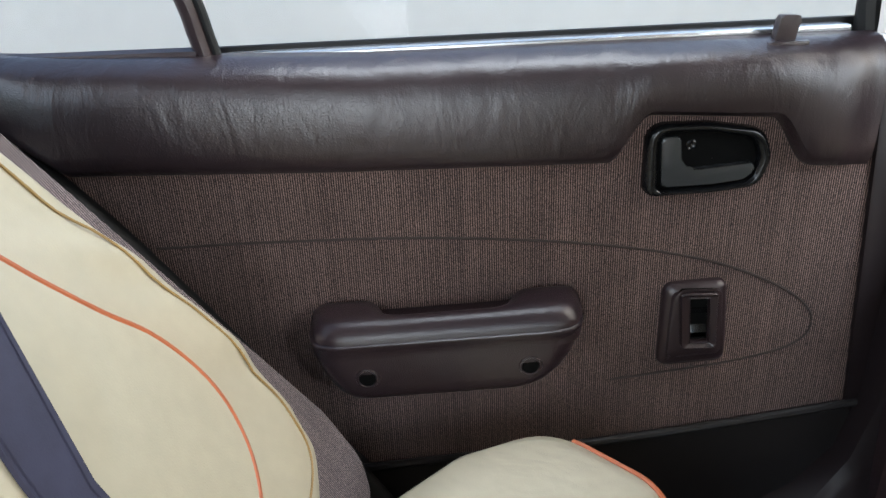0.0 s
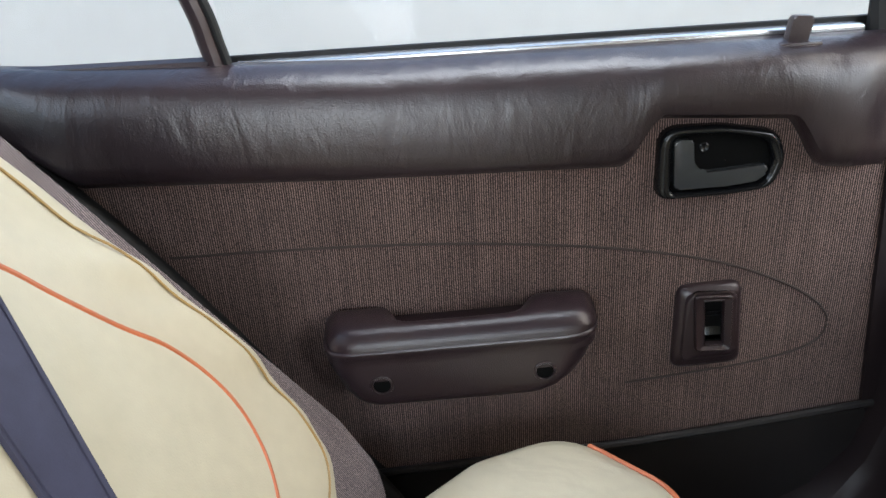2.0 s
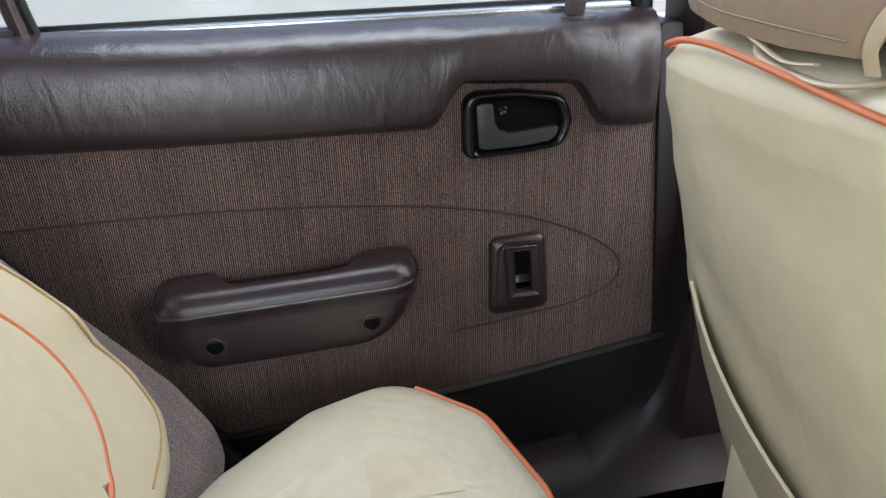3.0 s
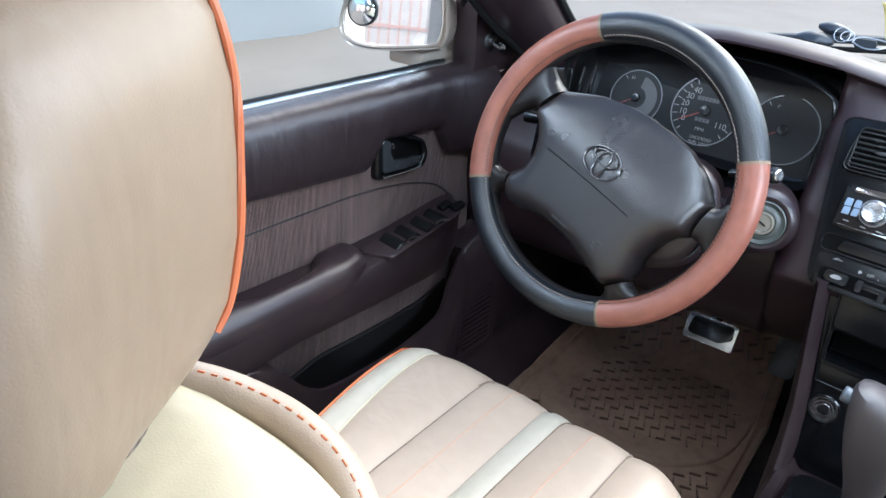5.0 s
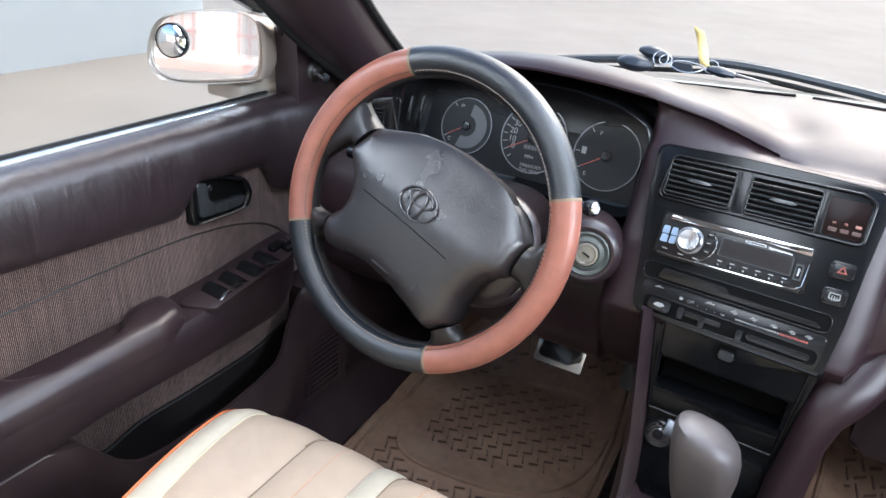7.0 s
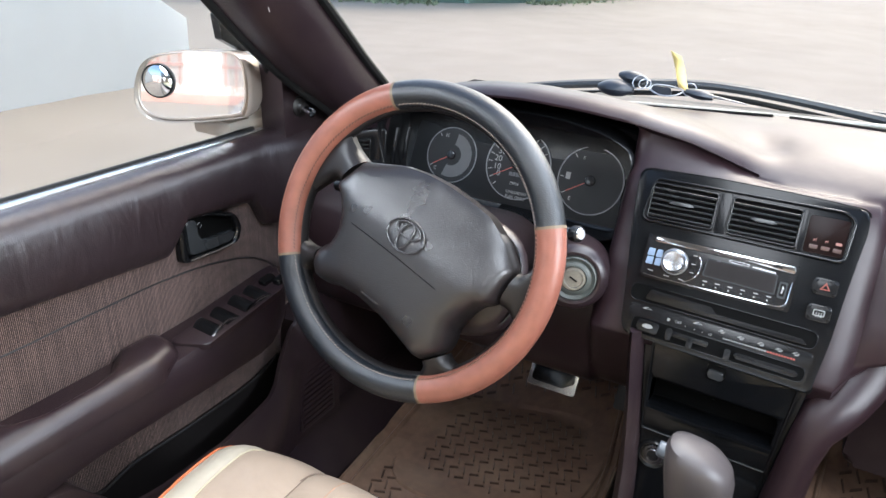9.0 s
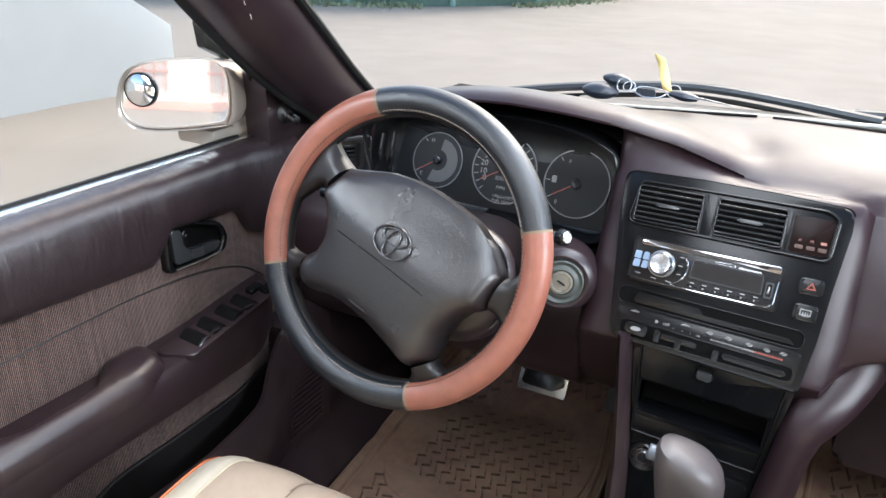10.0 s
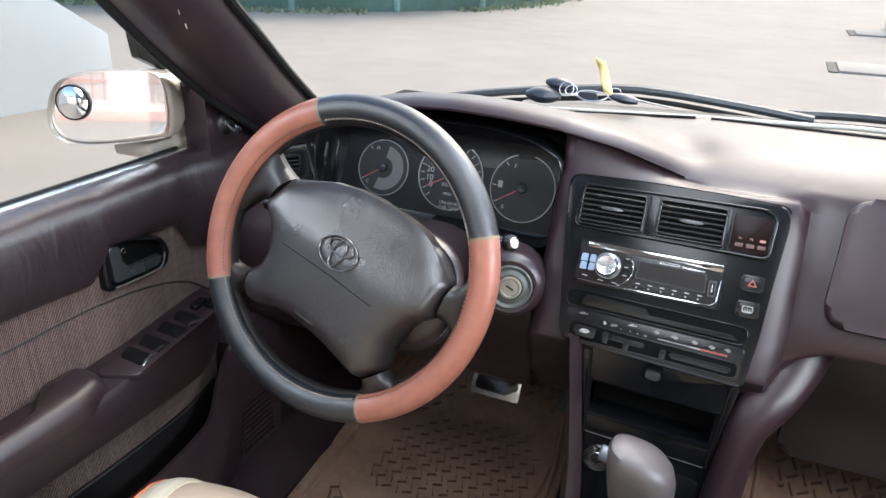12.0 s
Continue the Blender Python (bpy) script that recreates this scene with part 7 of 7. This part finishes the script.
# ---- door mirror, screen, keys ----
mir = thing("door_mirror", (-0.72, 0.66, 0.63), "champagne painted door mirror with a small round blind-spot mirror", "door mirror")
gl_k = [(-0.916, 0.655), (-0.905, 0.708), (-0.860, 0.730), (-0.750, 0.741), (-0.702, 0.732), (-0.690, 0.695), (-0.695, 0.660), (-0.722, 0.648), (-0.862, 0.635)]
mcx, mcz = -0.80, 0.69
MT = Matrix.Translation((mcx, 0.60, mcz)) @ Matrix.Rotation(radians(19.5), 4, "Z") @ Matrix.Rotation(radians(-4.5), 4, "X")
MU, MV, MNn = (MT.to_3x3() @ Vector(k) for k in ((1, 0, 0), (0, 0, 1), (0, -1, 0)))
MFR = (Vector((mcx, 0.60, mcz)), MU, MV, MNn)
loc = [((x - mcx) * 0.75, z - mcz) for x, z in gl_k]
loc = [(p.x, p.y) for p in smooth_path([(a, b, 0) for a, b in loc[-2:] + loc + loc[:2]], 6)][12:-7]
rows = []
for k, h in ((0.35, -0.105), (0.70, -0.095), (0.92, -0.070), (1.03, -0.035), (1.06, -0.004), (1.055, 0.005), (1.035, 0.009), (1.020, 0.006), (1.012, -0.006)):
    rows.append([at_frame(MFR, a * k + (0.006 if k > 1 else 0.012) * (1 if a > 0 else 0.2), b * k - 0.003, h) for a, b in loc])
part("mirror_shell", loft(rows), PAINT, mir, "champagne painted shell")
part("mirror_gasket", ring([(a * 1.02, b * 1.03) for a, b in loc], [(a * 0.992, b * 0.985) for a, b in loc], MFR, -0.004, 0.001), PAINT, mir)
part("mirror_glass", prism(loc, MFR, -0.008, -0.001), HAZED, mir, "mirror glass")
bs = part("blind_spot_mirror", lathe([(0.0255, 0.0), (0.0255, 0.004), (0.0235, 0.0045)], at_frame(MFR, -0.054, 0.000, -0.001), MNn, 36), SEAL, mir, "small round convex mirror")
part("convex_glass", lathe([(0.0238, 0.004), (0.020, 0.0062), (0.015, 0.0083), (0.008, 0.0094), (0.0002, 0.0098)], at_frame(MFR, -0.054, 0.000, -0.001), MNn, 36), MIRROR, bs)
part("mirror_foot", prism(fillet([(0.665, 0.610), (0.665, 0.715), (0.70, 0.705), (0.78, 0.63), (0.78, 0.610)], 0.008), "x", -0.82, -0.753, 0.006, both=True), PAINT, mir)
part("corner_cap", prism(fillet([(0.612, 0.795), (0.618, 0.757), (0.662, 0.735), (0.690, 0.735), (0.69, 0.75)], 0.003), "x", -0.765, -0.751), GLOSSBLK, mir)
part("mirror_lip", box(-0.83, -0.752, 0.62, 0.70, 0.606, 0.634, 0.008), PAINT, mir)
kb = thing("mirror_adjuster", (-0.675, 0.672, 0.645), "small bright mirror adjusting lever on the door", "mirror lever")
part("adjuster_boot", lathe([(0.017, 0.0), (0.016, 0.004), (0.011, 0.006), (0.008, 0.012)], (-0.690, 0.712, 0.652), (1, -0.2, 0), 24), KICK, kb)
part("adjuster_lever", tube([(-0.684, 0.711, 0.652), (-0.672, 0.706, 0.650), (-0.658, 0.703, 0.647)], [0.0045, 0.0055, 0.0065], 12, smooth=4), CHROME, kb)

# windscreen with its black lower band, wipers outside
wsb, wst = (1.115, 0.672), (0.33, 1.09)
rows = []
for s in np.linspace(0, 1, 9):
    y, z = wsb[0] + (wst[0] - wsb[0]) * s, wsb[1] + (wst[1] - wsb[1]) * s
    rows.append([(x * (1 - 0.1 * s), y - 0.12 * (x / 0.68) ** 2, z + 0.01 * s * (1 - s) - 0.05 * (x / 0.68) ** 2 * (1 - s)) for x in np.linspace(-0.66, 0.66, 15)])
ws = part("window_windscreen", loft(rows, closed=False), clear("windscreen_glass", gloss=0.05))
ws.visible_shadow = False
tagged(ws, "clean curved windscreen", "windscreen", kind="structure")
tagged(part("screen_ledge", tube([(-0.30, 1.072, 0.6535), (-0.25, 1.075, 0.6565), (-0.11, 1.080, 0.664), (0.02, 1.080, 0.6705), (0.144, 1.080, 0.6760), (0.24, 1.078, 0.679), (0.62, 1.03, 0.681)], 0.0052, 8, smooth=6, flat=0.8), surf("sill_grey", (0.36, 0.345, 0.30), 0.6, vary=0.2)), "pale dusty strip along the foot of the windscreen", "trim", kind="structure")
tagged(part("screen_band", loft([[(x, 1.105 - 0.10 * (x / 0.68) ** 2 + dy, 0.640 + dz + 0.012 * step(-0.5, 0.2, x)) for x in np.linspace(-0.34, 0.62, 20)] for dy, dz in ((-0.018, 0.002), (0.0, 0.012), (0.03, 0.016), (0.06, 0.012))], closed=False), surf("dusty_band", (0.085, 0.080, 0.066), 0.55, vary=0.3)), "dusty dark band at the foot of the windscreen", "trim", kind="structure")
WIP = surf("wiper_black", (0.022, 0.026, 0.030), 0.5)
for pts, nm in (([(-0.53, 1.13, 0.636), (-0.38, 1.16, 0.661), (-0.20, 1.17, 0.683), (-0.11, 1.17, 0.686), (0.0, 1.165, 0.680), (0.14, 1.16, 0.668)], "wiper"), ([(0.10, 1.18, 0.672), (0.24, 1.17, 0.680), (0.45, 1.15, 0.678), (0.62, 1.10, 0.66)], "wiper")):
    w = thing(nm, pts[2], "dark grey windscreen wiper resting on the cowl", "wiper", "windscreen wipers")
    part("wiper_arm", tube(pts, 0.010, 8, smooth=6, flat=0.8), WIP, w)
    part("wiper_blade", tube([(x, y + 0.006, z - 0.018) for x, y, z in pts], 0.005, 6, smooth=6), SEAL, w)
tagged(part("cowl_panel", loft([[(x, y - 0.12 * (x / 0.68) ** 2, z - 0.02 * (x / 0.68) ** 2) for x in np.linspace(-0.70, 0.70, 15)] for y, z in ((1.10, 0.630), (1.17, 0.628), (1.24, 0.615), (1.30, 0.58), (1.6, 0.50), (2.0, 0.42), (2.15, 0.30), (2.18, 0.0))], closed=False), PAINT), "painted bonnet ahead of the windscreen", "bonnet", kind="structure")

keys = thing("key_bunch", (-0.2, 1.0, 0.69), "bunch of car keys with dark fobs and a yellow paper tag", "keys")
FOB = surf("fob_plastic", (0.020, 0.024, 0.032), 0.4)
rows = []
for s in np.linspace(0, 1, 9):
    r = math.sin(math.pi * min(0.97, max(0.03, s))) ** 0.5
    rows.append([(-0.302 + 0.058 * s, 1.0 + 0.020 * r * math.cos(a), 0.6925 + 0.0135 * r * math.sin(a)) for a in (2 * math.pi * k / 12 for k in range(12))])
part("key_fob", loft(rows), FOB, keys, "dark rounded key fob")
rows = []
for s in np.linspace(0, 1, 8):
    r = math.sin(math.pi * min(0.96, max(0.04, s))) ** 0.5
    rows.append([(-0.275 + 0.045 * s, 1.020 + 0.016 * r * math.cos(a), 0.7115 - 0.004 * s + 0.0105 * r * math.sin(a)) for a in (2 * math.pi * k / 12 for k in range(12))])
part("key_fob", loft(rows), FOB, keys, "dark rounded key fob")
rows = []
for s in np.linspace(0, 1, 7):
    r = math.sin(math.pi * min(0.92, max(0.08, s))) ** 0.4
    rows.append([(-0.162 + 0.042 * s, 1.0 - 0.004 * s + 0.012 * r * math.cos(a), 0.702 - 0.003 * s + 0.0075 * r * math.sin(a)) for a in (2 * math.pi * k / 10 for k in range(10))])
part("key_head", loft(rows), FOB, keys, "black key head")
part("key_blade", prism([(-0.122, 0.7005), (-0.122, 0.7035), (-0.070, 0.6975), (-0.068, 0.6955)], "y", 0.990, 0.992), SILVER, keys)


def hoop(cx_, cy_, cz, r, tilt, t=0.0008):
    pts = [(cx_ + r * math.cos(a), cy_ + r * math.sin(a) * math.cos(tilt), cz + r * math.sin(a) * math.sin(tilt)) for a in (2 * math.pi * k / 24 for k in range(25))]
    return tube(pts, t, 6)


STEEL = surf("ring_steel", (0.42, 0.43, 0.45), 0.35, metal=0.9)
part("key_ring", hoop(-0.235, 1.0, 0.7060, 0.0115, 1.1), STEEL, keys)
part("key_ring", hoop(-0.228, 1.004, 0.7045, 0.0095, 0.7), STEEL, keys)
part("key_ring", hoop(-0.157, 1.0, 0.7055, 0.0100, 1.1), STEEL, keys)
part("key_link", tube([(-0.219, 1.0, 0.698), (-0.20, 0.996, 0.692), (-0.178, 0.998, 0.694), (-0.168, 1.004, 0.702), (-0.19, 1.006, 0.706), (-0.212, 1.004, 0.705), (-0.219, 1.0, 0.698)], 0.0012, 6, smooth=5), STEEL, keys)
part("leather_tab", prism(fillet([(-0.216, 0.690), (-0.216, 0.704), (-0.186, 0.704), (-0.184, 0.691)], 0.005), "y", 1.002, 1.006, 0.001), FOB, keys)
rows = [[(-0.1825 + 0.004 * s - a, 1.002 + 0.004 * math.sin(s * 5), 0.757 - 0.052 * s + 0.003 * a / 0.008) for a in (0.0085, 0.0, -0.0085)] for s in np.linspace(0, 1, 8)]
rows = [[(x - 0.0045 + 0.017 * i / 7, y, z) for x, y, z in r] for i, r in enumerate(rows)]
tg = part("paper_tag", loft(rows, closed=False), surf("yellow_paper", (0.75, 0.58, 0.22), 0.7, vary=0.1, small=200), keys, "curled yellow paper tag")
so = tg.modifiers.new("thick", "SOLIDIFY")
so.thickness = 0.0006


# ---- beyond the car ----
def fence_panel(name, a, b, h, group):
    A, B = Vector(a), Vector(b)
    d = (B - A)
    n = max(4, int(d.length / 0.075))
    s = Vector((-d.y, d.x, 0)).normalized()
    rows = [[tuple(A + d * (k / n) + s * (0.018 if (k // 2) % 2 else 0)) for k in range(n + 1)]]
    up = [(x, y, z + h) for x, y, z in rows[0]]
    f = thing(name, A.lerp(B, 0.5), "green corrugated metal fence sheet, dusty at the foot", "fence", group)
    sh = part("fence_sheet", loft([rows[0], up], closed=False), FENCE, f, sharp=20)
    mo = sh.modifiers.new("thick", "SOLIDIFY")
    mo.thickness = 0.004
    part("fence_post", box(A.x - 0.04, A.x + 0.04, A.y - 0.04, A.y + 0.04, GZ, GZ + h + 0.05, 0.005), FENCE, f)


fp = [(-13.5, 8.6), (-11.4, 9.2), (-9.3, 9.9), (-7.4, 10.6), (-6.0, 11.7), (-5.0, 13.2), (-4.6, 15.2), (-4.5, 17.3)]
for a, b in zip(fp, fp[1:]):
    fence_panel("fence_panel", (*a, GZ), (*b, GZ), 2.1, "green fence")
gr_ = bmesh.new()
rng = random.Random(4)
for k in range(3200):
    t = rng.random() * (len(fp) - 1)
    i = int(t)
    a, b = Vector(fp[i]), Vector(fp[i + 1])
    p = a.lerp(b, t - i)
    nrm = Vector((b.y - a.y, -(b.x - a.x))).normalized()
    off = abs(rng.gauss(0, 0.22)) + 0.03
    if noise.noise((p.x * 0.8, p.y * 0.8, 7)) < -0.15:
        continue
    q = p + nrm * off
    h, an = rng.uniform(0.03, 0.10), rng.random() * 6.28
    w = rng.uniform(0.012, 0.03)
    vs = [gr_.verts.new((q.x + math.cos(an) * w, q.y + math.sin(an) * w, GZ)), gr_.verts.new((q.x - math.cos(an) * w, q.y - math.sin(an) * w, GZ)), gr_.verts.new((q.x + rng.uniform(-0.06, 0.06), q.y + rng.uniform(-0.06, 0.06), GZ + h))]
    gr_.faces.new(vs)
tagged(part("grass", gr_, surf("dry_grass", (0.29, 0.32, 0.19), 0.8, vary=0.4, small=3)), "low weeds along the foot of the fence", "grass", kind="stuff")
SOIL = surf("dark_soil", (0.10, 0.085, 0.07), 0.95, vary=0.4, big=6)
CONC = surf("pale_concrete", (0.325, 0.288, 0.245), 0.9, vary=0.12, big=1, bump=0.4, grain=40)
for x0, x1, y0, y1 in ((0.75, 1.9, 8.9, 9.7), (1.2, 2.6, 13.2, 14.0)):
    dr = thing("drain_cover", ((x0 + x1) / 2, (y0 + y1) / 2, GZ), "concrete drain slab sunk in the sand", "drain cover", "drain covers")
    part("drain_slab", box(x0, x1, y0, y1, GZ - 0.05, GZ + 0.03, 0.01), CONC, dr)
    part("drain_gap", box(x0 - 0.10, x0 - 0.005, y0, y1, GZ - 0.05, GZ + 0.012), SOIL, dr, "dark open joint")
    part("drain_gap", box(x0, x1, y1 + 0.005, y1 + 0.07, GZ - 0.05, GZ + 0.012), SOIL, dr)
gp = thing("gate_pillar", (2.1, 15.2, GZ), "grey rendered gate pillar by the road", "pillar")
part("pillar_shaft", box(1.75, 2.25, 14.6, 15.1, GZ, 2.2, 0.02), PLASTER, gp)
part("pillar_cap", box(1.68, 2.32, 14.53, 15.17, 2.2, 2.3, 0.01), CONC, gp)
# house behind the car, seen in the mirror
hs = thing("house", (-1.0, -11.2, GZ), "pale rendered house with barred windows and a red plinth", "house")
WALLP = surf("cream_render", (0.84, 0.79, 0.76), 0.9, vary=0.06, big=0.5, bump=0.3, grain=50)
part("house_wall", box(-4.4, 5.5, -13.5, -11.0, GZ, 3.0, 0.02), WALLP, hs)
part("plinth", box(-4.42, 5.52, -11.06, -10.9, GZ, GZ + 0.15, 0.01), surf("red_plinth", (0.60, 0.34, 0.29), 0.8), hs, "red painted plinth")
part("roof", prism([(-13.8, 2.95), (-10.5, 2.95), (-12.1, 4.0)], "x", -4.7, 5.8), surf("roof_sheet", (0.25, 0.24, 0.24), 0.6), hs)
for x0 in (-3.6, -1.9, 0.2, 2.4):
    wd = part("window", box(x0, x0 + 1.1, -11.02, -10.985, 0.0, 1.75), surf("window_dark", (0.45, 0.42, 0.42), 0.5) if x0 == -3.6 else bpy.data.materials["window_dark"], hs, "barred window")
    for k in range(7):
        part("window_bar", box(x0 + 0.05 + k * 0.165, x0 + 0.075 + k * 0.165, -10.96, -10.935, -0.05, 1.80), surf("bar_red", (0.45, 0.22, 0.19), 0.6) if x0 == -3.6 and k == 0 else bpy.data.materials["bar_red"], wd)
    part("window_rail", box(x0 - 0.02, x0 + 1.12, -10.965, -10.93, 0.28, 0.32), bpy.data.materials["bar_red"], wd)

# right side of the car: sill, pillars and roof rail, doors open
tagged(part("wall_side_right", box(0.70, 0.76, -0.12, 1.35, -0.10, 0.60, 0.01), VINYL2), "plain plum door of the right side", "car body", kind="structure")
tagged(part("wall_side_right", box(0.70, 0.76, -1.40, -0.98, -0.10, 0.60, 0.01), VINYL2), "plain plum rear quarter of the right side", "car body", kind="structure")
tagged(part("sill_right", box(0.64, 0.76, -0.98, -0.12, -0.10, 0.07, 0.02), VINYL2), "plum sill under the open right rear door", "trim", kind="structure")
for pts in ([(0.68, -0.10, 0.05), (0.68, -0.10, 0.6), (0.60, -0.14, 1.06)], [(0.66, 0.80, 0.60), (0.63, 0.62, 0.82), (0.58, 0.30, 1.07)], [(0.66, -1.0, 0.1), (0.66, -1.05, 0.6), (0.58, -1.25, 1.05)]):
    tagged(part("pillar_right", tube(pts, 0.04, 10, smooth=5), VINYL2), "plum trimmed pillar of the right side", "pillar trim", kind="structure")
